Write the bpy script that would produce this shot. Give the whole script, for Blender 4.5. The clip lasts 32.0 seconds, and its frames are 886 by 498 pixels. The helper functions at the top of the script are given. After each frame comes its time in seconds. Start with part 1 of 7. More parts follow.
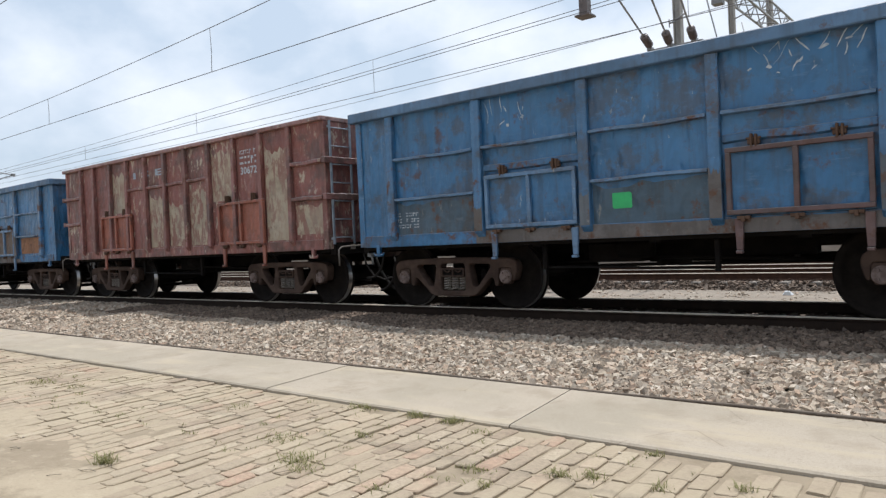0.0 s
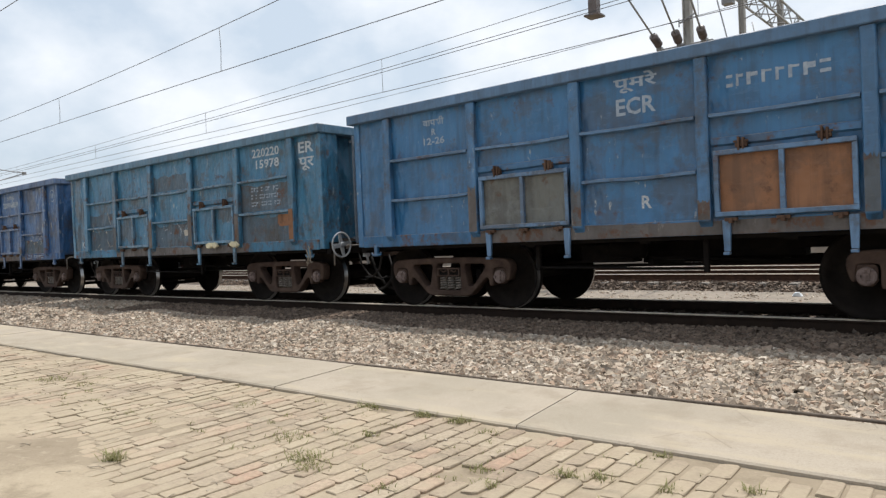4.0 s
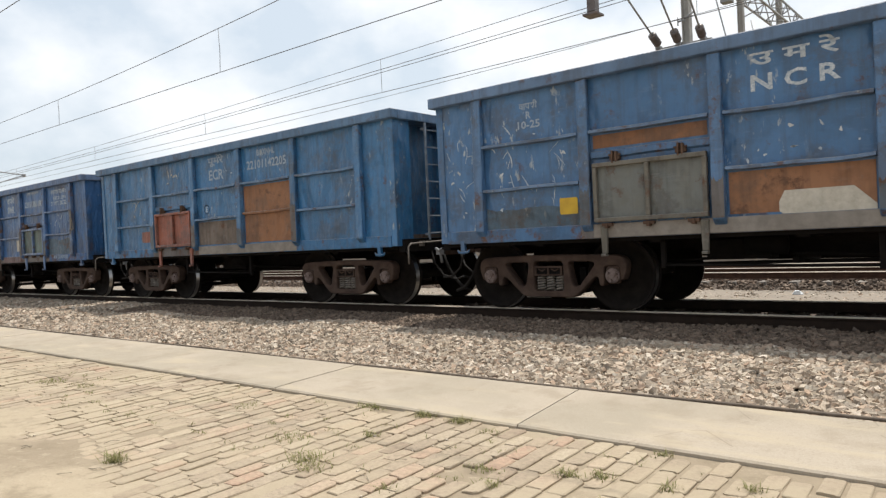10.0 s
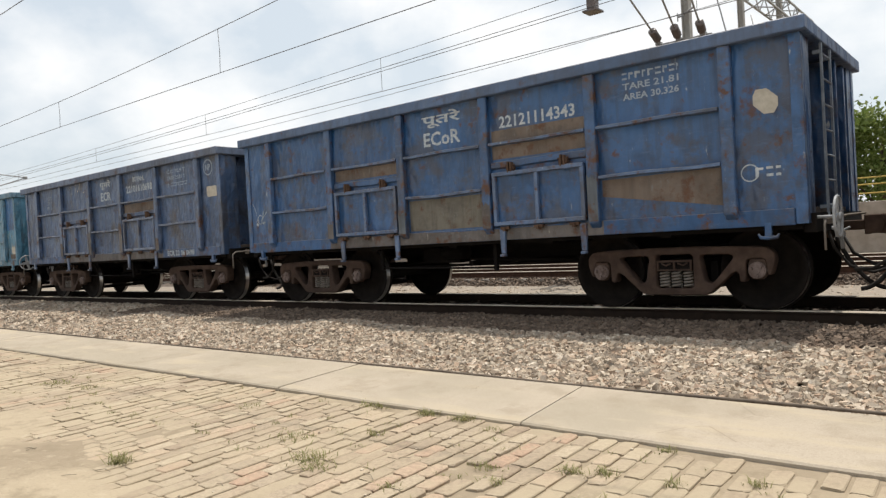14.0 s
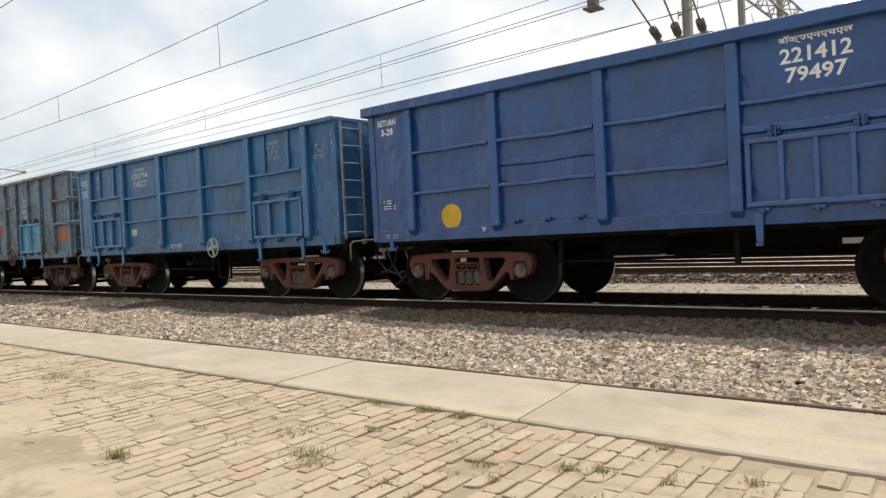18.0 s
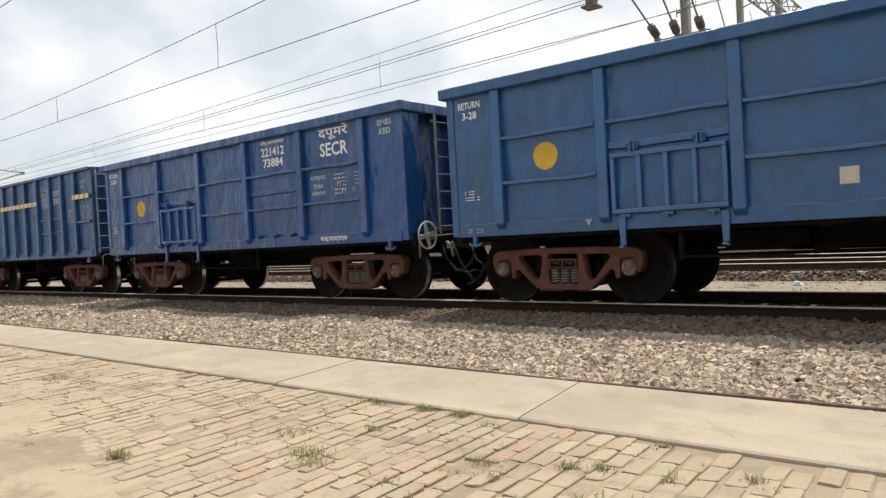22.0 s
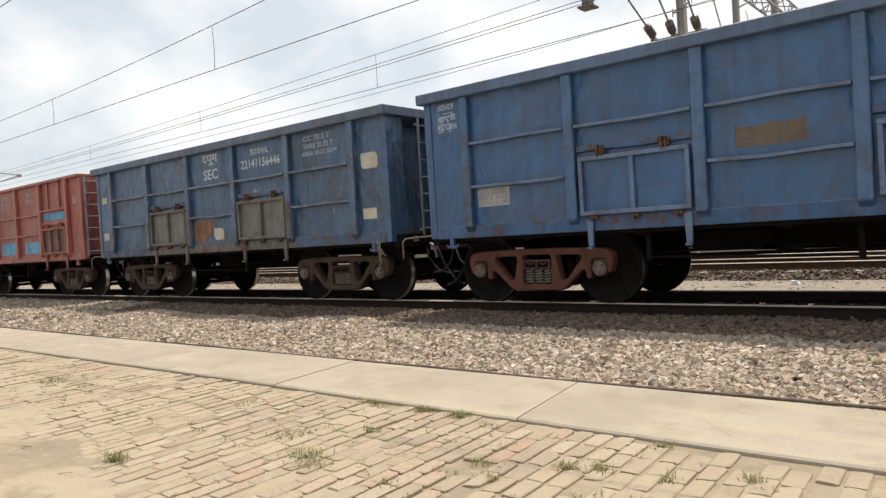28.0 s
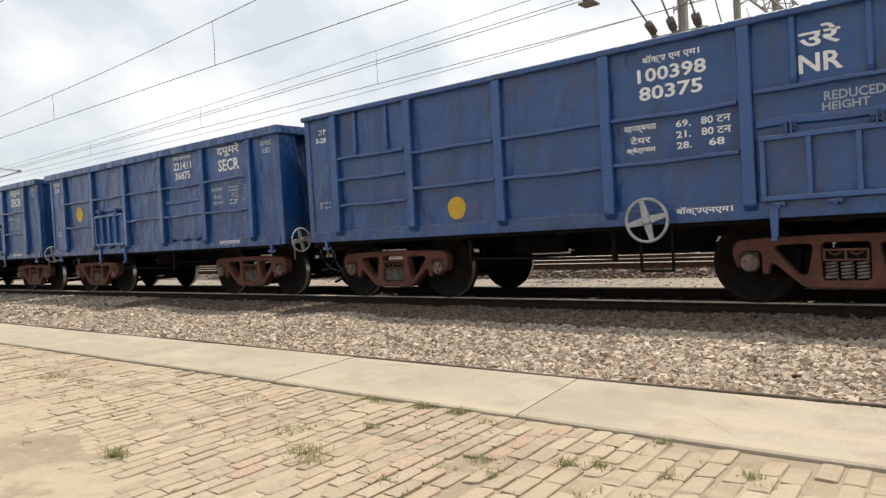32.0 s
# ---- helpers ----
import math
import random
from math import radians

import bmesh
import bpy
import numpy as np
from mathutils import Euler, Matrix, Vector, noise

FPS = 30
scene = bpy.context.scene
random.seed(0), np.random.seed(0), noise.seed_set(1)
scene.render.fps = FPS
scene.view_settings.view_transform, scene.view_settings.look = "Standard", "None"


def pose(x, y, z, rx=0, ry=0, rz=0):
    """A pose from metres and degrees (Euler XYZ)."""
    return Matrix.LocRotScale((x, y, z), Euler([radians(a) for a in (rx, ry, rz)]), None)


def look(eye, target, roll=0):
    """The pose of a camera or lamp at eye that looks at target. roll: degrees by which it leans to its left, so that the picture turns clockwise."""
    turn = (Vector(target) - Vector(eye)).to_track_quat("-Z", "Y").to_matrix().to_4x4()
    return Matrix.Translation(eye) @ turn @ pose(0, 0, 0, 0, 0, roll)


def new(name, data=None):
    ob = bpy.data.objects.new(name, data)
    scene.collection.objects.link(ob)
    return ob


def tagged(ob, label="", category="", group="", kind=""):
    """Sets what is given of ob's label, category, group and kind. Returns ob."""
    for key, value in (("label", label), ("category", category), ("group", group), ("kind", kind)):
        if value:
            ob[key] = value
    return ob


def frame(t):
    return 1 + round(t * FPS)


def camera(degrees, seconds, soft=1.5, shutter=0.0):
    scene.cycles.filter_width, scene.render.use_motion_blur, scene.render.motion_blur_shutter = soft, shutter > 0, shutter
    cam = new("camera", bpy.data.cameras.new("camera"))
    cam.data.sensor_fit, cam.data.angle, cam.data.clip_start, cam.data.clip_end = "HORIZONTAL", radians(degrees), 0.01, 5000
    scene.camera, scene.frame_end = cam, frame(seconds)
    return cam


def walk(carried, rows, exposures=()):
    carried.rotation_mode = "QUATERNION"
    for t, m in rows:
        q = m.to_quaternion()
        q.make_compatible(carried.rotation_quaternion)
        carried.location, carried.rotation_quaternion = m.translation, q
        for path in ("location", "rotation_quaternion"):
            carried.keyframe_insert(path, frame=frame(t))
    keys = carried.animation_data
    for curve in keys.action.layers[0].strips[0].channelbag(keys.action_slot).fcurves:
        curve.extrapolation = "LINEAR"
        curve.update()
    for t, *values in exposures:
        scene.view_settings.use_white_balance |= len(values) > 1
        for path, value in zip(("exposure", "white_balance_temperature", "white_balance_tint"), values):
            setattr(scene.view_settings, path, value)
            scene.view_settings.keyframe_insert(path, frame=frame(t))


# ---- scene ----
# Metres; z = 0 is the top of the rails, x runs along the track, y away from the camera.
CLIP = 32.0
EYE_H = 1.077
TRACK_Y = 9.90          # centre line of the track with the train
cam = camera(64.19, CLIP, 1.35)
TURNS = (
    (0, 89.315, 2.648, 38.642), (0.5, 89.329, 2.662, 38.891), (1, 89.315, 2.606, 38.968), (1.5, 89.319, 2.579, 39.007), (2, 89.318, 2.547, 39.070),
    (2.5, 89.306, 2.518, 39.080), (3, 89.343, 2.513, 39.200), (3.5, 89.334, 2.458, 39.274), (5.5, 89.257, 2.342, 39.241), (6, 89.237, 2.335, 39.322),
    (6.5, 89.214, 2.233, 39.356), (7, 89.154, 2.245, 39.382), (7.5, 89.163, 2.273, 39.341), (8, 89.187, 2.378, 39.271), (8.5, 89.215, 2.426, 39.216),
    (9, 89.234, 2.463, 39.239), (9.5, 89.259, 2.575, 39.340), (10, 89.309, 2.707, 39.276), (10.5, 89.318, 2.765, 39.198),
    (11, 89.311, 2.707, 39.351), (11.5, 89.283, 2.737, 39.370), (12, 89.296, 2.867, 39.324), (12.5, 89.281, 2.982, 39.224),
    (13, 89.250, 3.146, 39.219), (13.5, 89.189, 3.295, 39.191), (14, 89.177, 3.279, 39.412), (14.5, 89.125, 3.246, 39.245),
    (16.5, 88.970, 3.106, 39.313), (17, 88.955, 2.977, 39.303), (17.5, 88.938, 2.918, 39.319), (18, 88.904, 2.943, 39.332),
    (18.5, 88.895, 2.965, 39.017), (19, 88.901, 3.179, 39.017), (19.5, 88.857, 3.291, 39.134), (20, 88.853, 3.309, 39.202),
    (20.5, 88.819, 3.304, 39.418), (21, 88.791, 3.248, 39.423), (21.5, 88.787, 3.251, 39.315), (22, 88.817, 3.211, 39.277),
    (22.5, 88.851, 3.301, 39.138), (23, 88.852, 3.314, 39.189), (23.5, 88.831, 3.283, 39.243), (24, 88.837, 3.151, 39.243),
    (24.5, 88.880, 3.015, 39.179), (25, 88.893, 2.996, 39.180), (25.5, 88.909, 3.061, 39.193), (27.5, 88.921, 3.506, 38.975),
    (28, 88.869, 3.474, 39.077), (28.5, 88.836, 3.549, 38.898), (29, 88.813, 3.521, 38.795), (29.5, 88.785, 3.495, 38.852),
    (30, 88.755, 3.527, 39.014), (30.5, 88.729, 3.477, 39.153), (31, 88.659, 3.422, 38.957), (31.5, 88.617, 3.349, 39.081),
    (32, 88.596, 3.344, 39.083),
)
walk(cam, [(t, pose(0, 0, EYE_H, rx, ry, rz)) for t, rx, ry, rz in TURNS], [(0.0, 0.0, 5900, 10), (4.0, 0.02, 6150, 10), (9.0, 0.07, 6330, 10), (10.8, 0.17, 6420, 10), (12.0, 0.10, 6480, 10), (19.0, 0.10, 6600, 10), (CLIP, 0.12, 6650, 10)])

# ---- daylight ----
SUN_UP, SUN_AZ = 72.0, 3.0      # degrees above the horizon; degrees from +y towards +x
world = bpy.data.worlds.new("day")
scene.world = world
world.use_nodes = True
wn, wl = world.node_tree.nodes, world.node_tree.links
wn.clear()
w_out = wn.new("ShaderNodeOutputWorld")
w_bg = wn.new("ShaderNodeBackground")
w_bg.inputs["Strength"].default_value = 0.116
w_sky = wn.new("ShaderNodeTexSky")
w_sky.sky_type = "NISHITA"
w_sky.sun_disc = False
w_sky.sun_elevation = radians(SUN_UP)
w_sky.sun_rotation = radians(SUN_AZ)
w_sky.dust_density = 3.0
w_sky.air_density = 1.2
w_co = wn.new("ShaderNodeTexCoord")
w_map = wn.new("ShaderNodeMapping")
w_map.inputs["Scale"].default_value = (1.0, 1.0, 1.45)
w_map.inputs["Location"].default_value = (0.37, 0.12, 0.0)
w_noise = wn.new("ShaderNodeTexNoise")
w_noise.inputs["Scale"].default_value = 3.9
w_noise.inputs["Detail"].default_value = 9.0
w_noise.inputs["Roughness"].default_value = 0.52
w_ramp = wn.new("ShaderNodeValToRGB")
w_ramp.color_ramp.elements[0].position = 0.41
w_ramp.color_ramp.elements[1].position = 0.63
w_mix = wn.new("ShaderNodeMix")
w_mix.data_type = "RGBA"
w_mix.inputs["B"].default_value = (8.6, 8.65, 8.65, 1)
wl.new(w_co.outputs["Generated"], w_map.inputs["Vector"])
wl.new(w_map.outputs["Vector"], w_noise.inputs["Vector"])
wl.new(w_noise.outputs["Fac"], w_ramp.inputs["Fac"])
w_haze = wn.new("ShaderNodeMix")
w_haze.data_type = "RGBA"
# the haze and the cloud thin out away from the cloudy quarter of the sky
w_dot = wn.new("ShaderNodeVectorMath")
w_dot.operation = "DOT_PRODUCT"
w_dot.inputs[1].default_value = (0.05, 0.90, 0.42)
w_cov = wn.new("ShaderNodeMapRange")
w_cov.interpolation_type = "SMOOTHSTEP"
w_cov.inputs["From Min"].default_value = -0.5
w_cov.inputs["From Max"].default_value = 0.95
w_cov.inputs["To Min"].default_value = 0.74
w_cov.inputs["To Max"].default_value = 1.0
wl.new(w_co.outputs["Generated"], w_dot.inputs[0])
wl.new(w_dot.outputs["Value"], w_cov.inputs["Value"])
w_hz = wn.new("ShaderNodeMath")
w_hz.operation = "MULTIPLY"
w_hz.inputs[1].default_value = 0.85
wl.new(w_cov.outputs["Result"], w_hz.inputs[0])
wl.new(w_hz.outputs[0], w_haze.inputs["Factor"])
w_cl = wn.new("ShaderNodeMath")
w_cl.operation = "MULTIPLY"
wl.new(w_cov.outputs["Result"], w_cl.inputs[0])
wl.new(w_ramp.outputs["Color"], w_cl.inputs[1])
w_haze.inputs["B"].default_value = (6.15, 6.8, 7.35, 1)
wl.new(w_sky.outputs["Color"], w_haze.inputs["A"])
wl.new(w_haze.outputs["Result"], w_mix.inputs["A"])
wl.new(w_cl.outputs[0], w_mix.inputs["Factor"])
wl.new(w_mix.outputs["Result"], w_bg.inputs["Color"])
wl.new(w_bg.outputs["Background"], w_out.inputs["Surface"])

sun_data = bpy.data.lights.new("sun", "SUN")
sun_data.energy = 4.2
sun_data.angle = radians(0.6)
sun_data.color = (1.0, 0.95, 0.87)
sun = new("sun", sun_data)
su, sa = radians(SUN_UP), radians(SUN_AZ)
sun.matrix_world = look((math.cos(su) * math.sin(sa) * 60, TRACK_Y + math.cos(su) * math.cos(sa) * 60, math.sin(su) * 60), (0, TRACK_Y, 0))

# ---- materials ----
def shader(name, rough=0.7, metal=0.0):
    m = bpy.data.materials.new(name)
    m.use_nodes = True
    nt = m.node_tree
    b = nt.nodes["Principled BSDF"]
    b.inputs["Roughness"].default_value = rough
    b.inputs["Metallic"].default_value = metal
    return m, nt, b


def place(nt, scale=(1, 1, 1), spread=40.0):
    """Object coordinates, shifted by each object's own random number."""
    co = nt.nodes.new("ShaderNodeTexCoord")
    info = nt.nodes.new("ShaderNodeObjectInfo")
    mul = nt.nodes.new("ShaderNodeMath")
    mul.operation = "MULTIPLY"
    mul.inputs[1].default_value = spread
    add = nt.nodes.new("ShaderNodeVectorMath")
    add.operation = "ADD"
    mp = nt.nodes.new("ShaderNodeMapping")
    mp.inputs["Scale"].default_value = scale
    nt.links.new(info.outputs["Random"], mul.inputs[0])
    nt.links.new(co.outputs["Object"], add.inputs[0])
    nt.links.new(mul.outputs[0], add.inputs[1])
    nt.links.new(add.outputs[0], mp.inputs["Vector"])
    return mp.outputs["Vector"]


def noisy(nt, vec, scale, detail=5.0, rough=0.6):
    n = nt.nodes.new("ShaderNodeTexNoise")
    n.inputs["Scale"].default_value = scale
    n.inputs["Detail"].default_value = detail
    n.inputs["Roughness"].default_value = rough
    nt.links.new(vec, n.inputs["Vector"])
    return n.outputs["Fac"]


def ramp(nt, fac, lo, hi):
    r = nt.nodes.new("ShaderNodeMapRange")
    r.inputs["From Min"].default_value = lo
    r.inputs["From Max"].default_value = hi
    r.interpolation_type = "SMOOTHSTEP"
    nt.links.new(fac, r.inputs["Value"])
    return r.outputs["Result"]


def blend(nt, fac, a, b, mode="MIX"):
    m = nt.nodes.new("ShaderNodeMix")
    m.data_type = "RGBA"
    m.blend_type = mode
    if isinstance(fac, float):
        m.inputs["Factor"].default_value = fac
    else:
        nt.links.new(fac, m.inputs["Factor"])
    for key, v in (("A", a), ("B", b)):
        if isinstance(v, tuple):
            m.inputs[key].default_value = (*v, 1)
        else:
            nt.links.new(v, m.inputs[key])
    return m.outputs["Result"]


def times(nt, a, k):
    m = nt.nodes.new("ShaderNodeMath")
    m.operation = "MULTIPLY"
    nt.links.new(a, m.inputs[0])
    if isinstance(k, float):
        m.inputs[1].default_value = k
    else:
        nt.links.new(k, m.inputs[1])
    return m.outputs[0]


def relief(nt, b, height, strength, distance):
    bp = nt.nodes.new("ShaderNodeBump")
    bp.inputs["Strength"].default_value = strength
    bp.inputs["Distance"].default_value = distance
    nt.links.new(height, bp.inputs["Height"])
    nt.links.new(bp.outputs["Normal"], b.inputs["Normal"])


PAINTS = {}


def paint(col, rust=0.3, fade=0.4, peel=0.0, pale=(0.42, 0.44, 0.42), gloss=0.42, streak=0.35, grime=0.55):
    """Painted steel plate: faded patches, rain streaks, scuffs, grime, rust blooms and flaked paint."""
    key = (col, rust, fade, peel, pale, gloss, streak, grime)
    if key in PAINTS:
        return PAINTS[key]
    col = tuple(min(0.8, x * 0.97 + 0.007 * grime) for x in col)
    m, nt, b = shader("painted_steel", gloss)
    b.inputs["Specular IOR Level"].default_value = 0.68
    v = place(nt)
    big = noisy(nt, v, 0.55, 4.0)
    mid = noisy(nt, v, 2.7, 7.0, 0.62)
    fine = noisy(nt, v, 9.0, 8.0, 0.65)
    run = noisy(nt, place(nt, (7.0, 7.0, 0.42)), 1.0, 6.0, 0.62)
    light = tuple(min(1.0, c * 1.35 + 0.004 + 0.04 * grime) for c in col)
    dark = tuple(c * 0.45 + 0.005 for c in col)
    c = blend(nt, times(nt, ramp(nt, big, 0.38, 0.64), fade), col, light)
    c = blend(nt, times(nt, ramp(nt, mid, 0.48, 0.66), 0.16 + 0.42 * grime), c, dark)
    c = blend(nt, times(nt, ramp(nt, run, 0.48, 0.64), streak + 0.25 * grime), c, tuple(x * 0.42 + y for x, y in zip(col, (0.020, 0.017, 0.014))))
    c = blend(nt, times(nt, ramp(nt, fine, 0.5, 0.8), 0.30), c, tuple(x * 0.72 + 0.01 + 0.04 * grime for x in col))
    soot = ramp(nt, noisy(nt, place(nt, (0.8, 0.8, 0.75)), 1.7, 9.0, 0.72), 0.50, 0.60)
    c = blend(nt, times(nt, soot, min(0.9, grime * 0.95)), c, (0.058, 0.049, 0.042))
    # long rubbed marks where cargo and ropes scraped the paint
    rub = times(nt, ramp(nt, noisy(nt, place(nt, (1.4, 1.4, 7.0)), 2.6, 6.0, 0.72), 0.56, 0.62), ramp(nt, mid, 0.38, 0.60))
    c = blend(nt, times(nt, rub, 0.03 + 0.55 * grime), c, tuple(x * 0.9 + 0.08 for x in col))
    if peel:
        vp = place(nt, (2.2, 2.2, 0.8))
        flake = times(nt, ramp(nt, noisy(nt, vp, 4.5, 9.0, 0.7), 0.64 - 0.1 * peel, 0.69 - 0.1 * peel), ramp(nt, big, 0.40, 0.60))
        c = blend(nt, times(nt, flake, 0.8), c, pale)
    spot = times(nt, ramp(nt, noisy(nt, v, 3.2, 9.0, 0.72), 0.62 - 0.13 * rust, 0.70 - 0.12 * rust), ramp(nt, fine, 0.32, 0.6))
    rusty = blend(nt, fine, (0.065, 0.028, 0.016), (0.145, 0.070, 0.036))
    c = blend(nt, times(nt, spot, min(1.0, 0.35 + rust)), c, rusty)
    # Upward faces turn paler: settled dust, plus painted-in skylight on ribs and rims.
    geo = nt.nodes.new("ShaderNodeNewGeometry")
    sep = nt.nodes.new("ShaderNodeSeparateXYZ")
    nt.links.new(geo.outputs["Normal"], sep.inputs[0])
    dust_and_skylight = times(nt, ramp(nt, sep.outputs["Z"], 0.35, 0.85), times(nt, ramp(nt, fine, 0.25, 0.6), 0.75))
    c = blend(nt, dust_and_skylight, c, (0.30, 0.275, 0.25))
    nt.links.new(c, b.inputs["Base Color"])
    rr = nt.nodes.new("ShaderNodeMapRange")
    rr.inputs["To Min"].default_value = gloss
    rr.inputs["To Max"].default_value = 0.85
    nt.links.new(spot, rr.inputs["Value"])
    nt.links.new(rr.outputs["Result"], b.inputs["Roughness"])
    dent = noisy(nt, place(nt, (1.5, 1.5, 0.75)), 1.5, 3.0, 0.5)
    sm = nt.nodes.new("ShaderNodeMath")
    sm.operation = "MULTIPLY_ADD"
    sm.inputs[1].default_value = 0.05
    nt.links.new(fine, sm.inputs[0])
    nt.links.new(dent, sm.inputs[2])
    relief(nt, b, sm.outputs[0], 1.0, 0.10 + 0.16 * min(1.0, grime * 1.4))
    PAINTS[key] = m
    return m


def grimy(name, a, c2, scale=6.0, rough=0.8, metal=0.0, bump=0.3, dist=0.01, spread=40.0):
    m, nt, b = shader(name, rough, metal)
    b.inputs["Specular IOR Level"].default_value = 0.15 if rough > 0.65 and not metal else 0.4
    v = place(nt, spread=spread)
    f = noisy(nt, v, scale, 7.0, 0.65)
    g = noisy(nt, v, scale * 0.17, 3.0)
    c = blend(nt, ramp(nt, f, 0.3, 0.72), a, c2)
    c = blend(nt, times(nt, ramp(nt, g, 0.4, 0.75), 0.5), c, tuple(x * 0.6 for x in a))
    nt.links.new(c, b.inputs["Base Color"])
    relief(nt, b, f, bump, dist)
    return m


def pieces_mat(name, cols, rough=0.9, grain=60.0, bump=0.4, dist=0.004, island=False, dirt=None):
    """Stones and bricks, each of its own shade."""
    m, nt, b = shader(name, rough)
    b.inputs["Specular IOR Level"].default_value = 0.2
    if island:
        src = nt.nodes.new("ShaderNodeNewGeometry").outputs["Random Per Island"]
    else:
        src = nt.nodes.new("ShaderNodeObjectInfo").outputs["Random"]
    cr = nt.nodes.new("ShaderNodeValToRGB")
    e = cr.color_ramp.elements
    for i, col in enumerate(cols):
        p = i / (len(cols) - 1)
        el = e[0] if i == 0 else (e[len(e) - 1] if i == len(cols) - 1 else e.new(p))
        el.position = p
        el.color = (*col, 1)
    nt.links.new(src, cr.inputs["Fac"])
    co = nt.nodes.new("ShaderNodeTexCoord").outputs["Object"] if island else place(nt)
    f = noisy(nt, co, grain, 6.0, 0.7)
    c = blend(nt, times(nt, ramp(nt, f, 0.35, 0.7), 0.45), cr.outputs["Color"], tuple(x * 0.45 for x in cols[0]))
    if dirt:
        geo = nt.nodes.new("ShaderNodeNewGeometry")
        d = noisy(nt, geo.outputs["Position"], 1.1, 6.0, 0.6)
        d2 = noisy(nt, geo.outputs["Position"], 14.0, 5.0, 0.6)
        c = blend(nt, times(nt, ramp(nt, d, 0.36, 0.62), 0.75), c, dirt)
        c = blend(nt, times(nt, ramp(nt, d2, 0.45, 0.7), 0.5), c, dirt)
    nt.links.new(c, b.inputs["Base Color"])
    relief(nt, b, f, bump, dist)
    return m


M_CAST = grimy("cast_steel_grime", (0.055, 0.036, 0.028), (0.105, 0.070, 0.053), 5.0, 0.85)
M_CAST_RED = grimy("red_oxide_cast_steel", (0.165, 0.068, 0.050), (0.088, 0.047, 0.036), 4.0, 0.8)
# Near-black throughout, mainly for parts under the wagon floors.
M_DARK = grimy("underframe_near_black", (0.006, 0.005, 0.005), (0.014, 0.011, 0.009), 5.0, 0.9)
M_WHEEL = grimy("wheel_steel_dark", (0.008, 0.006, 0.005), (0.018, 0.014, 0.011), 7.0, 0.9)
M_TREAD = grimy("polished_tread", (0.42, 0.41, 0.40), (0.30, 0.29, 0.28), 9.0, 0.28, 1.0, 0.05)
M_SPRING = grimy("coil_spring_dusty", (0.25, 0.22, 0.19), (0.14, 0.12, 0.10), 8.0, 0.7)
M_CAP = grimy("bearing_cap", (0.26, 0.20, 0.18), (0.12, 0.085, 0.07), 12.0, 0.75)
M_RUST = paint((0.235, 0.105, 0.045), 0.6, 0.6, 0.4, (0.17, 0.12, 0.085), 0.85, 0.35, 0.35)
M_BROWN = paint((0.135, 0.102, 0.078), 0.75, 0.6, 0.5, (0.19, 0.18, 0.165), 0.85, 0.35, 0.5)
M_OLIVE = paint((0.135, 0.122, 0.095), 0.6, 0.6, 0.4, (0.20, 0.19, 0.17), 0.85, 0.35, 0.5)
M_HINGE = grimy("hinge_dark_rust", (0.085, 0.050, 0.035), (0.15, 0.095, 0.065), 9.0, 0.85)
M_WHITE = grimy("stencil_white", (0.60, 0.62, 0.62), (0.24, 0.31, 0.38), 9.0, 0.7, 0.0, 0.05)
M_FRESH = grimy("fresh_stencil_white", (0.80, 0.81, 0.80), (0.66, 0.68, 0.69), 11.0, 0.6, 0.0, 0.05)
M_WORN = grimy("stencil_worn", (0.40, 0.45, 0.50), (0.24, 0.30, 0.38), 14.0, 0.75, 0.0, 0.05)
M_YELLOW = grimy("yellow_paint", (0.66, 0.42, 0.035), (0.52, 0.32, 0.03), 6.0, 0.6, 0.0, 0.05)
M_BAND = grimy("cream_band", (0.70, 0.63, 0.42), (0.58, 0.52, 0.35), 6.0, 0.6, 0.0, 0.05)
M_ORANGE = grimy("orange_stripe", (0.64, 0.34, 0.085), (0.55, 0.30, 0.085), 6.0, 0.6, 0.0, 0.05)
M_GREEN = grimy("green_sticker", (0.06, 0.50, 0.16), (0.05, 0.40, 0.14), 9.0, 0.6, 0.0, 0.05)
M_CREAM = grimy("paper_label", (0.56, 0.52, 0.44), (0.42, 0.38, 0.31), 11.0, 0.85, 0.0, 0.1)
M_LIGHTSTEEL = grimy("pale_grey_steel", (0.40, 0.41, 0.42), (0.26, 0.27, 0.28), 9.0, 0.6)
M_RUNG = grimy("rung_rubbed_steel", (0.30, 0.34, 0.39), (0.17, 0.20, 0.24), 9.0, 0.55)
M_HOSE = grimy("rubber_hose", (0.016, 0.014, 0.013), (0.034, 0.030, 0.027), 14.0, 0.7)
M_ROPE = grimy("frayed_rope", (0.34, 0.29, 0.22), (0.2, 0.17, 0.13), 22.0, 0.95)
# Darker copy of M_RAIL: the train's shade is in its colour, near track only.
M_RAIL_SHADED = grimy("rail_shaded_brown", (0.030, 0.019, 0.013), (0.018, 0.012, 0.009), 8.0, 0.85)
M_RAIL = grimy("rail_rust_brown", (0.095, 0.050, 0.032), (0.050, 0.028, 0.02), 8.0, 0.85)
M_RAILTOP = grimy("rail_head_worn_bright", (0.62, 0.53, 0.42), (0.46, 0.39, 0.31), 6.0, 0.45, 0.25, 0.03)
M_SLEEPER = grimy("concrete_sleeper", (0.30, 0.27, 0.235), (0.20, 0.175, 0.15), 5.0, 0.92)
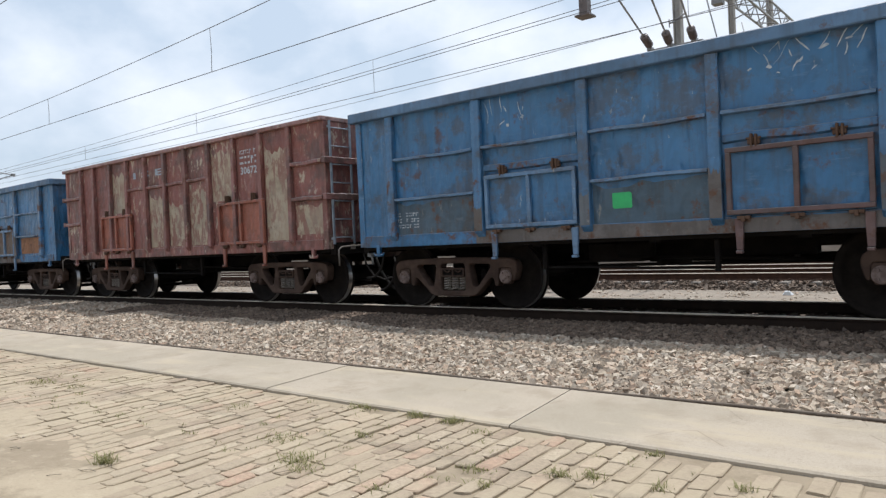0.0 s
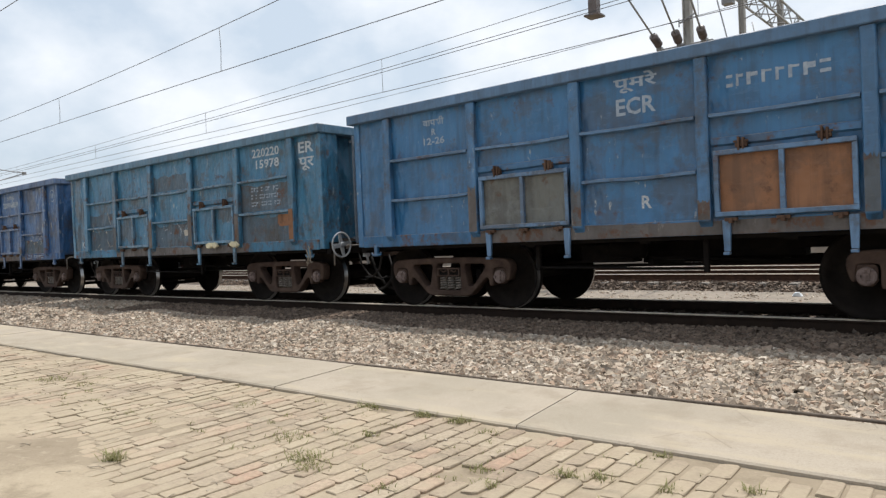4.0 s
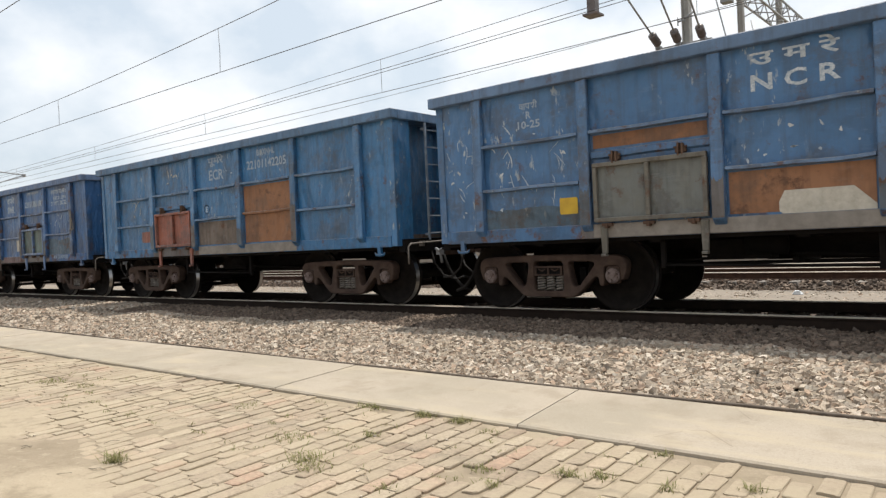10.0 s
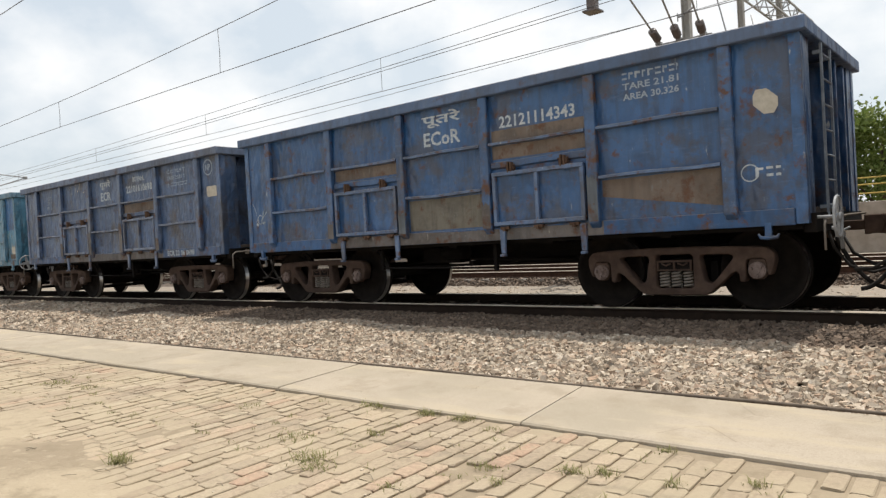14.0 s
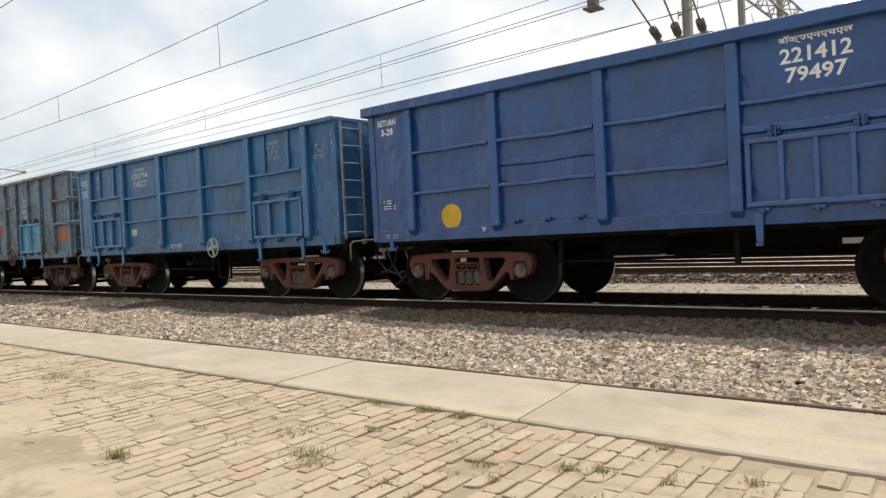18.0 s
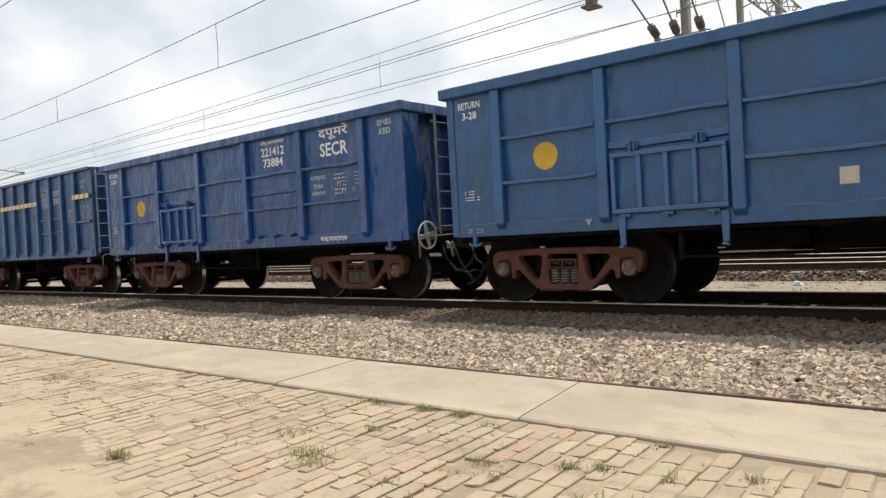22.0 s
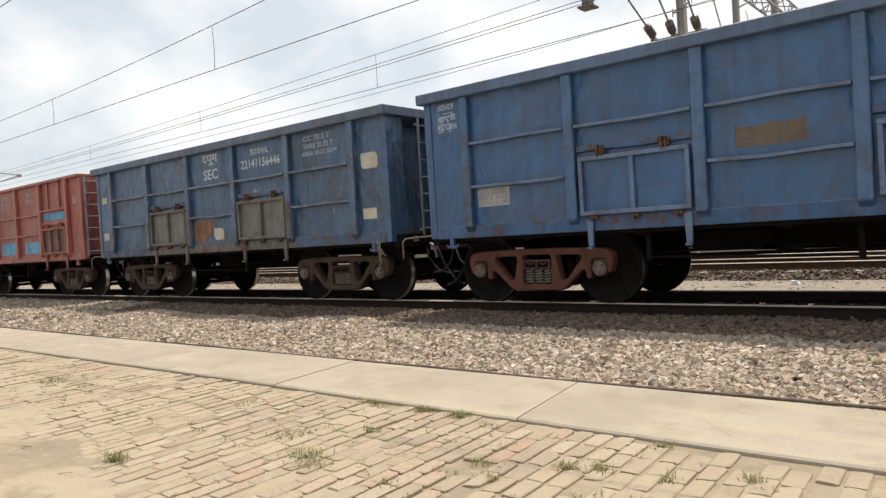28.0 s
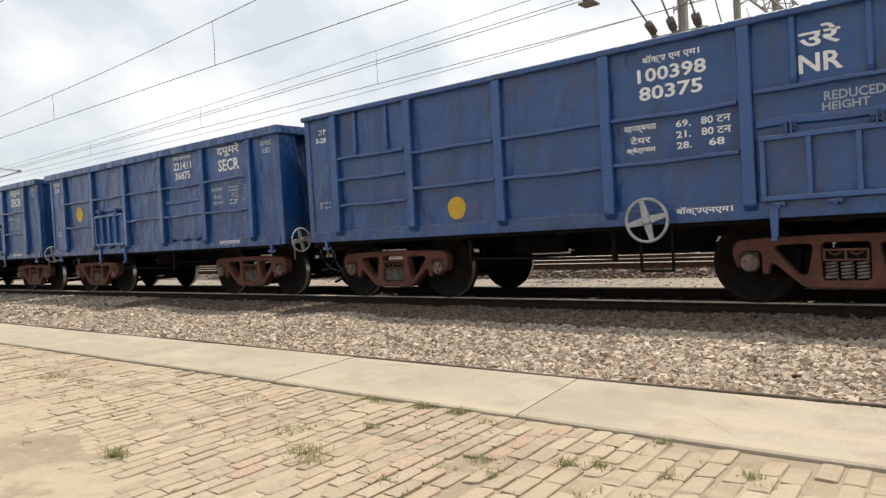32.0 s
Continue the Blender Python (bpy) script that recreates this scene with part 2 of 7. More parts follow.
def slab_mat():
    """Worn concrete: sandy grain, pale and dark stains, fine cracks, dirt blown over it."""
    m, nt, b = shader("worn_concrete_slab", 0.92)
    b.inputs["Specular IOR Level"].default_value = 0.2
    v = place(nt)
    grain, blot = noisy(nt, v, 55.0, 6.0, 0.7), noisy(nt, v, 2.2, 7.0, 0.62)
    wide = noisy(nt, v, 0.7, 4.0)
    c = blend(nt, ramp(nt, wide, 0.38, 0.62), (0.382, 0.324, 0.252), (0.325, 0.279, 0.213))
    c = blend(nt, times(nt, ramp(nt, blot, 0.50, 0.66), 0.55), c, (0.27, 0.222, 0.163))
    c = blend(nt, times(nt, ramp(nt, grain, 0.48, 0.66), 0.45), c, (0.25, 0.208, 0.16))
    c = blend(nt, times(nt, ramp(nt, noisy(nt, v, 130.0, 2.0), 0.60, 0.70), 0.5), c, (0.52, 0.46, 0.37))
    sand = ramp(nt, noisy(nt, place(nt, (0.5, 2.0, 1.0)), 1.6, 6.0, 0.6), 0.52, 0.66)
    c = blend(nt, times(nt, sand, 0.6), c, (0.42, 0.35, 0.25))
    crack = nt.nodes.new("ShaderNodeTexVoronoi")
    crack.feature = "DISTANCE_TO_EDGE"
    crack.inputs["Scale"].default_value = 1.1
    nt.links.new(v, crack.inputs["Vector"])
    line = nt.nodes.new("ShaderNodeMapRange")
    line.inputs["From Min"].default_value = 0.0
    line.inputs["From Max"].default_value = 0.006
    line.inputs["To Min"].default_value = 0.5
    line.inputs["To Max"].default_value = 0.0
    nt.links.new(crack.outputs["Distance"], line.inputs["Value"])
    c = blend(nt, times(nt, line.outputs["Result"], ramp(nt, blot, 0.50, 0.56)), c, (0.14, 0.11, 0.08))
    nt.links.new(c, b.inputs["Base Color"])
    relief(nt, b, grain, 0.5, 0.006)
    return m


M_SLAB = slab_mat()
def sand_mat():
    """Fine pale dirt with darker trodden stains and lighter drifts."""
    m, nt, b = shader("sandy_dirt", 0.95)
    b.inputs["Specular IOR Level"].default_value = 0.12
    co = nt.nodes.new("ShaderNodeTexCoord").outputs["Object"]
    wide, mid, grain = noisy(nt, co, 0.75, 5.0, 0.6), noisy(nt, co, 4.2, 8.0, 0.66), noisy(nt, co, 70.0, 5.0, 0.7)
    c = blend(nt, ramp(nt, wide, 0.36, 0.64), (0.265, 0.213, 0.150), (0.365, 0.300, 0.212))
    c = blend(nt, times(nt, ramp(nt, mid, 0.48, 0.66), 0.6), c, (0.215, 0.172, 0.118))
    c = blend(nt, times(nt, ramp(nt, noisy(nt, co, 9.0, 6.0, 0.7), 0.55, 0.68), 0.5), c, (0.42, 0.352, 0.255))
    c = blend(nt, times(nt, ramp(nt, grain, 0.50, 0.70), 0.4), c, (0.19, 0.150, 0.105))
    nt.links.new(c, b.inputs["Base Color"])
    relief(nt, b, mid, 0.6, 0.02)
    return m


M_SAND = sand_mat()
M_DUST = grimy("pale_track_dust", (0.30, 0.255, 0.205), (0.20, 0.165, 0.13), 9.0, 0.95, 0.0, 0.6, 0.02, 0.0)
M_EARTH = grimy("dry_earth", (0.33, 0.265, 0.19), (0.24, 0.19, 0.13), 1.3, 0.95, 0.0, 0.5, 0.02, 0.0)
M_STONEBED = grimy("ballast_bed", (0.16, 0.125, 0.10), (0.08, 0.064, 0.052), 22.0, 0.95, 0.0, 1.0, 0.03, 0.0)
M_GALV = grimy("galvanised_steel", (0.36, 0.36, 0.355), (0.24, 0.235, 0.225), 6.0, 0.55, 0.3)
M_MAST = grimy("mast_concrete_grey", (0.46, 0.44, 0.40), (0.34, 0.32, 0.29), 5.0, 0.8)
M_WIRE = grimy("copper_wire_dark", (0.17, 0.16, 0.155), (0.11, 0.105, 0.10), 9.0, 0.6, 0.4)
M_INSUL = grimy("brown_porcelain", (0.16, 0.125, 0.11), (0.09, 0.07, 0.06), 9.0, 0.3)
M_FENCE = grimy("yellow_rail_paint", (0.52, 0.38, 0.10), (0.40, 0.28, 0.09), 6.0, 0.7)
M_PLATFORM = grimy("platform_concrete", (0.36, 0.31, 0.26), (0.26, 0.22, 0.18), 2.5, 0.9)
M_BARK = grimy("bark", (0.12, 0.09, 0.065), (0.07, 0.052, 0.04), 12.0, 0.95)
M_EDGEBAR = grimy("edge_bar_dull_steel", (0.17, 0.135, 0.105), (0.09, 0.07, 0.055), 10.0, 0.7)
M_STONE = pieces_mat("ballast_stone", [(0.19, 0.148, 0.112), (0.45, 0.362, 0.268), (0.29, 0.243, 0.193), (0.56, 0.475, 0.37), (0.41, 0.29, 0.205), (0.66, 0.58, 0.475)], 0.92, 45.0, 0.4, 0.004, True)
# Browned stones; beside the near rail the darker tone stands for the train's shade.
M_STONE_BROWN = pieces_mat("darkened_brown_stone", [(0.065, 0.048, 0.037), (0.19, 0.142, 0.106), (0.115, 0.088, 0.068), (0.27, 0.205, 0.155), (0.16, 0.108, 0.077)], 0.92, 45.0, 0.4, 0.004, True)
# Oil and the shade under the train are both in this stone colour.
M_STONE_OILY_SHADED = pieces_mat("oil_and_shade_dark_stone", [(0.05, 0.04, 0.032), (0.11, 0.088, 0.07), (0.075, 0.06, 0.05), (0.14, 0.11, 0.088)], 0.9, 45.0, 0.4, 0.004, True)
M_BRICK = pieces_mat("weathered_brick", [(0.27, 0.205, 0.148), (0.38, 0.30, 0.215), (0.32, 0.255, 0.185), (0.45, 0.37, 0.27), (0.40, 0.275, 0.195)], 0.93, 40.0, 0.6, 0.006, False, (0.37, 0.305, 0.212))
M_BRICK_FAR = pieces_mat("weathered_brick_joined", [(0.27, 0.205, 0.148), (0.38, 0.30, 0.215), (0.32, 0.255, 0.185), (0.45, 0.37, 0.27), (0.40, 0.275, 0.195)], 0.93, 40.0, 0.6, 0.006, True, (0.37, 0.305, 0.212))
M_LEAF = pieces_mat("leaf_green", [(0.10, 0.14, 0.034), (0.15, 0.205, 0.052), (0.20, 0.255, 0.07), (0.26, 0.30, 0.10)], 0.6, 20.0, 0.1, 0.002, True)
M_GRASS = pieces_mat("grass_blade", [(0.20, 0.205, 0.075), (0.28, 0.265, 0.12), (0.36, 0.315, 0.175)], 0.75, 20.0, 0.1, 0.001, True)



def let_light_through(m, share):
    """Thin leaves pass part of the light from behind."""
    nt = m.node_tree
    b, out = nt.nodes["Principled BSDF"], nt.nodes["Material Output"]
    tr = nt.nodes.new("ShaderNodeBsdfTranslucent")
    mix = nt.nodes.new("ShaderNodeMixShader")
    mix.inputs[0].default_value = share
    nt.links.new(b.inputs["Base Color"].links[0].from_socket, tr.inputs["Color"])
    nt.links.new(b.outputs[0], mix.inputs[1])
    nt.links.new(tr.outputs[0], mix.inputs[2])
    nt.links.new(mix.outputs[0], out.inputs["Surface"])


let_light_through(M_LEAF, 0.5)
let_light_through(M_GRASS, 0.35)


# ---- mesh helpers ----
class Geo:
    """Gathers vertices and faces of one mesh."""

    def __init__(self):
        self.v, self.f, self.s, self.m = [], [], [], []

    def add(self, vs, fs, smooth=False, mat=0):
        n = len(self.v)
        self.v += [tuple(p) for p in vs]
        self.f += [tuple(n + i for i in q) for q in fs]
        self.s += [smooth] * len(fs)
        self.m += [mat] * len(fs)
        return self

    def box(self, x0, x1, y0, y1, z0, z1, mat=0):
        return self.add([(x0, y0, z0), (x1, y0, z0), (x1, y1, z0), (x0, y1, z0), (x0, y0, z1), (x1, y0, z1), (x1, y1, z1), (x0, y1, z1)],
                        [(0, 3, 2, 1), (4, 5, 6, 7), (0, 1, 5, 4), (1, 2, 6, 5), (2, 3, 7, 6), (3, 0, 4, 7)], False, mat)

    def prism(self, pts, y0, y1, mat=0):
        """A profile in x and z, counter-clockwise seen from -y, drawn out from y0 to y1."""
        n = len(pts)
        vs = [(x, y0, z) for x, z in pts] + [(x, y1, z) for x, z in pts]
        fs = [tuple(range(n)), tuple(range(2 * n - 1, n - 1, -1))]
        fs += [(i, n + i, n + (i + 1) % n, (i + 1) % n) for i in range(n)]
        return self.add(vs, fs, False, mat)

    def extrude_x(self, pts, x0, x1, mat=0):
        """A profile in y and z drawn out along x."""
        n = len(pts)
        vs = [(x0, y, z) for y, z in pts] + [(x1, y, z) for y, z in pts]
        fs = [tuple(range(n)), tuple(range(2 * n - 1, n - 1, -1))]
        fs += [(i, n + i, n + (i + 1) % n, (i + 1) % n) for i in range(n)]
        return self.add(vs, fs, False, mat)

    def beam(self, p, q, w, y0, y1, mat=0):
        """A straight bar of width w from p to q in the x-z plane."""
        dx, dz = q[0] - p[0], q[1] - p[1]
        l = math.hypot(dx, dz)
        nx, nz = -dz / l * w / 2, dx / l * w / 2
        return self.prism([(p[0] - nx, p[1] - nz), (q[0] - nx, q[1] - nz), (q[0] + nx, q[1] + nz), (p[0] + nx, p[1] + nz)], y0, y1, mat)

    def tube(self, pts, r, n=8, mat=0, closed=False):
        pts = [Vector(p) for p in pts]
        vs, k = [], len(pts)
        up = None
        for i, p in enumerate(pts):
            a = pts[(i - 1) % k] if closed or i else p
            b = pts[(i + 1) % k] if closed or i < k - 1 else p
            d = (b - a).normalized()
            if up is None:
                up = d.orthogonal().normalized()
            up = (up - d * up.dot(d)).normalized()
            side = d.cross(up)
            rr = r[i] if isinstance(r, (list, tuple)) else r
            vs += [p + (up * math.cos(t) + side * math.sin(t)) * rr for t in (2 * math.pi * j / n for j in range(n))]
        fs = []
        for i in range(k if closed else k - 1):
            for j in range(n):
                o = (i + 1) % k
                fs.append((i * n + j, i * n + (j + 1) % n, o * n + (j + 1) % n, o * n + j))
        self.add(vs, fs, True, mat)
        if not closed:
            base = len(self.v) - len(vs)
            self.f += [tuple(base + j for j in range(n - 1, -1, -1)), tuple(base + (k - 1) * n + j for j in range(n))]
            self.s += [False, False]
            self.m += [mat, mat]
        return self

    def lathe(self, prof, n=32, mats=None, close=True):
        """A profile of (radius, y) turned about the y axis."""
        vs = [(r * math.cos(a), y, r * math.sin(a)) for r, y in prof for a in (2 * math.pi * j / n for j in range(n))]
        base = len(self.v)
        self.v += vs
        k = len(prof)
        for i in range(k - 1):
            for j in range(n):
                self.f.append((base + i * n + j, base + i * n + (j + 1) % n, base + (i + 1) * n + (j + 1) % n, base + (i + 1) * n + j))
                self.s.append(True)
                self.m.append(mats[i] if mats else 0)
        if close:
            self.f += [tuple(base + j for j in range(n - 1, -1, -1)), tuple(base + (k - 1) * n + j for j in range(n))]
            self.s += [False, False]
            self.m += [0, 0]
        return self

    def move(self, dx=0.0, dy=0.0, dz=0.0):
        self.v = [(x + dx, y + dy, z + dz) for x, y, z in self.v]
        return self

    def mesh(self, name, bevel=0.0):
        me = bpy.data.meshes.new(name)
        me.from_pydata(self.v, [], self.f)
        for p, s, k in zip(me.polygons, self.s, self.m):
            p.use_smooth, p.material_index = s, k
        bm = bmesh.new()
        bm.from_mesh(me)
        bmesh.ops.recalc_face_normals(bm, faces=bm.faces)
        if bevel:
            es = [e for e in bm.edges if len(e.link_faces) == 2 and e.calc_face_angle(0) > 0.7 and e.calc_length() > bevel * 3]
            bmesh.ops.bevel(bm, geom=es, offset=bevel, segments=1, affect="EDGES", clamp_overlap=True)
        bm.to_mesh(me)
        bm.free()
        return me


MESHES = {}


def shared(key, build, slots=1):
    """One mesh for all alike pieces; their materials sit on the objects."""
    if key not in MESHES:
        me = build()
        for _ in range(slots):
            me.materials.append(None)
        MESHES[key] = me
    return MESHES[key]


def part(name, me, mats, parent=None, label="", at=None):
    """Links a mesh as one object under a thing or under a part."""
    ob = new(name, me)
    if not isinstance(mats, (list, tuple)):
        mats = [mats]
    while len(me.materials) < len(mats):
        me.materials.append(None)
    for s, m in zip(ob.material_slots, mats):
        s.link = "OBJECT"
        s.material = m
    if parent:
        ob.parent = parent
    if at is not None:
        ob.matrix_basis = at if isinstance(at, Matrix) else Matrix.Translation(at)
    if label:
        ob["label"] = label
    return ob


def thing(name, label, category, group="", at=None, kind=""):
    ob = new(name)
    ob.empty_display_size = 0.2
    if at is not None:
        ob.matrix_basis = at if isinstance(at, Matrix) else Matrix.Translation(at)
    return tagged(ob, label, category, group, kind)


def solid(name, me, mat, label, category="", kind="", group="", at=None):
    return tagged(part(name, me, mat, None, "", at), label, category, group, kind)


TEXTS = {}


def lettering(body):
    """The built-in font's letters as a flat mesh in x and z, one unit high, its middle at the origin. Also its width."""
    if body not in TEXTS:
        cu = bpy.data.curves.new("letters", "FONT")
        cu.body = body
        cu.resolution_u = 2
        cu.offset = 0.022
        ob = bpy.data.objects.new("letters", cu)
        scene.collection.objects.link(ob)
        bpy.context.view_layer.update()
        src = ob.evaluated_get(bpy.context.evaluated_depsgraph_get()).to_mesh()
        vs = [(v.co.x, v.co.y) for v in src.vertices]
        fs = [tuple(p.vertices) for p in src.polygons]
        bpy.data.objects.remove(ob)
        x0, x1 = min(v[0] for v in vs), max(v[0] for v in vs)
        z0, z1 = min(v[1] for v in vs), max(v[1] for v in vs)
        h = z1 - z0
        me = bpy.data.meshes.new("lettering")
        me.from_pydata([((x - (x0 + x1) / 2) / h, 0.0, (z - (z0 + z1) / 2) / h) for x, z in vs], [], fs)
        me.materials.append(None)
        TEXTS[body] = (me, (x1 - x0) / h)
    return TEXTS[body]


def rounded(pts, times_=2):
    """Cuts the corners of a closed outline."""
    for _ in range(times_):
        out = []
        for (ax, az), (bx, bz) in zip(pts, pts[1:] + pts[:1]):
            l = math.hypot(bx - ax, bz - az)
            k = min(0.25, 0.03 / max(l, 1e-6))
            out += [(ax + (bx - ax) * k, az + (bz - az) * k), (bx + (ax - bx) * k, bz + (az - bz) * k)]
        pts = out
    return pts


def cut_plate(name, outer, holes, half, bevel):
    """A thick plate in x and z with holes through it and rounded edges."""
    cu = bpy.data.curves.new(name, "CURVE")
    cu.dimensions = "2D"
    cu.fill_mode = "BOTH"
    cu.extrude = half - bevel
    cu.bevel_depth = bevel
    cu.bevel_resolution = 1
    cu.offset = -bevel
    for pts in [outer] + holes:
        sp = cu.splines.new("POLY")
        sp.points.add(len(pts) - 1)
        sp.use_cyclic_u = True
        for p, (x, z) in zip(sp.points, pts):
            p.co = (x, z, 0, 1)
    ob = bpy.data.objects.new(name, cu)
    scene.collection.objects.link(ob)
    bpy.context.view_layer.update()
    me = bpy.data.meshes.new_from_object(ob.evaluated_get(bpy.context.evaluated_depsgraph_get()))
    bpy.data.objects.remove(ob)
    me.transform(Matrix.Rotation(math.pi / 2, 4, "X"))
    me.materials.clear()
    return me


# ---- ground ----
PLAT_Z = -0.25


def sheet(name, x0, x1, y0, y1, z, nx, ny, mat, label, bumpy=0.0, height=None, kind="structure"):
    g = Geo()
    vs = []
    for j in range(ny + 1):
        for i in range(nx + 1):
            x, y = x0 + (x1 - x0) * i / nx, y0 + (y1 - y0) * j / ny
            zz = z + (height(x, y) if height else 0.0)
            if bumpy:
                zz += bumpy * noise.noise(Vector((x * 1.7, y * 1.7, 3.0)))
            vs.append((x, y, zz))
    fs = [(j * (nx + 1) + i, j * (nx + 1) + i + 1, (j + 1) * (nx + 1) + i + 1, (j + 1) * (nx + 1) + i) for j in range(ny) for i in range(nx)]
    g.add(vs, fs, True)
    return solid(name, g.mesh(name), mat, label, "ground", kind)


sheet("ground", -2500, 2500, -2500, 2500, -0.75, 40, 40, M_EARTH, "dry bare earth stretching to the horizon")


def platform_base():
    g = Geo()
    g.box(-400, 60, -30, 4.14, -0.85, -0.31)
    g.box(-400, 60, 4.14, 5.38, -0.85, -0.36)
    solid("platform_base", g.mesh("platform_base"), M_EARTH, "packed earth body of the low platform", "platform", "structure")


platform_base()


def bed_height(y):
    """Top of the stone bed across the tracks."""
    keys = ((5.36, -0.40), (5.7, -0.33), (6.5, -0.245), (7.4, -0.195), (8.3, -0.165), (8.93, -0.165), (9.08, -0.20), (11.4, -0.20), (11.6, -0.30), (12.5, -0.36), (16.3, -0.36), (16.9, -0.21), (23.6, -0.20), (24.6, -0.22), (26.4, -0.5))
    for (ya, za), (yb, zb) in zip(keys, keys[1:]):
        if ya <= y <= yb:
            k = (y - ya) / (yb - ya)
            return za + (zb - za) * k
    return -0.5


def heap(x, y):
    """Loose stones thrown up in low uneven heaps along the shoulder."""
    k = max(0.0, 1.0 - ((y - 6.9) / 1.1) ** 2) * max(0.0, min(1.0, (-4.0 - x) / 4.0))
    return k * 0.11 * (noise.noise(Vector((x * 0.55, 2.0, 8.0))) + 0.15)


sheet("ballast_bed", -400, 60, 5.36, 26.4, 0.0, 230, 60, M_STONEBED, "bed of crushed grey-brown track stone", 0.03, lambda x, y: bed_height(y) + heap(x, y) - 0.028)


def stones(name, x0, x1, y0, y1, count, size, seed, label, mat=None):
    """Angular crushed stones, each a skewed block."""
    rng = np.random.default_rng(seed)
    n = count
    cx, cy = rng.uniform(x0, x1, n), rng.uniform(y0, y1, n)
    cz = np.array([bed_height(y) for y in cy]) + np.array([0.03 * noise.noise(Vector((x * 1.7, y * 1.7, 3.0))) + heap(x, y) for x, y in zip(cx, cy)])
    cube = np.array([(-1, -1, -1), (1, -1, -1), (1, 1, -1), (-1, 1, -1), (-1, -1, 1), (1, -1, 1), (1, 1, 1), (-1, 1, 1)], float)
    p = cube[None] * rng.uniform(0.45, 1.0, (n, 8, 3))
    ext = np.stack([rng.uniform(0.75, 1.45, n), rng.uniform(0.65, 1.1, n), rng.uniform(0.5, 0.9, n)], 1) * (size * rng.uniform(0.6, 1.4, n))[:, None]
    p = p * ext[:, None, :]
    a, b_, c_ = rng.uniform(0, 6.283, n), rng.normal(0, 0.4, n), rng.normal(0, 0.4, n)
    for ang, (i, j) in ((b_, (1, 2)), (c_, (0, 2)), (a, (0, 1))):
        ca, sa_ = np.cos(ang)[:, None], np.sin(ang)[:, None]
        u, v = p[:, :, i] * ca - p[:, :, j] * sa_, p[:, :, i] * sa_ + p[:, :, j] * ca
        p[:, :, i], p[:, :, j] = u, v
    p += np.stack([cx, cy, cz + rng.uniform(-0.2, 0.8, n) * size * 0.5], 1)[:, None, :]
    quad = np.array([(0, 3, 2, 1), (4, 5, 6, 7), (0, 1, 5, 4), (1, 2, 6, 5), (2, 3, 7, 6), (3, 0, 4, 7)])
    faces = (quad[None] + (np.arange(n) * 8)[:, None, None]).reshape(-1, 4)
    me = bpy.data.meshes.new(name)
    me.vertices.add(n * 8)
    me.vertices.foreach_set("co", p.astype(np.float32).ravel())
    me.loops.add(len(faces) * 4)
    me.loops.foreach_set("vertex_index", faces.astype(np.int32).ravel())
    me.polygons.add(len(faces))
    me.polygons.foreach_set("loop_start", np.arange(0, len(faces) * 4, 4, dtype=np.int32))
    me.polygons.foreach_set("loop_total", np.full(len(faces), 4, dtype=np.int32))
    me.polygons.foreach_set("use_smooth", np.zeros(len(faces), dtype=bool))
    me.update(calc_edges=True)
    me.validate()
    solid(name, me, mat or M_STONE, label, "ballast", "stuff")


stones("ballast", -7.5, 1.5, 5.44, 7.6, 18500, 0.0325, 1, "loose crushed grey and buff track stones beside the platform")
stones("ballast", -9.0, 1.5, 5.43, 5.95, 4200, 0.033, 21, "loose crushed stones heaped against the platform slabs")
# Brown strip as wide as the train's shadow, its shade put into the stone colour.
stones("ballast", -16, 1.5, 7.6, 8.95, 20500, 0.031, 11, "browned crushed stones beside the rail, train shade in their colour", M_STONE_BROWN)
stones("ballast", -16, -7.5, 5.44, 7.6, 12500, 0.032, 2, "loose crushed grey and buff track stones beside the platform")
stones("ballast", -40, -16, 5.44, 8.95, 19000, 0.042, 3, "loose crushed grey and buff track stones beside the platform")
stones("ballast", -26, 3, 8.95, 10.9, 6000, 0.042, 6, "crushed stones between the rails, dark with oil and painted train shade", M_STONE_OILY_SHADED)
sheet("track_dust", -120, 40, 11.3, 16.45, -0.342, 200, 30, M_DUST, "pale dust trodden over the stones between the tracks", 0.025)
stones("ballast", -26, 3, 11.2, 16.3, 9000, 0.027, 4, "pale dusty stones scattered between the tracks")
stones("ballast", -26, 3, 16.3, 19.3, 14000, 0.036, 14, "dark brown crushed stones round the second track", M_STONE_BROWN)


# ---- tracks ----
def rail_mesh(x0, x1):
    g = Geo()
    prof = [(-0.075, -0.172), (0.075, -0.172), (0.075, -0.160), (0.012, -0.142), (0.012, -0.045), (0.036, -0.036), (0.036, -0.014), (0.024, 0.0), (-0.024, 0.0), (-0.036, -0.014), (-0.036, -0.036), (-0.012, -0.045), (-0.012, -0.142), (-0.075, -0.160)]
    g.extrude_x(prof, x0, x1)
    g.m = [1 if 2 + 6 <= i <= 2 + 8 else 0 for i in range(len(g.f))]
    return g.mesh("rail")


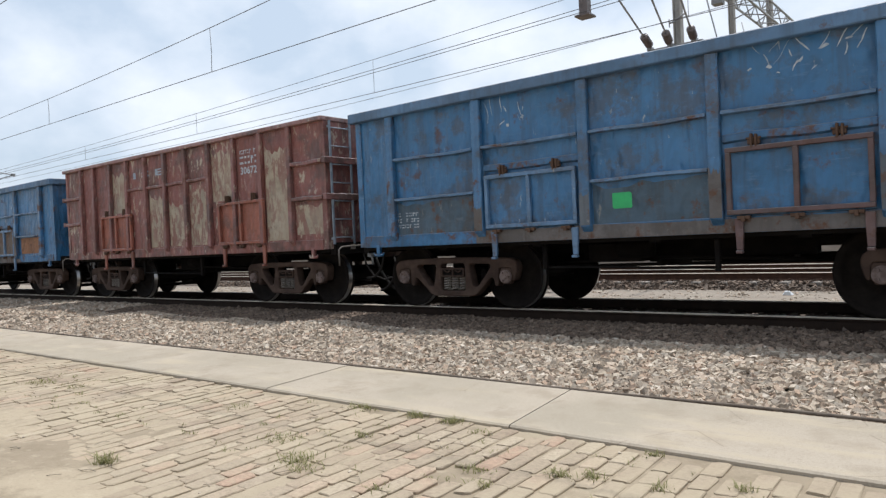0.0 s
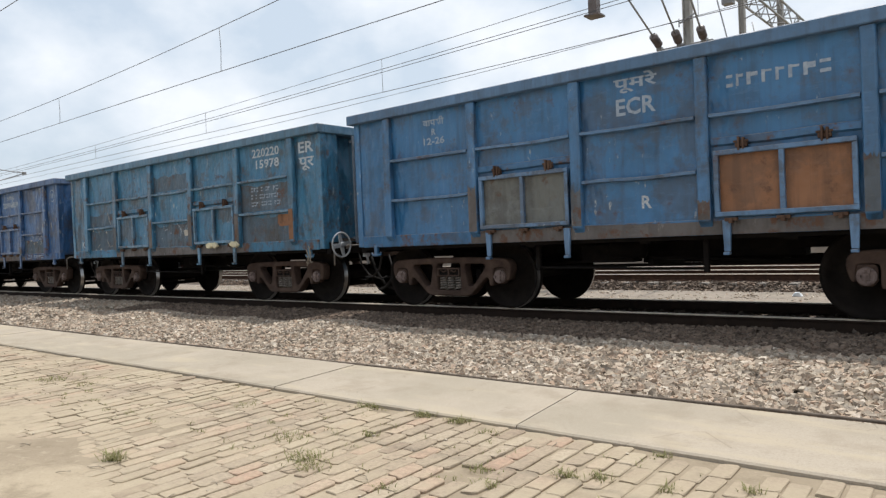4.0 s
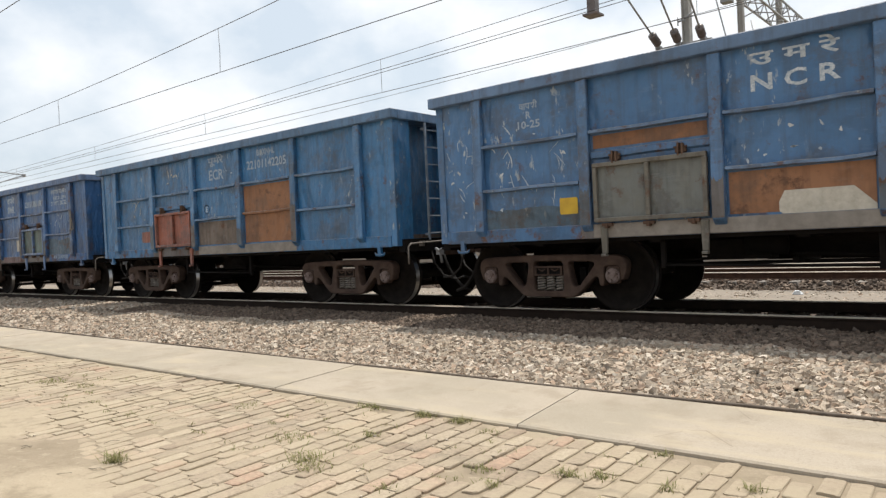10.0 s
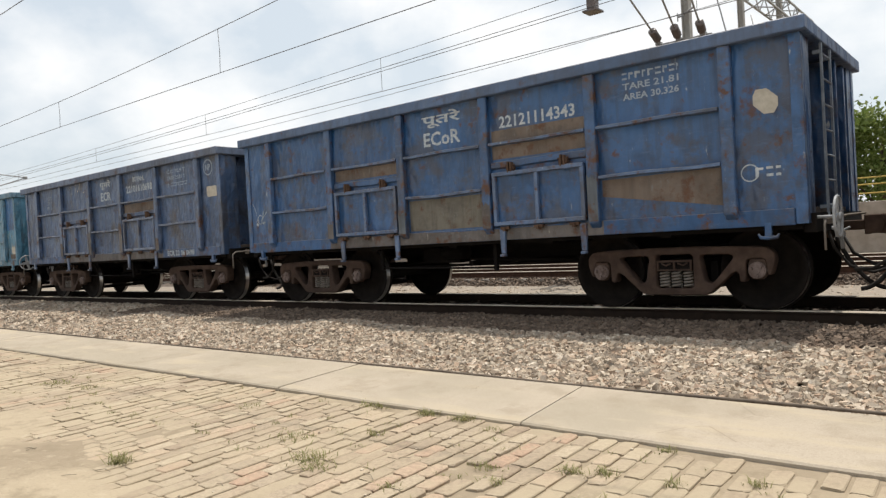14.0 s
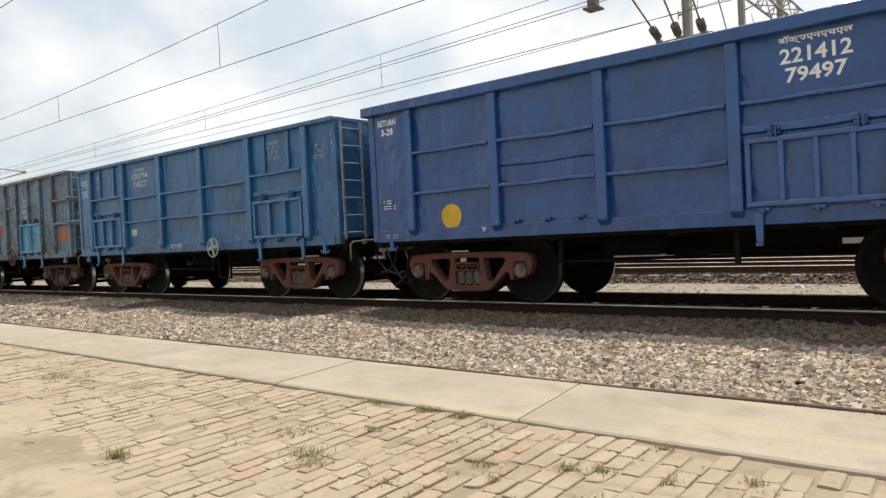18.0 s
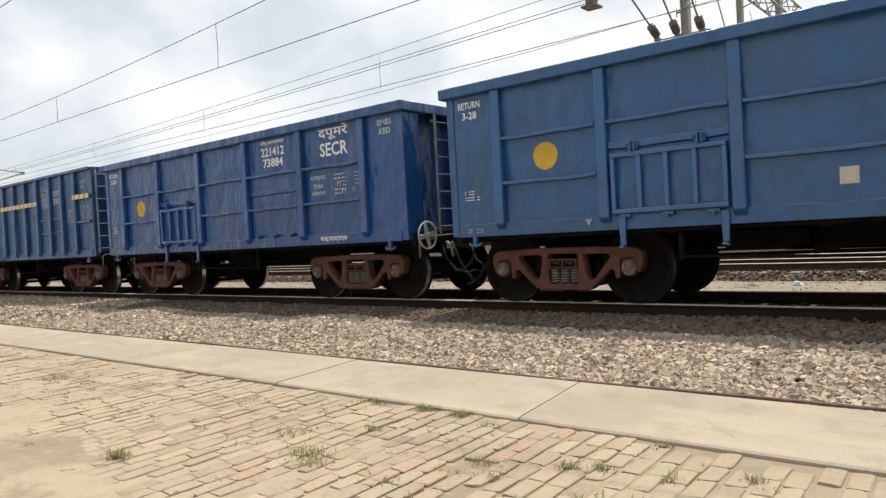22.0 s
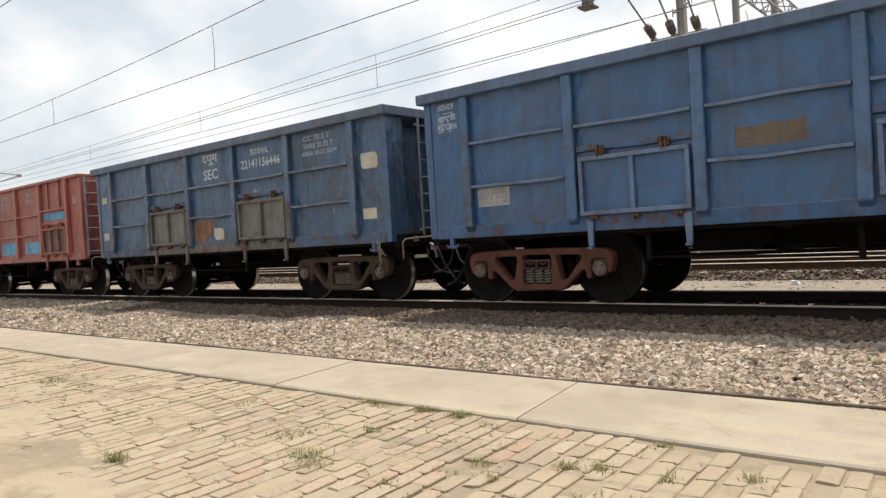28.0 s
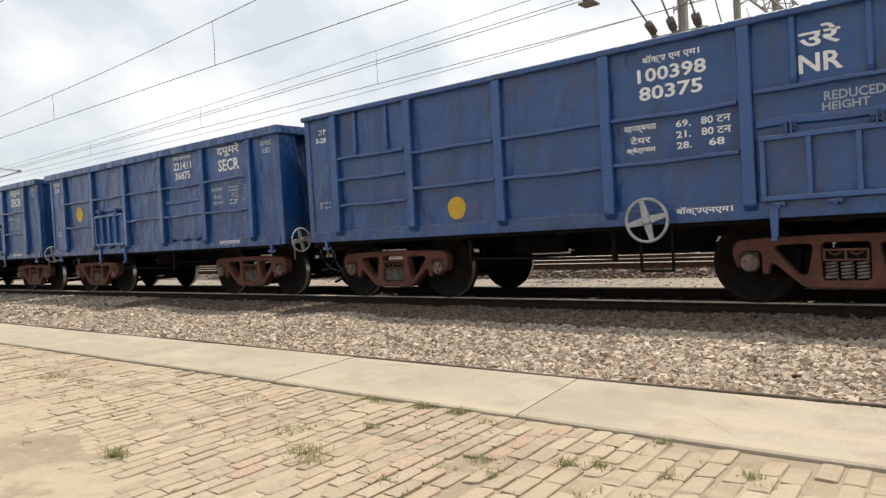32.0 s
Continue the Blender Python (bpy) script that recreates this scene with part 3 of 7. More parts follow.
def sleeper_mesh():
    g = Geo()
    for s in (-1, 1):
        ys = sorted((s * 0.45, s * 1.37))
        g.add([(-0.13, ys[0], -0.40), (0.13, ys[0], -0.40), (0.13, ys[1], -0.40), (-0.13, ys[1], -0.40),
               (-0.085, ys[0], -0.185), (0.085, ys[0], -0.185), (0.085, ys[1], -0.185), (-0.085, ys[1], -0.185)],
              [(0, 3, 2, 1), (4, 5, 6, 7), (0, 1, 5, 4), (1, 2, 6, 5), (2, 3, 7, 6), (3, 0, 4, 7)])
    g.box(-0.09, 0.09, -0.46, 0.46, -0.40, -0.215)
    return g.mesh("sleeper", 0.006)


def clip_mesh():
    g = Geo()
    g.tube([(-0.05, -0.10, -0.165), (0.03, -0.085, -0.14), (0.055, -0.13, -0.14), (0.02, -0.165, -0.16), (-0.05, -0.14, -0.16)], 0.011, 6)
    g.tube([(0.05, 0.10, -0.165), (-0.03, 0.085, -0.14), (-0.055, 0.13, -0.14), (-0.02, 0.165, -0.16), (0.05, 0.14, -0.16)], 0.011, 6)
    return g.mesh("rail_clip")


RAIL_LONG = rail_mesh(-400, 60)
SLEEPER = sleeper_mesh()
RAIL_CLIP = clip_mesh()


def track(y, near):
    tr = thing("railway_track", "broad-gauge track on concrete sleepers in stone ballast", "railway track", "tracks", (0, y, 0), "structure")
    for s in (-1, 1):
        part("rail", RAIL_LONG, [M_RAIL_SHADED if y == TRACK_Y else M_RAIL, M_RAILTOP], tr, "rust-brown rail with a polished head", (0, s * 0.874, 0))
    for i in range(-46, 6):
        x = i * 0.65
        part("sleeper", SLEEPER, M_SLEEPER, tr, "", (x, 0, 0))
        if near and i > -36:
            for s in (-1, 1):
                part("rail_clip", RAIL_CLIP, M_RAIL_SHADED if y == TRACK_Y else M_RAIL, tr, "", (x, s * 0.874, 0))
    g = Geo()
    for i in range(-600, -46):
        g.box(i * 0.65 - 0.09, i * 0.65 + 0.09, -1.37, 1.37, -0.4, -0.185)
    tagged(part("sleeper_row", g.mesh("sleeper_row"), M_SLEEPER, tr, "distant concrete sleepers"), kind="stuff")
    return tr


track(TRACK_Y, True)
track(18.17, True)
track(21.95, False)


# ---- platform edge and paving (single pieces come last) ----
def edge_bar():
    g = Geo()
    pts = [(-60 + i * 0.8, 5.415 + 0.010 * math.sin(i * 0.7), PLAT_Z - 0.004 + 0.005 * math.sin(i * 1.3)) for i in range(80)]
    g.tube(pts, 0.015, 6)
    solid("edge_bar", g.mesh("edge_bar"), M_EDGEBAR, "thin dull steel bar along the slab edge", "edge bar", "structure")


edge_bar()

# ---- open goods wagons ----
BLUE = (0.016, 0.086, 0.228)
DEEP = (0.004, 0.057, 0.212)
FADED = (0.020, 0.122, 0.268)
TEAL = (0.026, 0.148, 0.262)
SLATE = (0.040, 0.082, 0.172)
PETROL = (0.024, 0.086, 0.190)
OXIDE = (0.165, 0.058, 0.045)
BRICKRED = (0.30, 0.075, 0.055)
HALF = 5.02            # half the body length
WALL = 1.50            # outer face of the side sheets
STAN = (-4.24, -2.53, -0.83, 0.83, 2.53, 4.24)
STAN_R = (-4.10, -3.43, -2.60, -1.80, -0.96, -0.15, 0.68, 1.53, 2.41, 3.26, 4.11)
STAN_S = (-4.20, -3.40, -1.68, -0.86, -0.03, 0.80, 1.66, 2.52, 3.30, 4.10)


def bay(i):
    """Middle of one of the five bays between the side posts."""
    return (STAN[i] + STAN[i + 1]) / 2


def side_sheet_mesh(top):
    return Geo().box(-HALF, HALF, 0.0, 0.04, 1.02, top).mesh("side_sheet")


def end_sheet_mesh(top):
    return Geo().box(-0.04, 0.0, -WALL + 0.04, WALL - 0.04, 1.02, top).mesh("end_sheet")


def floor_mesh():
    return Geo().box(-HALF + 0.04, HALF - 0.04, -WALL + 0.04, WALL - 0.04, 1.14, 1.20).mesh("floor_plate")


def rim_mesh(over, z0, z1, out):
    g = Geo()
    x, y = HALF + over, WALL + out
    g.box(-x, x, -y, -WALL + 0.05, z0, z1)
    g.box(-x, x, WALL - 0.05, y, z0, z1)
    for s in (-1, 1):
        a, b = sorted((s * x, s * (HALF - 0.06)))
        g.box(a, b, -WALL + 0.05, WALL - 0.05, z0, z1)
    return g.mesh("top_rim", 0.012)


def post_mesh(w, d, z0, z1):
    g = Geo()
    g.add([(-w, -d, z0 + 0.10), (w, -d, z0 + 0.10), (w, 0, z0), (-w, 0, z0), (-w, -d * 0.8, z1), (w, -d * 0.8, z1), (w, 0, z1), (-w, 0, z1)],
          [(0, 3, 2, 1), (4, 5, 6, 7), (0, 1, 5, 4), (1, 2, 6, 5), (2, 3, 7, 6), (3, 0, 4, 7)])
    return g.mesh("side_post", 0.012)


def rib_mesh(l, d=0.09, h=0.038, bent=0):
    """A pressed angle welded along the sheet, knocked a little out of true."""
    r = random.Random(bent * 17 + int(l * 100))
    a1, a2, a3 = r.uniform(-0.016, 0.008), r.uniform(-0.008, 0.008), r.uniform(-0.006, 0.006)
    g, n = Geo(), 10
    prof = [(0, -h * 0.8), (-d, -h * 0.5), (-d * 1.02, h * 0.30), (-d * 0.86, h * 0.50), (0, h * 0.65)]
    vs, k = [], len(prof)
    for i in range(n + 1):
        u = i / n
        z = (a1 * math.sin(math.pi * u) + a2 * math.sin(2 * math.pi * u) + a3 * math.sin(3 * math.pi * u)) * (1 if bent else 0)
        vs += [(-l / 2 + l * u, y, zz + z) for y, zz in prof]
    fs = [tuple(range(k)), tuple(n * k + j for j in range(k - 1, -1, -1))]
    fs += [(i * k + j, (i + 1) * k + j, (i + 1) * k + (j + 1) % k, i * k + (j + 1) % k) for i in range(n) for j in range(k)]
    g.add(vs, fs)
    return g.mesh("rib")


def door_mesh(w, h):
    g = Geo()
    g.box(-w / 2 + 0.03, w / 2 - 0.03, -0.018, 0.0, 0.03, h - 0.03)
    return g.mesh("door")


def door_frame_mesh(w, h, bars):
    g = Geo()
    t, d = 0.055, -0.085
    g.box(-w / 2, w / 2, d, -0.0185, 0, t)
    g.box(-w / 2, w / 2, d, -0.0185, h - t, h)
    for i in range(bars + 2):
        x = -w / 2 + (w - t) * i / (bars + 1)
        g.box(x, x + t, d + 0.004, -0.0185, t + 0.001, h - t - 0.001)
    return g.mesh("door_frame", 0.006)


def hinge_mesh():
    g = Geo()
    g.box(-0.065, 0.065, -0.06, 0, -0.05, 0.0)
    g.box(-0.03, -0.008, -0.095, 0, -0.09, 0.065)
    g.box(0.02, 0.042, -0.095, 0, -0.08, 0.055)
    g.tube([(-0.08, -0.05, 0.015), (0.08, -0.05, 0.015)], 0.014, 7)
    return g.mesh("hinge", 0.005)


def latch_mesh():
    g = Geo()
    g.box(-0.07, 0.07, -0.06, 0, -0.02, 0.02)
    g.box(-0.02, 0.02, -0.085, 0, -0.045, 0.012)
    return g.mesh("latch", 0.004)


def prop_mesh():
    g = Geo()
    g.add([(-0.05, -0.02, 0), (0.05, -0.02, 0), (0.05, 0.02, 0), (-0.05, 0.02, 0), (-0.035, -0.02, -0.36), (0.035, -0.02, -0.36), (0.035, 0.02, -0.36), (-0.035, 0.02, -0.36)],
          [(0, 3, 2, 1), (4, 5, 6, 7), (0, 1, 5, 4), (1, 2, 6, 5), (2, 3, 7, 6), (3, 0, 4, 7)])
    g.box(-0.035, 0.035, -0.06, 0.02, -0.40, -0.365)
    return g.mesh("door_prop", 0.006)


def hook_mesh():
    g = Geo()
    g.box(-0.035, 0.035, -0.05, 0, -0.10, 0.05)
    g.tube([(-0.11, -0.03, -0.075), (-0.085, -0.03, -0.115), (0.0, -0.03, -0.12), (0.085, -0.03, -0.115), (0.11, -0.03, -0.075)], [0.012, 0.02, 0.026, 0.02, 0.012], 7)
    return g.mesh("tow_hook")


def ladder(w, z0, z1, mat, at):
    """Two stiles on stand-off lugs and seven round rungs."""
    def stile():
        g = Geo().box(0.05, 0.075, -0.02, 0.02, z0, z1)
        for z in (z0 + 0.1, z1 - 0.1):
            g.box(-0.02, 0.0505, -0.02, 0.02, z - 0.02, z + 0.02)
        return g.mesh("stile")

    ld = part("ladder", shared(("stile", z0, z1), stile), mat, w, "", at)
    part("stile", shared(("stile", z0, z1), stile), mat, ld, "", (0, 0.48, 0))
    for i in range(7):
        z = z0 + 0.12 + (z1 - z0 - 0.24) * i / 6
        part("rung", shared("rung", lambda: Geo().tube([(0.062, 0.0, 0), (0.062, 0.48, 0)], 0.0125, 6).mesh("rung")), M_RUNG, ld, "", (0, 0, z))


def end_post_mesh(z0, z1, inset):
    """A deep fin on the end sheet; a plain post where the end stands flush."""
    g = Geo()
    if inset:
        g.box(-inset, 0.0, -0.035, 0.035, z0, z1)
    else:
        g.box(0.0, 0.10, -0.05, 0.05, z0, z1)
    return g.mesh("end_post", 0.008)


def corner_mesh(z0, z1):
    g = Geo()
    g.box(-0.11, 0.012, -0.014, 0, z0, z1)
    g.box(0.0, 0.012, 0.001, 0.13, z0, z1)
    return g.mesh("corner_angle", 0.003)


def hand_wheel_mesh(r):
    g = Geo()
    g.tube([(r * math.cos(a), 0, r * math.sin(a)) for a in (2 * math.pi * j / 28 for j in range(28))], r * 0.075, 8, 0, True)
    for k in range(4):
        a = 0.22 + k * math.pi * 0.5
        c, s = math.cos(a), math.sin(a)
        w0, w1 = r * 0.20, r * 0.10
        vs = []
        for y in (-0.012, 0.012):
            for q, w in ((0.05 * r, w0), (0.97 * r, w1)):
                vs += [(q * c - w * s, y, q * s + w * c), (q * c + w * s, y, q * s - w * c)]
        g.add(vs, [(0, 1, 3, 2), (4, 6, 7, 5), (0, 2, 6, 4), (1, 5, 7, 3), (0, 4, 5, 1), (2, 3, 7, 6)])
    g.lathe([(0.03, -0.03), (r * 0.2, -0.03), (r * 0.2, 0.03), (0.03, 0.03)], 14)
    g.tube([(0, 0, 0), (0, 0.25, 0)], 0.018, 7)
    return g.mesh("hand_wheel")


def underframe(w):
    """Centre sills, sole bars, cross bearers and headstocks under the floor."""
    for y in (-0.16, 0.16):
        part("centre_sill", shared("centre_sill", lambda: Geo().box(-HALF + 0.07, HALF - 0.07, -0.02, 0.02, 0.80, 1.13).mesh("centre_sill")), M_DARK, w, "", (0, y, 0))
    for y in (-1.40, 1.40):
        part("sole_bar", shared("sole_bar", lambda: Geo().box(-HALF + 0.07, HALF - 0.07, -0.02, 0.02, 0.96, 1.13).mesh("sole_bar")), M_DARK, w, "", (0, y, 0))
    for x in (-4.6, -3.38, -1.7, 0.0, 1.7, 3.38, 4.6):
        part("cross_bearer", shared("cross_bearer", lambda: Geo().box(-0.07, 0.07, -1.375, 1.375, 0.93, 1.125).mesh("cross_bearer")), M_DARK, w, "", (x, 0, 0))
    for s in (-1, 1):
        part("headstock", shared("headstock", lambda: Geo().box(-0.06, 0.06, -1.40, 1.40, 0.92, 1.13).mesh("headstock")), M_DARK, w, "near-black end beam", (s * HALF, 0, 0))


def brake_mesh():
    g = Geo()
    g.lathe([(0.02, -0.22), (0.12, -0.2), (0.12, 0.2), (0.02, 0.22)], 16)
    g.v = [(y * 1.2 - 0.6, x - 0.55, z + 0.84) for x, y, z in g.v]
    g.tube([(-0.3, -0.55, 0.72), (2.2, -0.2, 0.62)], 0.022, 6)
    g.tube([(-0.9, -0.5, 0.70), (-2.4, -0.15, 0.62)], 0.022, 6)
    g.tube([(-4.9, 0.6, 0.86), (-1.0, 0.6, 0.86), (4.9, 0.6, 0.86)], 0.02, 6)
    g.lathe([(0.02, -0.4), (0.12, -0.38), (0.12, 0.38), (0.02, 0.4)], 14)
    g.v = g.v[:-56] + [(y + 1.1, x + 0.45, z + 0.84) for x, y, z in g.v[-56:]]
    return g.mesh("brake_gear")


def coupler_mesh():
    g = Geo()
    g.box(0.0, 0.30, -0.075, 0.075, 0.90, 1.02)
    g.prism([(0.28, 0.84), (0.47, 0.86), (0.50, 0.96), (0.47, 1.08), (0.28, 1.08)], -0.15, 0.12)
    g.box(-0.15, 0.02, -0.2, 0.2, 0.82, 1.10)
    return g.mesh("coupler", 0.012)


def hose_mesh():
    g = Geo()
    pts = []
    for i in range(13):
        u = i / 12
        pts.append((0.02 + 0.50 * u, -0.42 + 0.08 * u, 0.86 - 0.62 * math.sin(math.pi * u * 0.5) ** 0.8 - 0.02 * u))
    g.tube(pts, 0.026, 8)
    g.tube([(-0.08, -0.42, 0.98), (0.0, -0.42, 0.93), (0.02, -0.42, 0.85)], 0.035, 8)
    g.tube([(-0.02, -0.70, 0.98), (0.05, -0.70, 0.72), (0.20, -0.66, 0.50), (0.42, -0.60, 0.42), (0.55, -0.55, 0.46)], 0.017, 7)
    g.tube([(-0.02, 0.10, 0.90), (0.12, 0.05, 0.62), (0.34, 0.0, 0.48), (0.52, 0.0, 0.47)], 0.02, 7)
    return g.mesh("air_hose")


def lever_mesh():
    g = Geo()
    g.tube([(0.10, -1.40, 0.72), (0.10, -1.40, 1.00), (0.10, -1.33, 1.05), (0.11, -0.7, 1.07), (0.14, -0.25, 1.09), (0.30, -0.12, 1.10)], 0.014, 6)
    g.box(0.02, 0.11, -1.04, -1.00, 1.00, 1.09)
    return g.mesh("cut_lever")


def cock_mesh():
    g = Geo()
    g.tube([(-0.05, -0.62, 0.95), (0.06, -0.62, 0.94), (0.11, -0.60, 0.86), (0.12, -0.58, 0.70)], 0.024, 7)
    g.box(0.06, 0.15, -0.66, -0.56, 0.84, 0.92)
    g.tube([(0.10, -0.66, 0.89), (0.22, -0.70, 0.95)], 0.012, 6)
    return g.mesh("angle_cock")


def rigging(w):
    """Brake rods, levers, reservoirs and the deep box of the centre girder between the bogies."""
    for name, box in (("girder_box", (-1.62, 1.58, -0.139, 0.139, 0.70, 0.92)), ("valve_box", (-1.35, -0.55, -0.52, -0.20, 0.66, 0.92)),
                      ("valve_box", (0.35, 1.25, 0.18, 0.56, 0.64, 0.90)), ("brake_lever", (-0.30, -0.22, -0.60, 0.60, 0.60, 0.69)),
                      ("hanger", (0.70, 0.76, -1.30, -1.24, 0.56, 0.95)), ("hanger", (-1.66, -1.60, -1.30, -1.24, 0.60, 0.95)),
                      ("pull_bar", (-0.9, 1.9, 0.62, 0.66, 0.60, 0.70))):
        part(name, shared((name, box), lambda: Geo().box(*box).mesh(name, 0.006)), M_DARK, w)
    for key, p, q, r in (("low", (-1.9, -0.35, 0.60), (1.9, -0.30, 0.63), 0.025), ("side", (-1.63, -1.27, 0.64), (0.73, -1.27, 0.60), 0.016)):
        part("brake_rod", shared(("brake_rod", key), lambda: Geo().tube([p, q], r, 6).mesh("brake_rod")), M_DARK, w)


# -- running gear --
def wheelset_mesh():
    g = Geo()
    g.lathe([(0.075, -1.13), (0.085, -1.0), (0.09, -0.7), (0.085, 0.0), (0.09, 0.7), (0.085, 1.0), (0.075, 1.13)], 14)
    for s in (-1, 1):
        prof = [(0.10, 0.93), (0.17, 0.94), (0.20, 0.885), (0.40, 0.865), (0.43, 0.925), (0.492, 0.93), (0.498, 0.925), (0.502, 0.84), (0.528, 0.822), (0.525, 0.805), (0.50, 0.80), (0.43, 0.80), (0.40, 0.835), (0.20, 0.855), (0.10, 0.80)]
        g.lathe([(r, s * y) for r, y in prof], 40, [0, 0, 0, 0, 0, 0, 1, 0, 0, 0, 0, 0, 0, 0], False)
        cap = [(0.0, 1.216), (0.04, 1.216), (0.041, 1.206), (0.085, 1.205), (0.086, 1.192), (0.10, 1.19), (0.101, 1.13)]
        k0 = len(g.s)
        g.lathe([(r, s * y) for r, y in cap], 20, [2, 2, 2, 2, 2, 2], False)
        g.s[k0:] = [False] * (len(g.s) - k0)
        for k in range(3):
            a = k * 2.0944
            x, z = 0.063 * math.cos(a), 0.063 * math.sin(a)
            y0, y1 = sorted((s * 1.205, s * 1.235))
            g.box(x - 0.015, x + 0.015, y0, y1, z - 0.015, z + 0.015, 2)
    return g.mesh("wheelset")


def side_frame_mesh():
    """Cast side frame: arched top member, broad sloping legs, spring window and axle jaws."""
    half = [(0.38, 0.195), (0.45, 0.225), (0.70, 0.46), (0.755, 0.49), (0.79, 0.45), (0.79, 0.36), (0.87, 0.36), (0.87, 0.635), (1.10, 0.635), (1.10, 0.44), (1.15, 0.44),
            (1.20, 0.60), (1.19, 0.71), (1.11, 0.77), (0.90, 0.785), (0.35, 0.80)]
    outer = rounded(half + [(-x, z) for x, z in reversed(half)], 2)
    tri = [(0.325, 0.66), (0.345, 0.70), (0.70, 0.695), (0.735, 0.655), (0.475, 0.345), (0.385, 0.355)]
    holes = [rounded(tri, 2), rounded([(-x, z) for x, z in reversed(tri)], 2), rounded([(-0.24, 0.285), (0.24, 0.285), (0.24, 0.71), (-0.24, 0.71)], 1)]
    return cut_plate("side_frame", outer, holes, 0.085, 0.016)


def spring_plank_mesh():
    # The upper box is added filler, dark behind the springs.
    return Geo().box(-0.23, 0.23, -0.98, 0.98, 0.205, 0.275).box(-0.20, 0.20, -0.95, 0.95, 0.33, 0.50).mesh("spring_plank")


def axle_box_mesh():
    g = Geo()
    g.prism([(-0.105, -0.05), (-0.105, 0.08), (-0.085, 0.128), (0.085, 0.128), (0.105, 0.08), (0.105, -0.05), (0.06, -0.11), (-0.06, -0.11)][::-1], -0.04, 0.06)
    return g.mesh("axle_box", 0.012)


def spring_mesh():
    g = Geo()
    n, turns = 60, 5.2
    g.tube([(0.056 * math.cos(2 * math.pi * turns * i / n), 0.056 * math.sin(2 * math.pi * turns * i / n), 0.29 + 0.205 * i / n) for i in range(n + 1)], 0.0155, 6)
    return g.mesh("coil_spring")


def bolster_mesh():
    g = Geo()
    g.box(-0.215, 0.215, -1.14, 1.14, 0.505, 0.635)
    g.box(-0.22, 0.22, -0.42, 0.42, 0.636, 0.86)
    return g.mesh("bolster", 0.012)


def bolster_end_mesh():
    g = Geo()
    g.box(-0.225, 0.225, -0.03, 0.0, 0.505, 0.525)
    g.box(-0.225, 0.225, -0.03, 0.0, 0.615, 0.64)
    for x in (-0.213, 0.0, 0.213):
        g.box(x - 0.012, x + 0.012, -0.028, 0.0, 0.526, 0.614)
    for x in (-0.105, 0.105):
        g.tube([(x - 0.06, -0.014, 0.60), (x, -0.014, 0.572), (x + 0.06, -0.014, 0.60)], 0.012, 6)
    return g.mesh("bolster_end")


def beam_mesh():
    g = Geo()
    g.tube([(0, -0.8, 0.42), (0, 0.8, 0.42)], 0.035, 8)
    g.tube([(0, -0.8, 0.42), (-0.12, 0.0, 0.45), (0, 0.8, 0.42)], 0.02, 6)
    for s in (-1, 1):
        g.box(-0.045, 0.045, s * 0.86 - 0.06, s * 0.86 + 0.06, 0.28, 0.60)
    return g.mesh("brake_beam")


WHEELSETS = []          # (wheelset, its place along the bogie)


def bogie(wagon, x, mat):
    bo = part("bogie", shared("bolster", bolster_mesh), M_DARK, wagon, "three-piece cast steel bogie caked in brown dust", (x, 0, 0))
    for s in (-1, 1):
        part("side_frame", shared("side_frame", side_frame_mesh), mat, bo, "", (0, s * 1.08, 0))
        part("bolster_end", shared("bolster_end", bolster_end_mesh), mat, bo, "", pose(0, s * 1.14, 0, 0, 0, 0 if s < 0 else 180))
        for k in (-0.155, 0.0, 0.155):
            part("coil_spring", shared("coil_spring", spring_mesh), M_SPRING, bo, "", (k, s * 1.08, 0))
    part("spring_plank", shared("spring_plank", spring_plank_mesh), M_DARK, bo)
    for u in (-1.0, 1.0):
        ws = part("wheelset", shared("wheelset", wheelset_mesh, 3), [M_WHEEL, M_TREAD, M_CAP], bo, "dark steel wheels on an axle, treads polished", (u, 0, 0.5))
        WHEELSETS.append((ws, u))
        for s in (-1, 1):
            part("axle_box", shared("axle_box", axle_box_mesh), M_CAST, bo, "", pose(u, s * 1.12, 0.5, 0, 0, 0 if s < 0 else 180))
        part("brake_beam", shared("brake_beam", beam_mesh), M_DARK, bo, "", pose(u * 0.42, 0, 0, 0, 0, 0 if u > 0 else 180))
    return bo


# -- body work --
def mark(wagon, body, x, z, h, mat, width=None, out=WALL, name="lettering"):
    """Painted letters of height h, their middle at x and z on the near side."""
    me, w = lettering(body)
    k = width / w if width else h
    return part(name, me, mat, wagon, "", Matrix.Translation((x, -out - 0.004, z)) @ Matrix.Diagonal((k, 1, h, 1)))


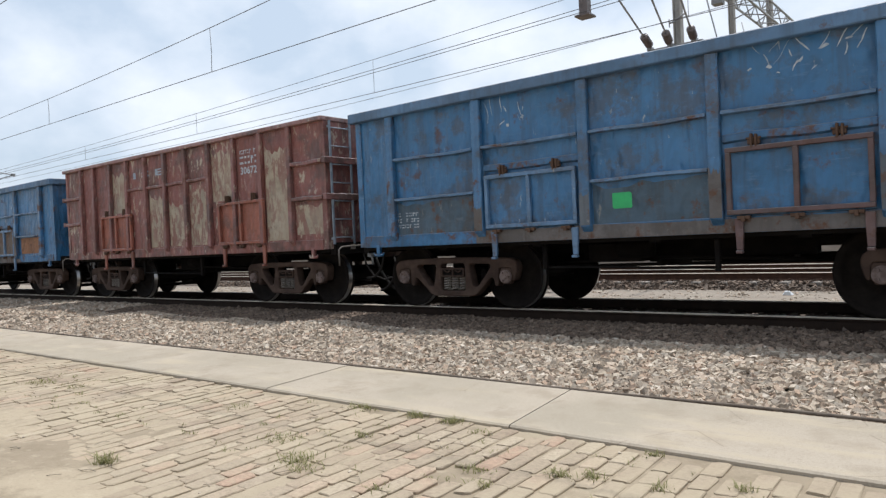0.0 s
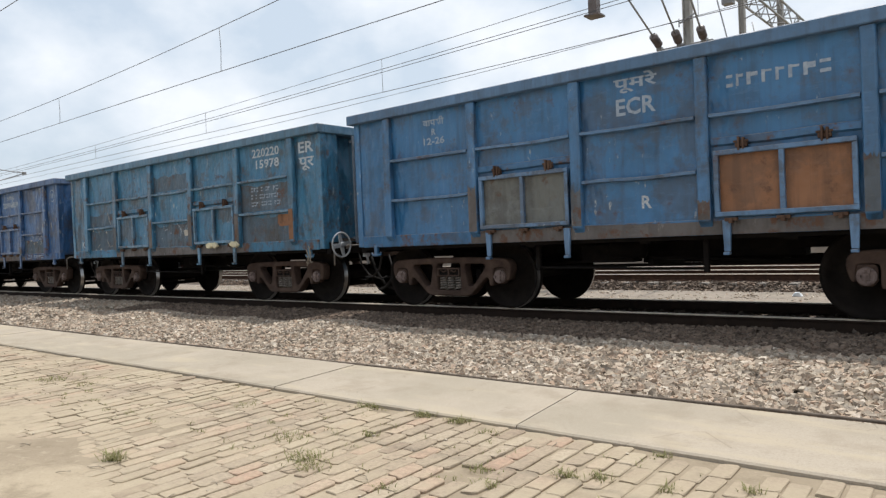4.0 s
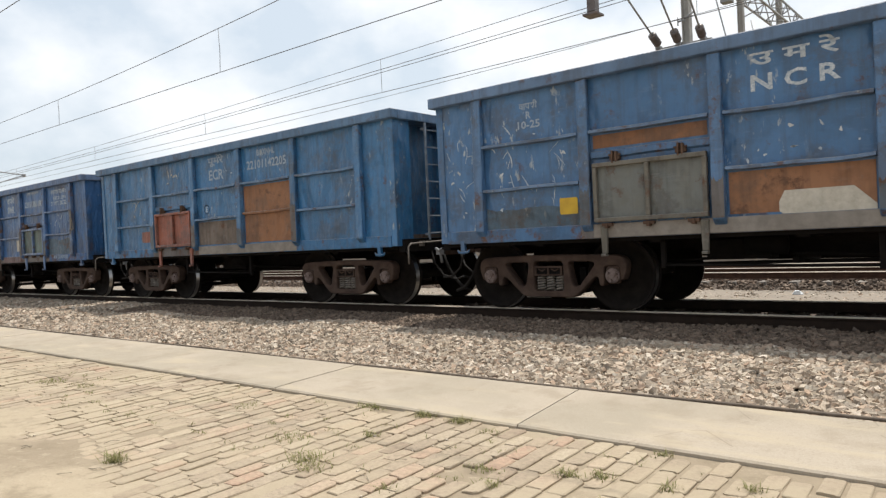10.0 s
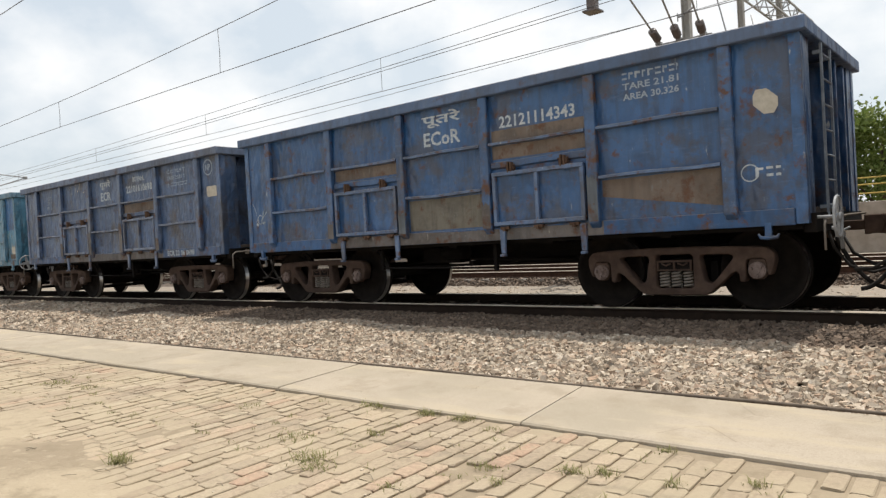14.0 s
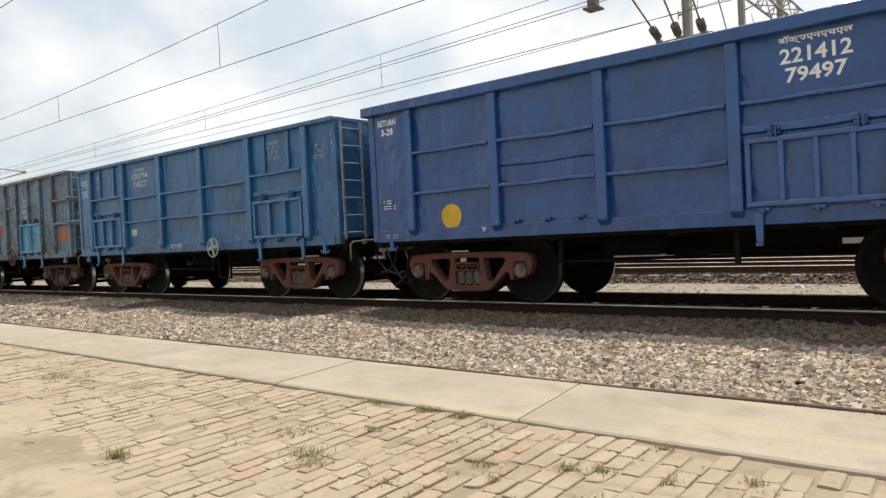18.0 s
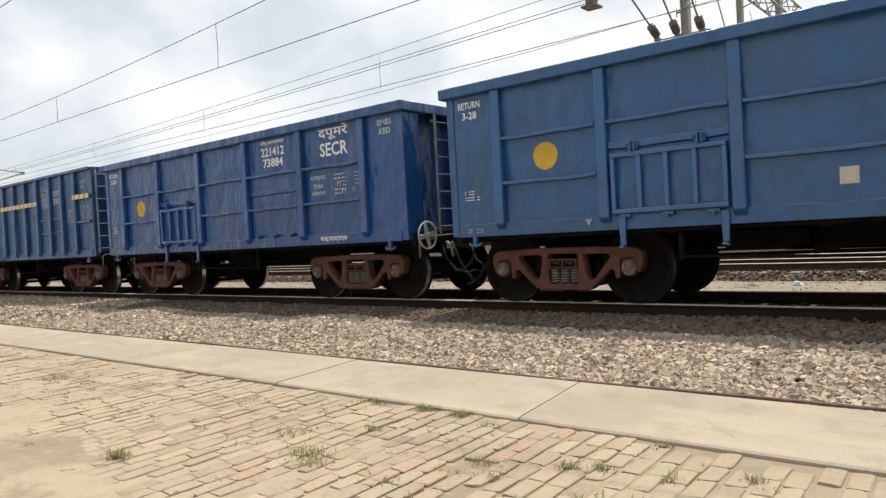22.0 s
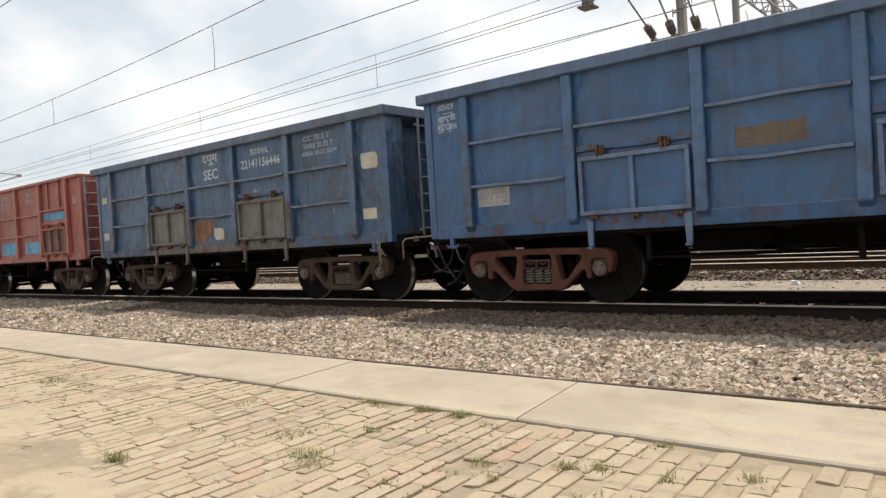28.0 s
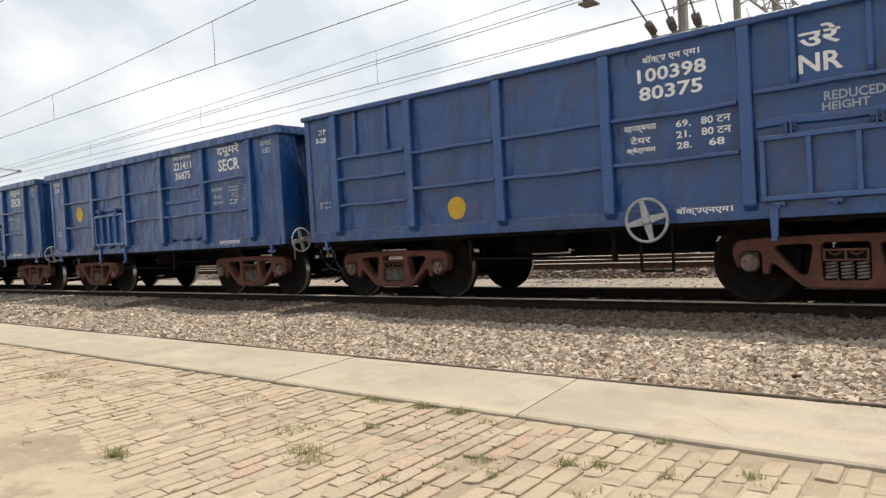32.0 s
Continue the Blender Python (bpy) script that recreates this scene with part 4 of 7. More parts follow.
def bars(wagon, x, z, w, h, lines, mat, seed=0, out=WALL, cols=1):
    """Unreadable stencilled lines as broken strokes."""
    rng = random.Random(seed * 31 + int(x * 100))
    g = Geo()
    lh = h / (lines * 1.6 - 0.6)
    for i in range(lines):
        zz = h / 2 - i * lh * 1.6
        u = -w / 2
        while u < w / 2 - 0.01:
            q = min(rng.uniform(0.35, 1.0) * lh * 0.9, w / 2 - u)
            if rng.random() < 0.8:
                if rng.random() < 0.5:
                    g.box(u, u + q * 0.35, -0.003, 0, zz - lh, zz)
                    g.box(u + q * 0.36, u + q, -0.003, 0, zz - lh * rng.uniform(0.2, 0.5), zz - lh * 0.05)
                else:
                    g.box(u, u + q, -0.003, 0, zz - lh * 0.25, zz)
                    g.box(u, u + q, -0.003, 0, zz - lh, zz - lh * 0.72)
            u += q + lh * 0.28
            if cols > 1 and rng.random() < 0.12:
                u += lh * 1.2
    if g.f:
        tagged(part("stencil_text", g.mesh("stencil_text"), mat, wagon, "", (x, -out - 0.002, z)), kind="stuff")


def plate(wagon, x0, x1, z0, z1, mat, name="patch_plate", out=WALL, label="", cut=0.0):
    g = Geo()
    c = cut
    g.prism([(x0 + c, z0), (x1 - c * 0.4, z0), (x1, z0 + c * 0.7), (x1, z1 - c), (x1 - c, z1), (x0 + c * 0.3, z1), (x0, z1 - c * 0.6), (x0, z0 + c)] if c else [(x0, z0), (x1, z0), (x1, z1), (x0, z1)], -out - 0.006, -out)
    return part(name, g.mesh(name), mat, wagon, label)


def disc(wagon, x, z, r, mat, name="painted_disc"):
    g = Geo()
    g.prism([(r * math.cos(a) * (1 + 0.03 * math.sin(3 * a)), r * math.sin(a)) for a in (2 * math.pi * i / 26 for i in range(26))], -0.003, 0)
    return part(name, shared(("disc", r), lambda: g.mesh("painted_disc")), mat, wagon, "", (x, -WALL - 0.001, z))


def hoop(wagon, x, z, r, mat):
    g = Geo()
    n = 22
    vs, fs = [], []
    for i in range(n):
        a = 2 * math.pi * i / n
        vs += [(r * math.cos(a), 0, r * math.sin(a)), (r * 0.86 * math.cos(a), 0, r * 0.86 * math.sin(a))]
        fs.append((2 * i, 2 * i + 1, (2 * i + 3) % (2 * n), (2 * i + 2) % (2 * n)))
    g.add(vs, fs)
    part("painted_ring", shared(("hoop", r), lambda: g.mesh("painted_ring")), mat, wagon, "", (x, -WALL - 0.003, z))


def chalk(wagon, x, z, w, h, n, mat, seed):
    """Chalk strokes, scrapes and flaked blotches, thinning out to their ends."""
    rng = random.Random(seed)
    g = Geo()
    y0, y1 = -WALL - 0.004, -WALL - 0.001
    for _ in range(int(n * 1.3)):
        cx, cz = x + rng.uniform(-w, w) / 2, z + rng.uniform(-h, h) / 2
        if rng.random() < 0.38:
            k, rx, rz = rng.randrange(6, 10), rng.uniform(0.010, 0.055), rng.uniform(0.010, 0.045)
            lean = rng.uniform(-0.8, 0.8)
            pts = []
            for j in range(k):
                a, q = 2 * math.pi * j / k, rng.uniform(0.35, 1.0)
                dz = rz * q * math.sin(a)
                pts.append((cx + rx * q * math.cos(a) + lean * dz, cz + dz))
            g.prism(pts, y0, y1)
            continue
        a, l, t = rng.uniform(0.6, 2.4), rng.uniform(0.06, 0.32), rng.uniform(0.005, 0.017)
        left, right = [], []
        px, pz = cx, cz
        for k in range(6):
            half = t * 0.5 * math.sin(math.pi * (0.12 + 0.80 * k / 5)) * rng.uniform(0.6, 1.2)
            left.append((px - math.sin(a) * half, pz + math.cos(a) * half))
            right.append((px + math.sin(a) * half, pz - math.cos(a) * half))
            px, pz = px + math.cos(a) * l / 5, pz + math.sin(a) * l / 5
            a += rng.uniform(-0.3, 0.3)
        for k in range(5):
            g.prism([right[k], right[k + 1], left[k + 1], left[k]], y0, y1)
    tagged(part("chalk_scrawl", g.mesh("chalk_scrawl"), mat, wagon), kind="stuff")


def door(wagon, x, z, w, h, bars_n, mat, frame_mat, s=-1, latches=3, props=True, hinge=None):
    hinge = hinge or M_HINGE
    turn = 0 if s < 0 else 180
    d = part("door", shared(("door", w, h), lambda: door_mesh(w, h)), mat, wagon, "", pose(x, s * (WALL + 0.012), z, 0, 0, turn))
    part("door_frame", shared(("door_frame", w, h, bars_n), lambda: door_frame_mesh(w, h, bars_n)), frame_mat, d)
    for u in (-0.29 * w, 0.29 * w):
        part("hinge", shared("hinge", hinge_mesh), hinge, d, "", (u, -0.0, h + 0.07))
    for i in range(latches):
        part("latch", shared("latch", latch_mesh), hinge, d, "", (-0.38 * w + 0.76 * w * i / max(1, latches - 1), -0.02, -0.035))
    if props:
        for u in (-0.42 * w, 0.46 * w):
            part("door_prop", shared("door_prop", prop_mesh), frame_mat, d, "", (u, -0.03, -0.04))
    return d


def stain(wagon, x0, x1, z0, z1, mat, label="dirt-stained panel", out=WALL):
    """A thin ragged film of dirt or old paint on the side sheet."""
    r = random.Random(int(x0 * 91 + z0 * 37))
    top = [(x0 + (x1 - x0) * i / 9, z1 - (r.uniform(0.0, 0.16) * (z1 - z0) if 0 < i < 9 else 0.0)) for i in range(10)]
    g = Geo()
    g.prism([(x0, z0), (x1, z0)] + top[::-1], -out - 0.0016, -out + 0.001)
    return part("stained_panel", g.mesh("stained_panel"), mat, wagon, label)


WAGONS = []             # (wagon, x of its middle when the clip starts)


def wagon_base(label, x_mid, p, kind, cast, top=3.12, rim=None, rim_paint=None, sill=None):
    """Body, underframe, ends, couplers and bogies that all the wagons have."""
    w = thing("goods_wagon", label, "wagon", "wagons of the train", (x_mid, TRACK_Y, 0))
    WAGONS.append((w, x_mid))
    part("floor_plate", shared("floor_plate", floor_mesh), M_BROWN, w, "rust-brown floor plate")
    for s in (-1, 1):
        part("side_sheet", shared(("side_sheet", top), lambda: side_sheet_mesh(top)), p, w, "", pose(0, s * WALL, 0, 0, 0, 0 if s < 0 else 180))
        inset = 0.34 if kind == "hl" else 0.0
        part("end_sheet", shared(("end_sheet", top), lambda: end_sheet_mesh(top)), p, w, "", pose(s * (HALF - inset), 0, 0, 0, 0, 0 if s > 0 else 180))
        if inset:
            for q in (-1, 1):
                a, b = sorted((q * (WALL - 0.041), q * 1.10))
                part("corner_plate", shared(("corner_plate", top, q), lambda: Geo().box(-0.03, 0.0, a, b, 1.02, top).mesh("corner_plate")), p, w, "", pose(s * HALF, 0, 0, 0, 0, 0) if s > 0 else pose(s * HALF + 0.03, 0, 0))
    over, z0, z1, out = rim
    inset = 0.34 if kind == "hl" else 0.0
    part("top_rim", shared(("rim",) + rim, lambda: rim_mesh(over, z0, z1, out)), rim_paint or p, w)
    if inset:
        for s in (-1, 1):
            a, b = sorted((s * (HALF - 0.061), s * (HALF - 0.38)))
            part("rim_plate", shared(("rim_plate", s), lambda: Geo().box(a, b, -WALL + 0.051, WALL - 0.051, 3.10, 3.20).mesh("rim_plate")), rim_paint or p, w)
    underframe(w)
    rigging(w)
    part("brake_gear", shared("brake_gear", brake_mesh), M_DARK, w)
    for s in (-1, 1):
        m = pose(s * (HALF + 0.04), 0, 0, 0, 0, 0 if s > 0 else 180)
        part("coupler", shared("coupler", coupler_mesh), M_CAST, w, "", m)
        part("air_hose", shared("air_hose", hose_mesh), M_HOSE, w, "", m if s > 0 else pose(s * (HALF + 0.04), -0.84, 0, 0, 0, 180) @ pose(0, 0, 0))
        ladder(w, 1.10, z0, M_RUNG, pose(s * HALF, (-0.76 if kind == "hl" else -1.42) * s, 0, 0, 0, 0 if s > 0 else 180))
        part("cut_lever", shared("cut_lever", lever_mesh), M_SPRING, w, "dusty bent uncoupling rod", m)
        part("angle_cock", shared("angle_cock", cock_mesh), M_LIGHTSTEEL, w, "pale grey pipe end with a cock handle", m)
        for y in ((0.40, 0.92) if kind == "hl" else (-0.36, 0.36, 1.05)):
            part("end_post", shared(("end_post", kind == "hl", z0), lambda: end_post_mesh(1.13, z0, inset)), p, w, "", pose(s * HALF, y * s, 0, 0, 0, 0 if s > 0 else 180))
        for q in (-1, 1):
            me = shared(("corner", z0), lambda: corner_mesh(1.02, z0))
            at = Matrix.Translation((s * HALF, q * WALL, 0)) @ Matrix.Diagonal((s, -q, 1, 1))
            part("corner_angle", me, p, w, "", at)
            part("tow_hook", shared("tow_hook", hook_mesh), p, w, "", pose(s * 4.62, q * (WALL - 0.02), 1.0, 0, 0, 0 if q < 0 else 180))
        bogie(w, s * 3.385, cast)
    for q in (-1, 1):
        g = shared("sill", lambda: Geo().box(-HALF + 0.12, HALF - 0.12, -0.024, 0, 1.01, 1.195).mesh("side_sill", 0.006))
        part("side_sill", g, sill or p, w, "", pose(0, q * WALL, 0, 0, 0, 0 if q < 0 else 180))
    return w


def posts(w, p, xs, width, depth, z0, z1, name="side_post"):
    for q in (-1, 1):
        for x in xs:
            part(name, shared(("post", width, depth, z0, z1), lambda: post_mesh(width, depth, z0, z1)), p, w, "", pose(x, q * WALL, 0, 0, 0, 0 if q < 0 else 180))


def ribs(w, p, x, zs, length, d=0.09, h=0.038, both=True):
    for q in ((-1, 1) if both else (-1,)):
        for z in zs:
            k = 1 + int(abs(x * 31 + z * 57) + len(WAGONS) * 5) % 7
            part("rib", shared(("rib", length, d, h, k), lambda: rib_mesh(length, d, h, k)), p, w, "", pose(x, q * WALL, z, 0, 0, 0 if q < 0 else 180))


def raised(col, rust, fade, peel, pale, gloss, fresh, edge=False):
    """The same paint rubbed paler on posts, ribs and frames that stand proud."""
    k, o = (1.12, 0.006) if fresh else (0.96, 0.016)
    if edge:
        k, o = (1.20, 0.014) if fresh else (0.90, 0.066)
    return paint(tuple(c * k + o for c in col), rust * (1.1 if fresh else 1.7), fade, peel * 0.7, pale, gloss, 0.25, 0.12 if fresh else 0.60)


P_SILL = paint((0.105, 0.092, 0.085), 0.75, 0.6, 0.3, (0.30, 0.28, 0.25), 0.7, 0.3, 0.5)
P_POST = paint((0.075, 0.090, 0.105), 0.8, 0.6, 0.3, (0.26, 0.25, 0.24), 0.65, 0.3, 0.6)


def hl_wagon(label, x_left, col, doors, rust=0.3, fade=0.4, peel=0.0, gloss=0.42, cast=None, skip=(), new_look=False, wheel=False, pale=(0.42, 0.44, 0.42), grime=0.45, first=-4.24):
    """Six side posts, two ribs a bay, a deep overhanging top rim. doors: {bay: (panel material, frame material)}"""
    p = paint(col, rust, fade, peel, pale, gloss, 0.35, 0.15 if new_look else grime)
    pr = paint(tuple(c * 0.72 + 0.055 for c in col), rust * 0.8, 0.8, 0.0, pale, 0.6, 0.35, 0.25) if not new_look else None
    w = wagon_base(label, x_left + 5.06, p, "hl", cast or M_CAST, 3.12, (0.085, 3.085, 3.24, 0.12), pr, None if new_look else paint(col, 0.9, fade, 0.0, pale, 0.6, 0.35, 0.5))
    worn = raised(col, rust, fade, peel, pale, gloss, new_look)
    edge = raised(col, rust, fade, peel, pale, gloss, new_look, True)
    bar = worn if new_look else paint(tuple(c * 0.9 + 0.02 for c in col), 0.85, fade, 0.0, pale, 0.6, 0.3, 0.5)
    stan = (-4.12, -2.50, -0.83, 0.83, 2.50, 4.12) if new_look else (first,) + STAN[1:]
    posts(w, worn, stan, 0.074, 0.105, 1.08, 3.085)
    for i in range(5):
        mid, wide = (stan[i] + stan[i + 1]) / 2, stan[i + 1] - stan[i] - 0.17
        if i in doors:
            dm, fm = doors[i]
            door(w, mid, 1.215, min(1.46, wide - 0.06), 0.76, 3 if new_look else 1, dm or p, fm or edge, hinge=p if new_look else None)
            ribs(w, edge, mid, (2.39,), wide)
            ribs(w, bar, mid, (2.09,), wide, 0.04, 0.075)
        elif i in skip:
            ribs(w, edge, mid, (2.39,), wide)
        else:
            ribs(w, edge, mid, (2.39, 1.755), wide)
    if not new_look and grime >= 0.45:
        r = random.Random(len(WAGONS))
        doors_at = sorted(doors) or [1]
        stain(w, STAN[doors_at[0]] - 0.1, STAN[doors_at[-1] + 1] + 0.1, 1.012, 1.192, P_SILL, "brown rubbed and dirty sill plate", WALL + 0.024)
        for x in STAN[1:5]:
            stain(w, x - 0.070, x + 0.070, 1.19, r.uniform(1.4, 2.0), r.choice((P_SILL, P_POST)), "grimy foot of the side post", WALL + 0.104)
    if wheel:
        part("hand_wheel", shared(("hand_wheel", 0.215), lambda: hand_wheel_mesh(0.215)), M_LIGHTSTEEL, w, "pale steel brake hand wheel", pose(HALF + 0.26, -1.33, 1.08, 0, 0, 90))
    return w, p


def m1_wagon(label, x_left, col, doors, rust=0.2, fade=0.3, peel=0.0, gloss=0.42, cast=None, wheel=0.26, low=1.2, pale=(0.42, 0.44, 0.42)):
    """Six side posts under a thin flush top edge, short posts in the end bays, a large hand wheel on the side."""
    p = paint(col, rust, fade, peel, pale, gloss, 0.35, 0.3)
    w = wagon_base(label, x_left + 4.96, p, "m1", cast or M_CAST_RED, 3.19, (0.02, 3.17, 3.25, 0.09))
    worn = raised(col, rust, fade, peel, pale, gloss, True)
    edge = raised(col, rust, fade, peel, pale, gloss, True, True)
    posts(w, worn, STAN, 0.074, 0.105, 1.08, 3.17)
    for i in range(5):
        if i in doors:
            dm, fm = doors[i]
            door(w, bay(i), low, 1.46, 0.72, 2, dm or p, fm or edge, hinge=p)
            ribs(w, edge, bay(i), (2.42,), 1.52)
            ribs(w, worn, bay(i), (2.06,), 1.52, 0.04, 0.075)
        elif i in (0, 4):
            ribs(w, edge, bay(i), (2.42, 2.06, 1.62), 1.52)
        else:
            ribs(w, edge, bay(i), (2.34, 1.78), 1.52)
        if i in (0, 4):
            posts(w, worn, (bay(i) - 0.36, bay(i) + 0.36), 0.035, 0.05, 2.42, 3.17, "short_post")
    if wheel:
        part("hand_wheel", shared(("hand_wheel", wheel), lambda: hand_wheel_mesh(wheel)), M_LIGHTSTEEL, w, "large pale steel brake hand wheel", (1.36, -1.68, 1.07))
        g = shared("wheel_step", lambda: Geo().box(-0.22, -0.19, -0.03, 0, 0.42, 0.95).box(0.19, 0.22, -0.03, 0, 0.42, 0.95).box(-0.19, 0.19, -0.03, 0, 0.42, 0.45).mesh("foot_step"))
        part("foot_step", g, M_DARK, w, "", (1.36, -1.40, 0))
    return w, p


def r_wagon(label, x_left, col, doors, rust=0.6, fade=0.6, peel=1.0, cast=None, pale=(0.42, 0.38, 0.30)):
    """Older wagon with eleven slim side posts and ribs at the ends and the middle."""
    p = paint(col, rust, fade, peel, pale, 0.6)
    w = wagon_base(label, x_left + 5.03, p, "r", cast or M_CAST, 3.29, (0.03, 3.27, 3.35, 0.09), raised(col, rust, fade, peel, pale, 0.6, False, True))
    worn = raised(col, rust, fade, peel, pale, 0.6, False)
    posts(w, worn, STAN_R, 0.05, 0.10, 1.08, 3.27)
    for s in (-1, 1):
        ribs(w, worn, s * 4.58, (2.58, 1.94), 0.82, 0.09, 0.06)
    for a, b in zip(STAN_R[3:7], STAN_R[4:8]):
        ribs(w, worn, (a + b) / 2, (2.58,), b - a - 0.11, 0.06, 0.05)
    for s in (-1, 1):
        for z in (2.58, 1.94):
            part("end_rib", shared("end_rib", lambda: Geo().box(0.0, 0.09, -WALL - 0.09, WALL + 0.09, -0.055, 0.055).mesh("end_rib", 0.008)), worn, w, "", pose(s * (HALF + 0.001), 0, z, 0, 0, 0 if s > 0 else 180))
    for x, dm, fm in doors:
        door(w, x, 1.19, 1.46, 0.84, 1, dm or p, fm or worn)
    return w, p


def s_wagon(label, x_left, col, wheel_x, rust=0.06, fade=0.2):
    """Newer wagon with plain upright posts, a low door and a cream and orange band."""
    p = paint(col, rust, fade, 0.0, (0.4, 0.4, 0.4), 0.38, 0.2, 0.2)
    w = wagon_base(label, x_left + 4.97, p, "s", M_CAST_RED, 3.27, (0.02, 3.25, 3.33, 0.09))
    worn = raised(col, rust, fade, 0.0, (0.4, 0.4, 0.4), 0.38, True)
    posts(w, worn, STAN_S, 0.06, 0.10, 1.05, 3.25)
    posts(w, worn, (-2.53,), 0.045, 0.06, 2.02, 3.25, "short_post")
    door(w, -2.51, 1.18, 1.46, 0.58, 2, p, worn, hinge=p)
    ribs(w, worn, -2.54, (1.96,), 1.58, 0.05, 0.07)
    for x in (-4.62, 4.56):
        ribs(w, worn, x, (1.93,), 0.76, 0.08, 0.055)
    ribs(w, worn, 2.48, (2.10, 1.72), 1.5, 0.03, 0.05)
    for x0, x1 in ((-1.70, 1.72), (-5.0, -4.14), (4.04, 4.98)):
        g = Geo()
        g.box(x0, x1, -0.008, 0, -0.06, 0.06)
        bd = part("warning_band", g.mesh("warning_band"), M_BAND, w, "cream band with orange slanting stripes", (0, -WALL - 0.085, 2.59))
        u = x0 + 0.05
        while u < x1 - 0.16:
            h = Geo()
            h.prism([(u, -0.059), (u + 0.09, -0.059), (u + 0.16, 0.059), (u + 0.07, 0.059)], -0.011, -0.008)
            part("stripe", h.mesh("stripe"), M_ORANGE, bd)
            u += 0.30
    part("hand_wheel", shared(("hand_wheel", 0.18), lambda: hand_wheel_mesh(0.18)), M_LIGHTSTEEL, w, "pale steel brake hand wheel", (wheel_x, -1.66, 1.08))
    g = shared("wheel_step", lambda: Geo().box(-0.22, -0.19, -0.03, 0, 0.42, 0.95).box(0.19, 0.22, -0.03, 0, 0.42, 0.95).box(-0.19, 0.19, -0.03, 0, 0.42, 0.45).mesh("foot_step"))
    part("foot_step", g, M_DARK, w, "", (wheel_x + 0.1, -1.40, 0))
    return w, p


def zone(w, hindi, code, x, z=2.84, h=0.22, mat=None, width=None):
    """A railway's code, above it the same in Hindi letters."""
    mat = mat or M_WHITE
    mark(w, hindi, x, z + 0.15, h * 1.15, mat, 0.19 * max(3, len(code)))
    mark(w, code, x, z - 0.14, h * 1.08, mat, width or 0.20 * max(3, len(code)) - 0.08)


def new_hl(label, x_left, no1, no2, hindi, code, door_bay, col=DEEP, gloss=0.36, fade=0.25, wheel=True, spot=2.07):
    """Fresh deep-blue wagon with its full set of stencils and a yellow disc."""
    w, p = hl_wagon(label, x_left, col, {door_bay: (None, None)}, 0.03, fade, 0.0, gloss - 0.07, M_CAST_RED, (), True, wheel)
    x = bay(3)
    mark(w, "बॉक्सएनएचएल", x, 3.00, 0.10, M_FRESH, 0.72)
    mark(w, no1, x, 2.83, 0.165, M_FRESH, 0.70)
    mark(w, no2, x, 2.62, 0.165, M_FRESH, 0.60)
    zone(w, hindi, code, bay(4), 2.82, 0.22, M_FRESH)
    for k, zz in enumerate((2.19, 2.06, 1.93)):
        mark(w, ("वहनक्षमता", "टेयर", "क्षेत्रफल")[k], bay(4) - 0.45, zz, 0.095, M_WHITE, (0.40, 0.26, 0.36)[k])
        bars(w, bay(4) + 0.12, zz, 0.30, 0.095, 1, M_WHITE, 13 + k)
        bars(w, bay(4) + 0.50, zz, 0.18, 0.085, 1, M_WORN, 23 + k)
    mark(w, "BMBS", 4.63, 2.96, 0.10, M_WHITE, 0.32)
    mark(w, "KBD", 4.63, 2.82, 0.10, M_WHITE, 0.25)
    mark(w, "बाक्सएनएचएल", bay(4) - 0.1, 1.10, 0.10, M_FRESH, 0.70, WALL + 0.024)
    mark(w, "RETURN", -4.62, 2.95, 0.10, M_FRESH, 0.40)
    mark(w, "3-28", -4.62, 2.80, 0.11, M_FRESH, 0.26)
    bars(w, -4.62, 1.62, 0.30, 0.14, 2, M_FRESH, 9)
    bars(w, -4.60, 1.10, 0.28, 0.06, 1, M_WORN, 19, WALL + 0.024)
    disc(w, bay(0) + 0.02, spot, 0.19, M_YELLOW)
    g = Geo()
    g.prism([(-0.05, 0.04), (0, -0.045), (0.05, 0.04)], -0.003, 0)
    part("painted_mark", shared("triangle", lambda: g.mesh("painted_mark")), M_WORN, w, "", (-2.75, -WALL - 0.027, 1.13))
    for b in (1, 3):
        if b != door_bay:
            ribs(w, p, bay(b), (2.07,), 1.5, 0.03, 0.07, False)
            for u in (-0.5, 0.0, 0.5):
                part("latch", shared("latch", latch_mesh), p, w, "", (bay(b) + u, -WALL - 0.02, 1.235))
    return w, p


def old_marks(w, hindi, code, number, mat=None, z=2.80, top="", sill=""):
    """Zone code in the middle bay and a long number in the next."""
    mat = mat or M_WHITE
    zone(w, hindi, code, bay(2), z, 0.20, mat)
    if number:
        mark(w, number, bay(3), z - 0.07, 0.17, mat, 1.22)
    if top:
        mark(w, top, bay(3), z + 0.15, 0.12, mat, 0.55)
    if sill:
        mark(w, sill, bay(4), 1.105, 0.12, mat, 1.1, WALL + 0.024)


X = [-30.22, -19.32, -8.5, 2.38, 13.3, 24.24, 35.22, 46.19, 57.17, 68.16, 79.15, 90.12, 101.08, 112.04, 123.05, 133.82, 144.56, 155.35, 166.35, 177.09, 187.82, 198.8, 209.8, 220.78, 231.74, 242.67, 253.54, 264.44, 275.37, 286.01, 296.89, 307.8]

P_RED = paint((0.26, 0.075, 0.04), 0.35, 0.5, 0.0, (0.4, 0.4, 0.4), 0.6)
P_GREY = paint((0.13, 0.135, 0.12), 0.35, 0.5, 0.0, (0.4, 0.4, 0.4), 0.6)
P_GREEN = paint((0.10, 0.135, 0.115), 0.35, 0.6, 0.0, (0.4, 0.4, 0.4), 0.6)
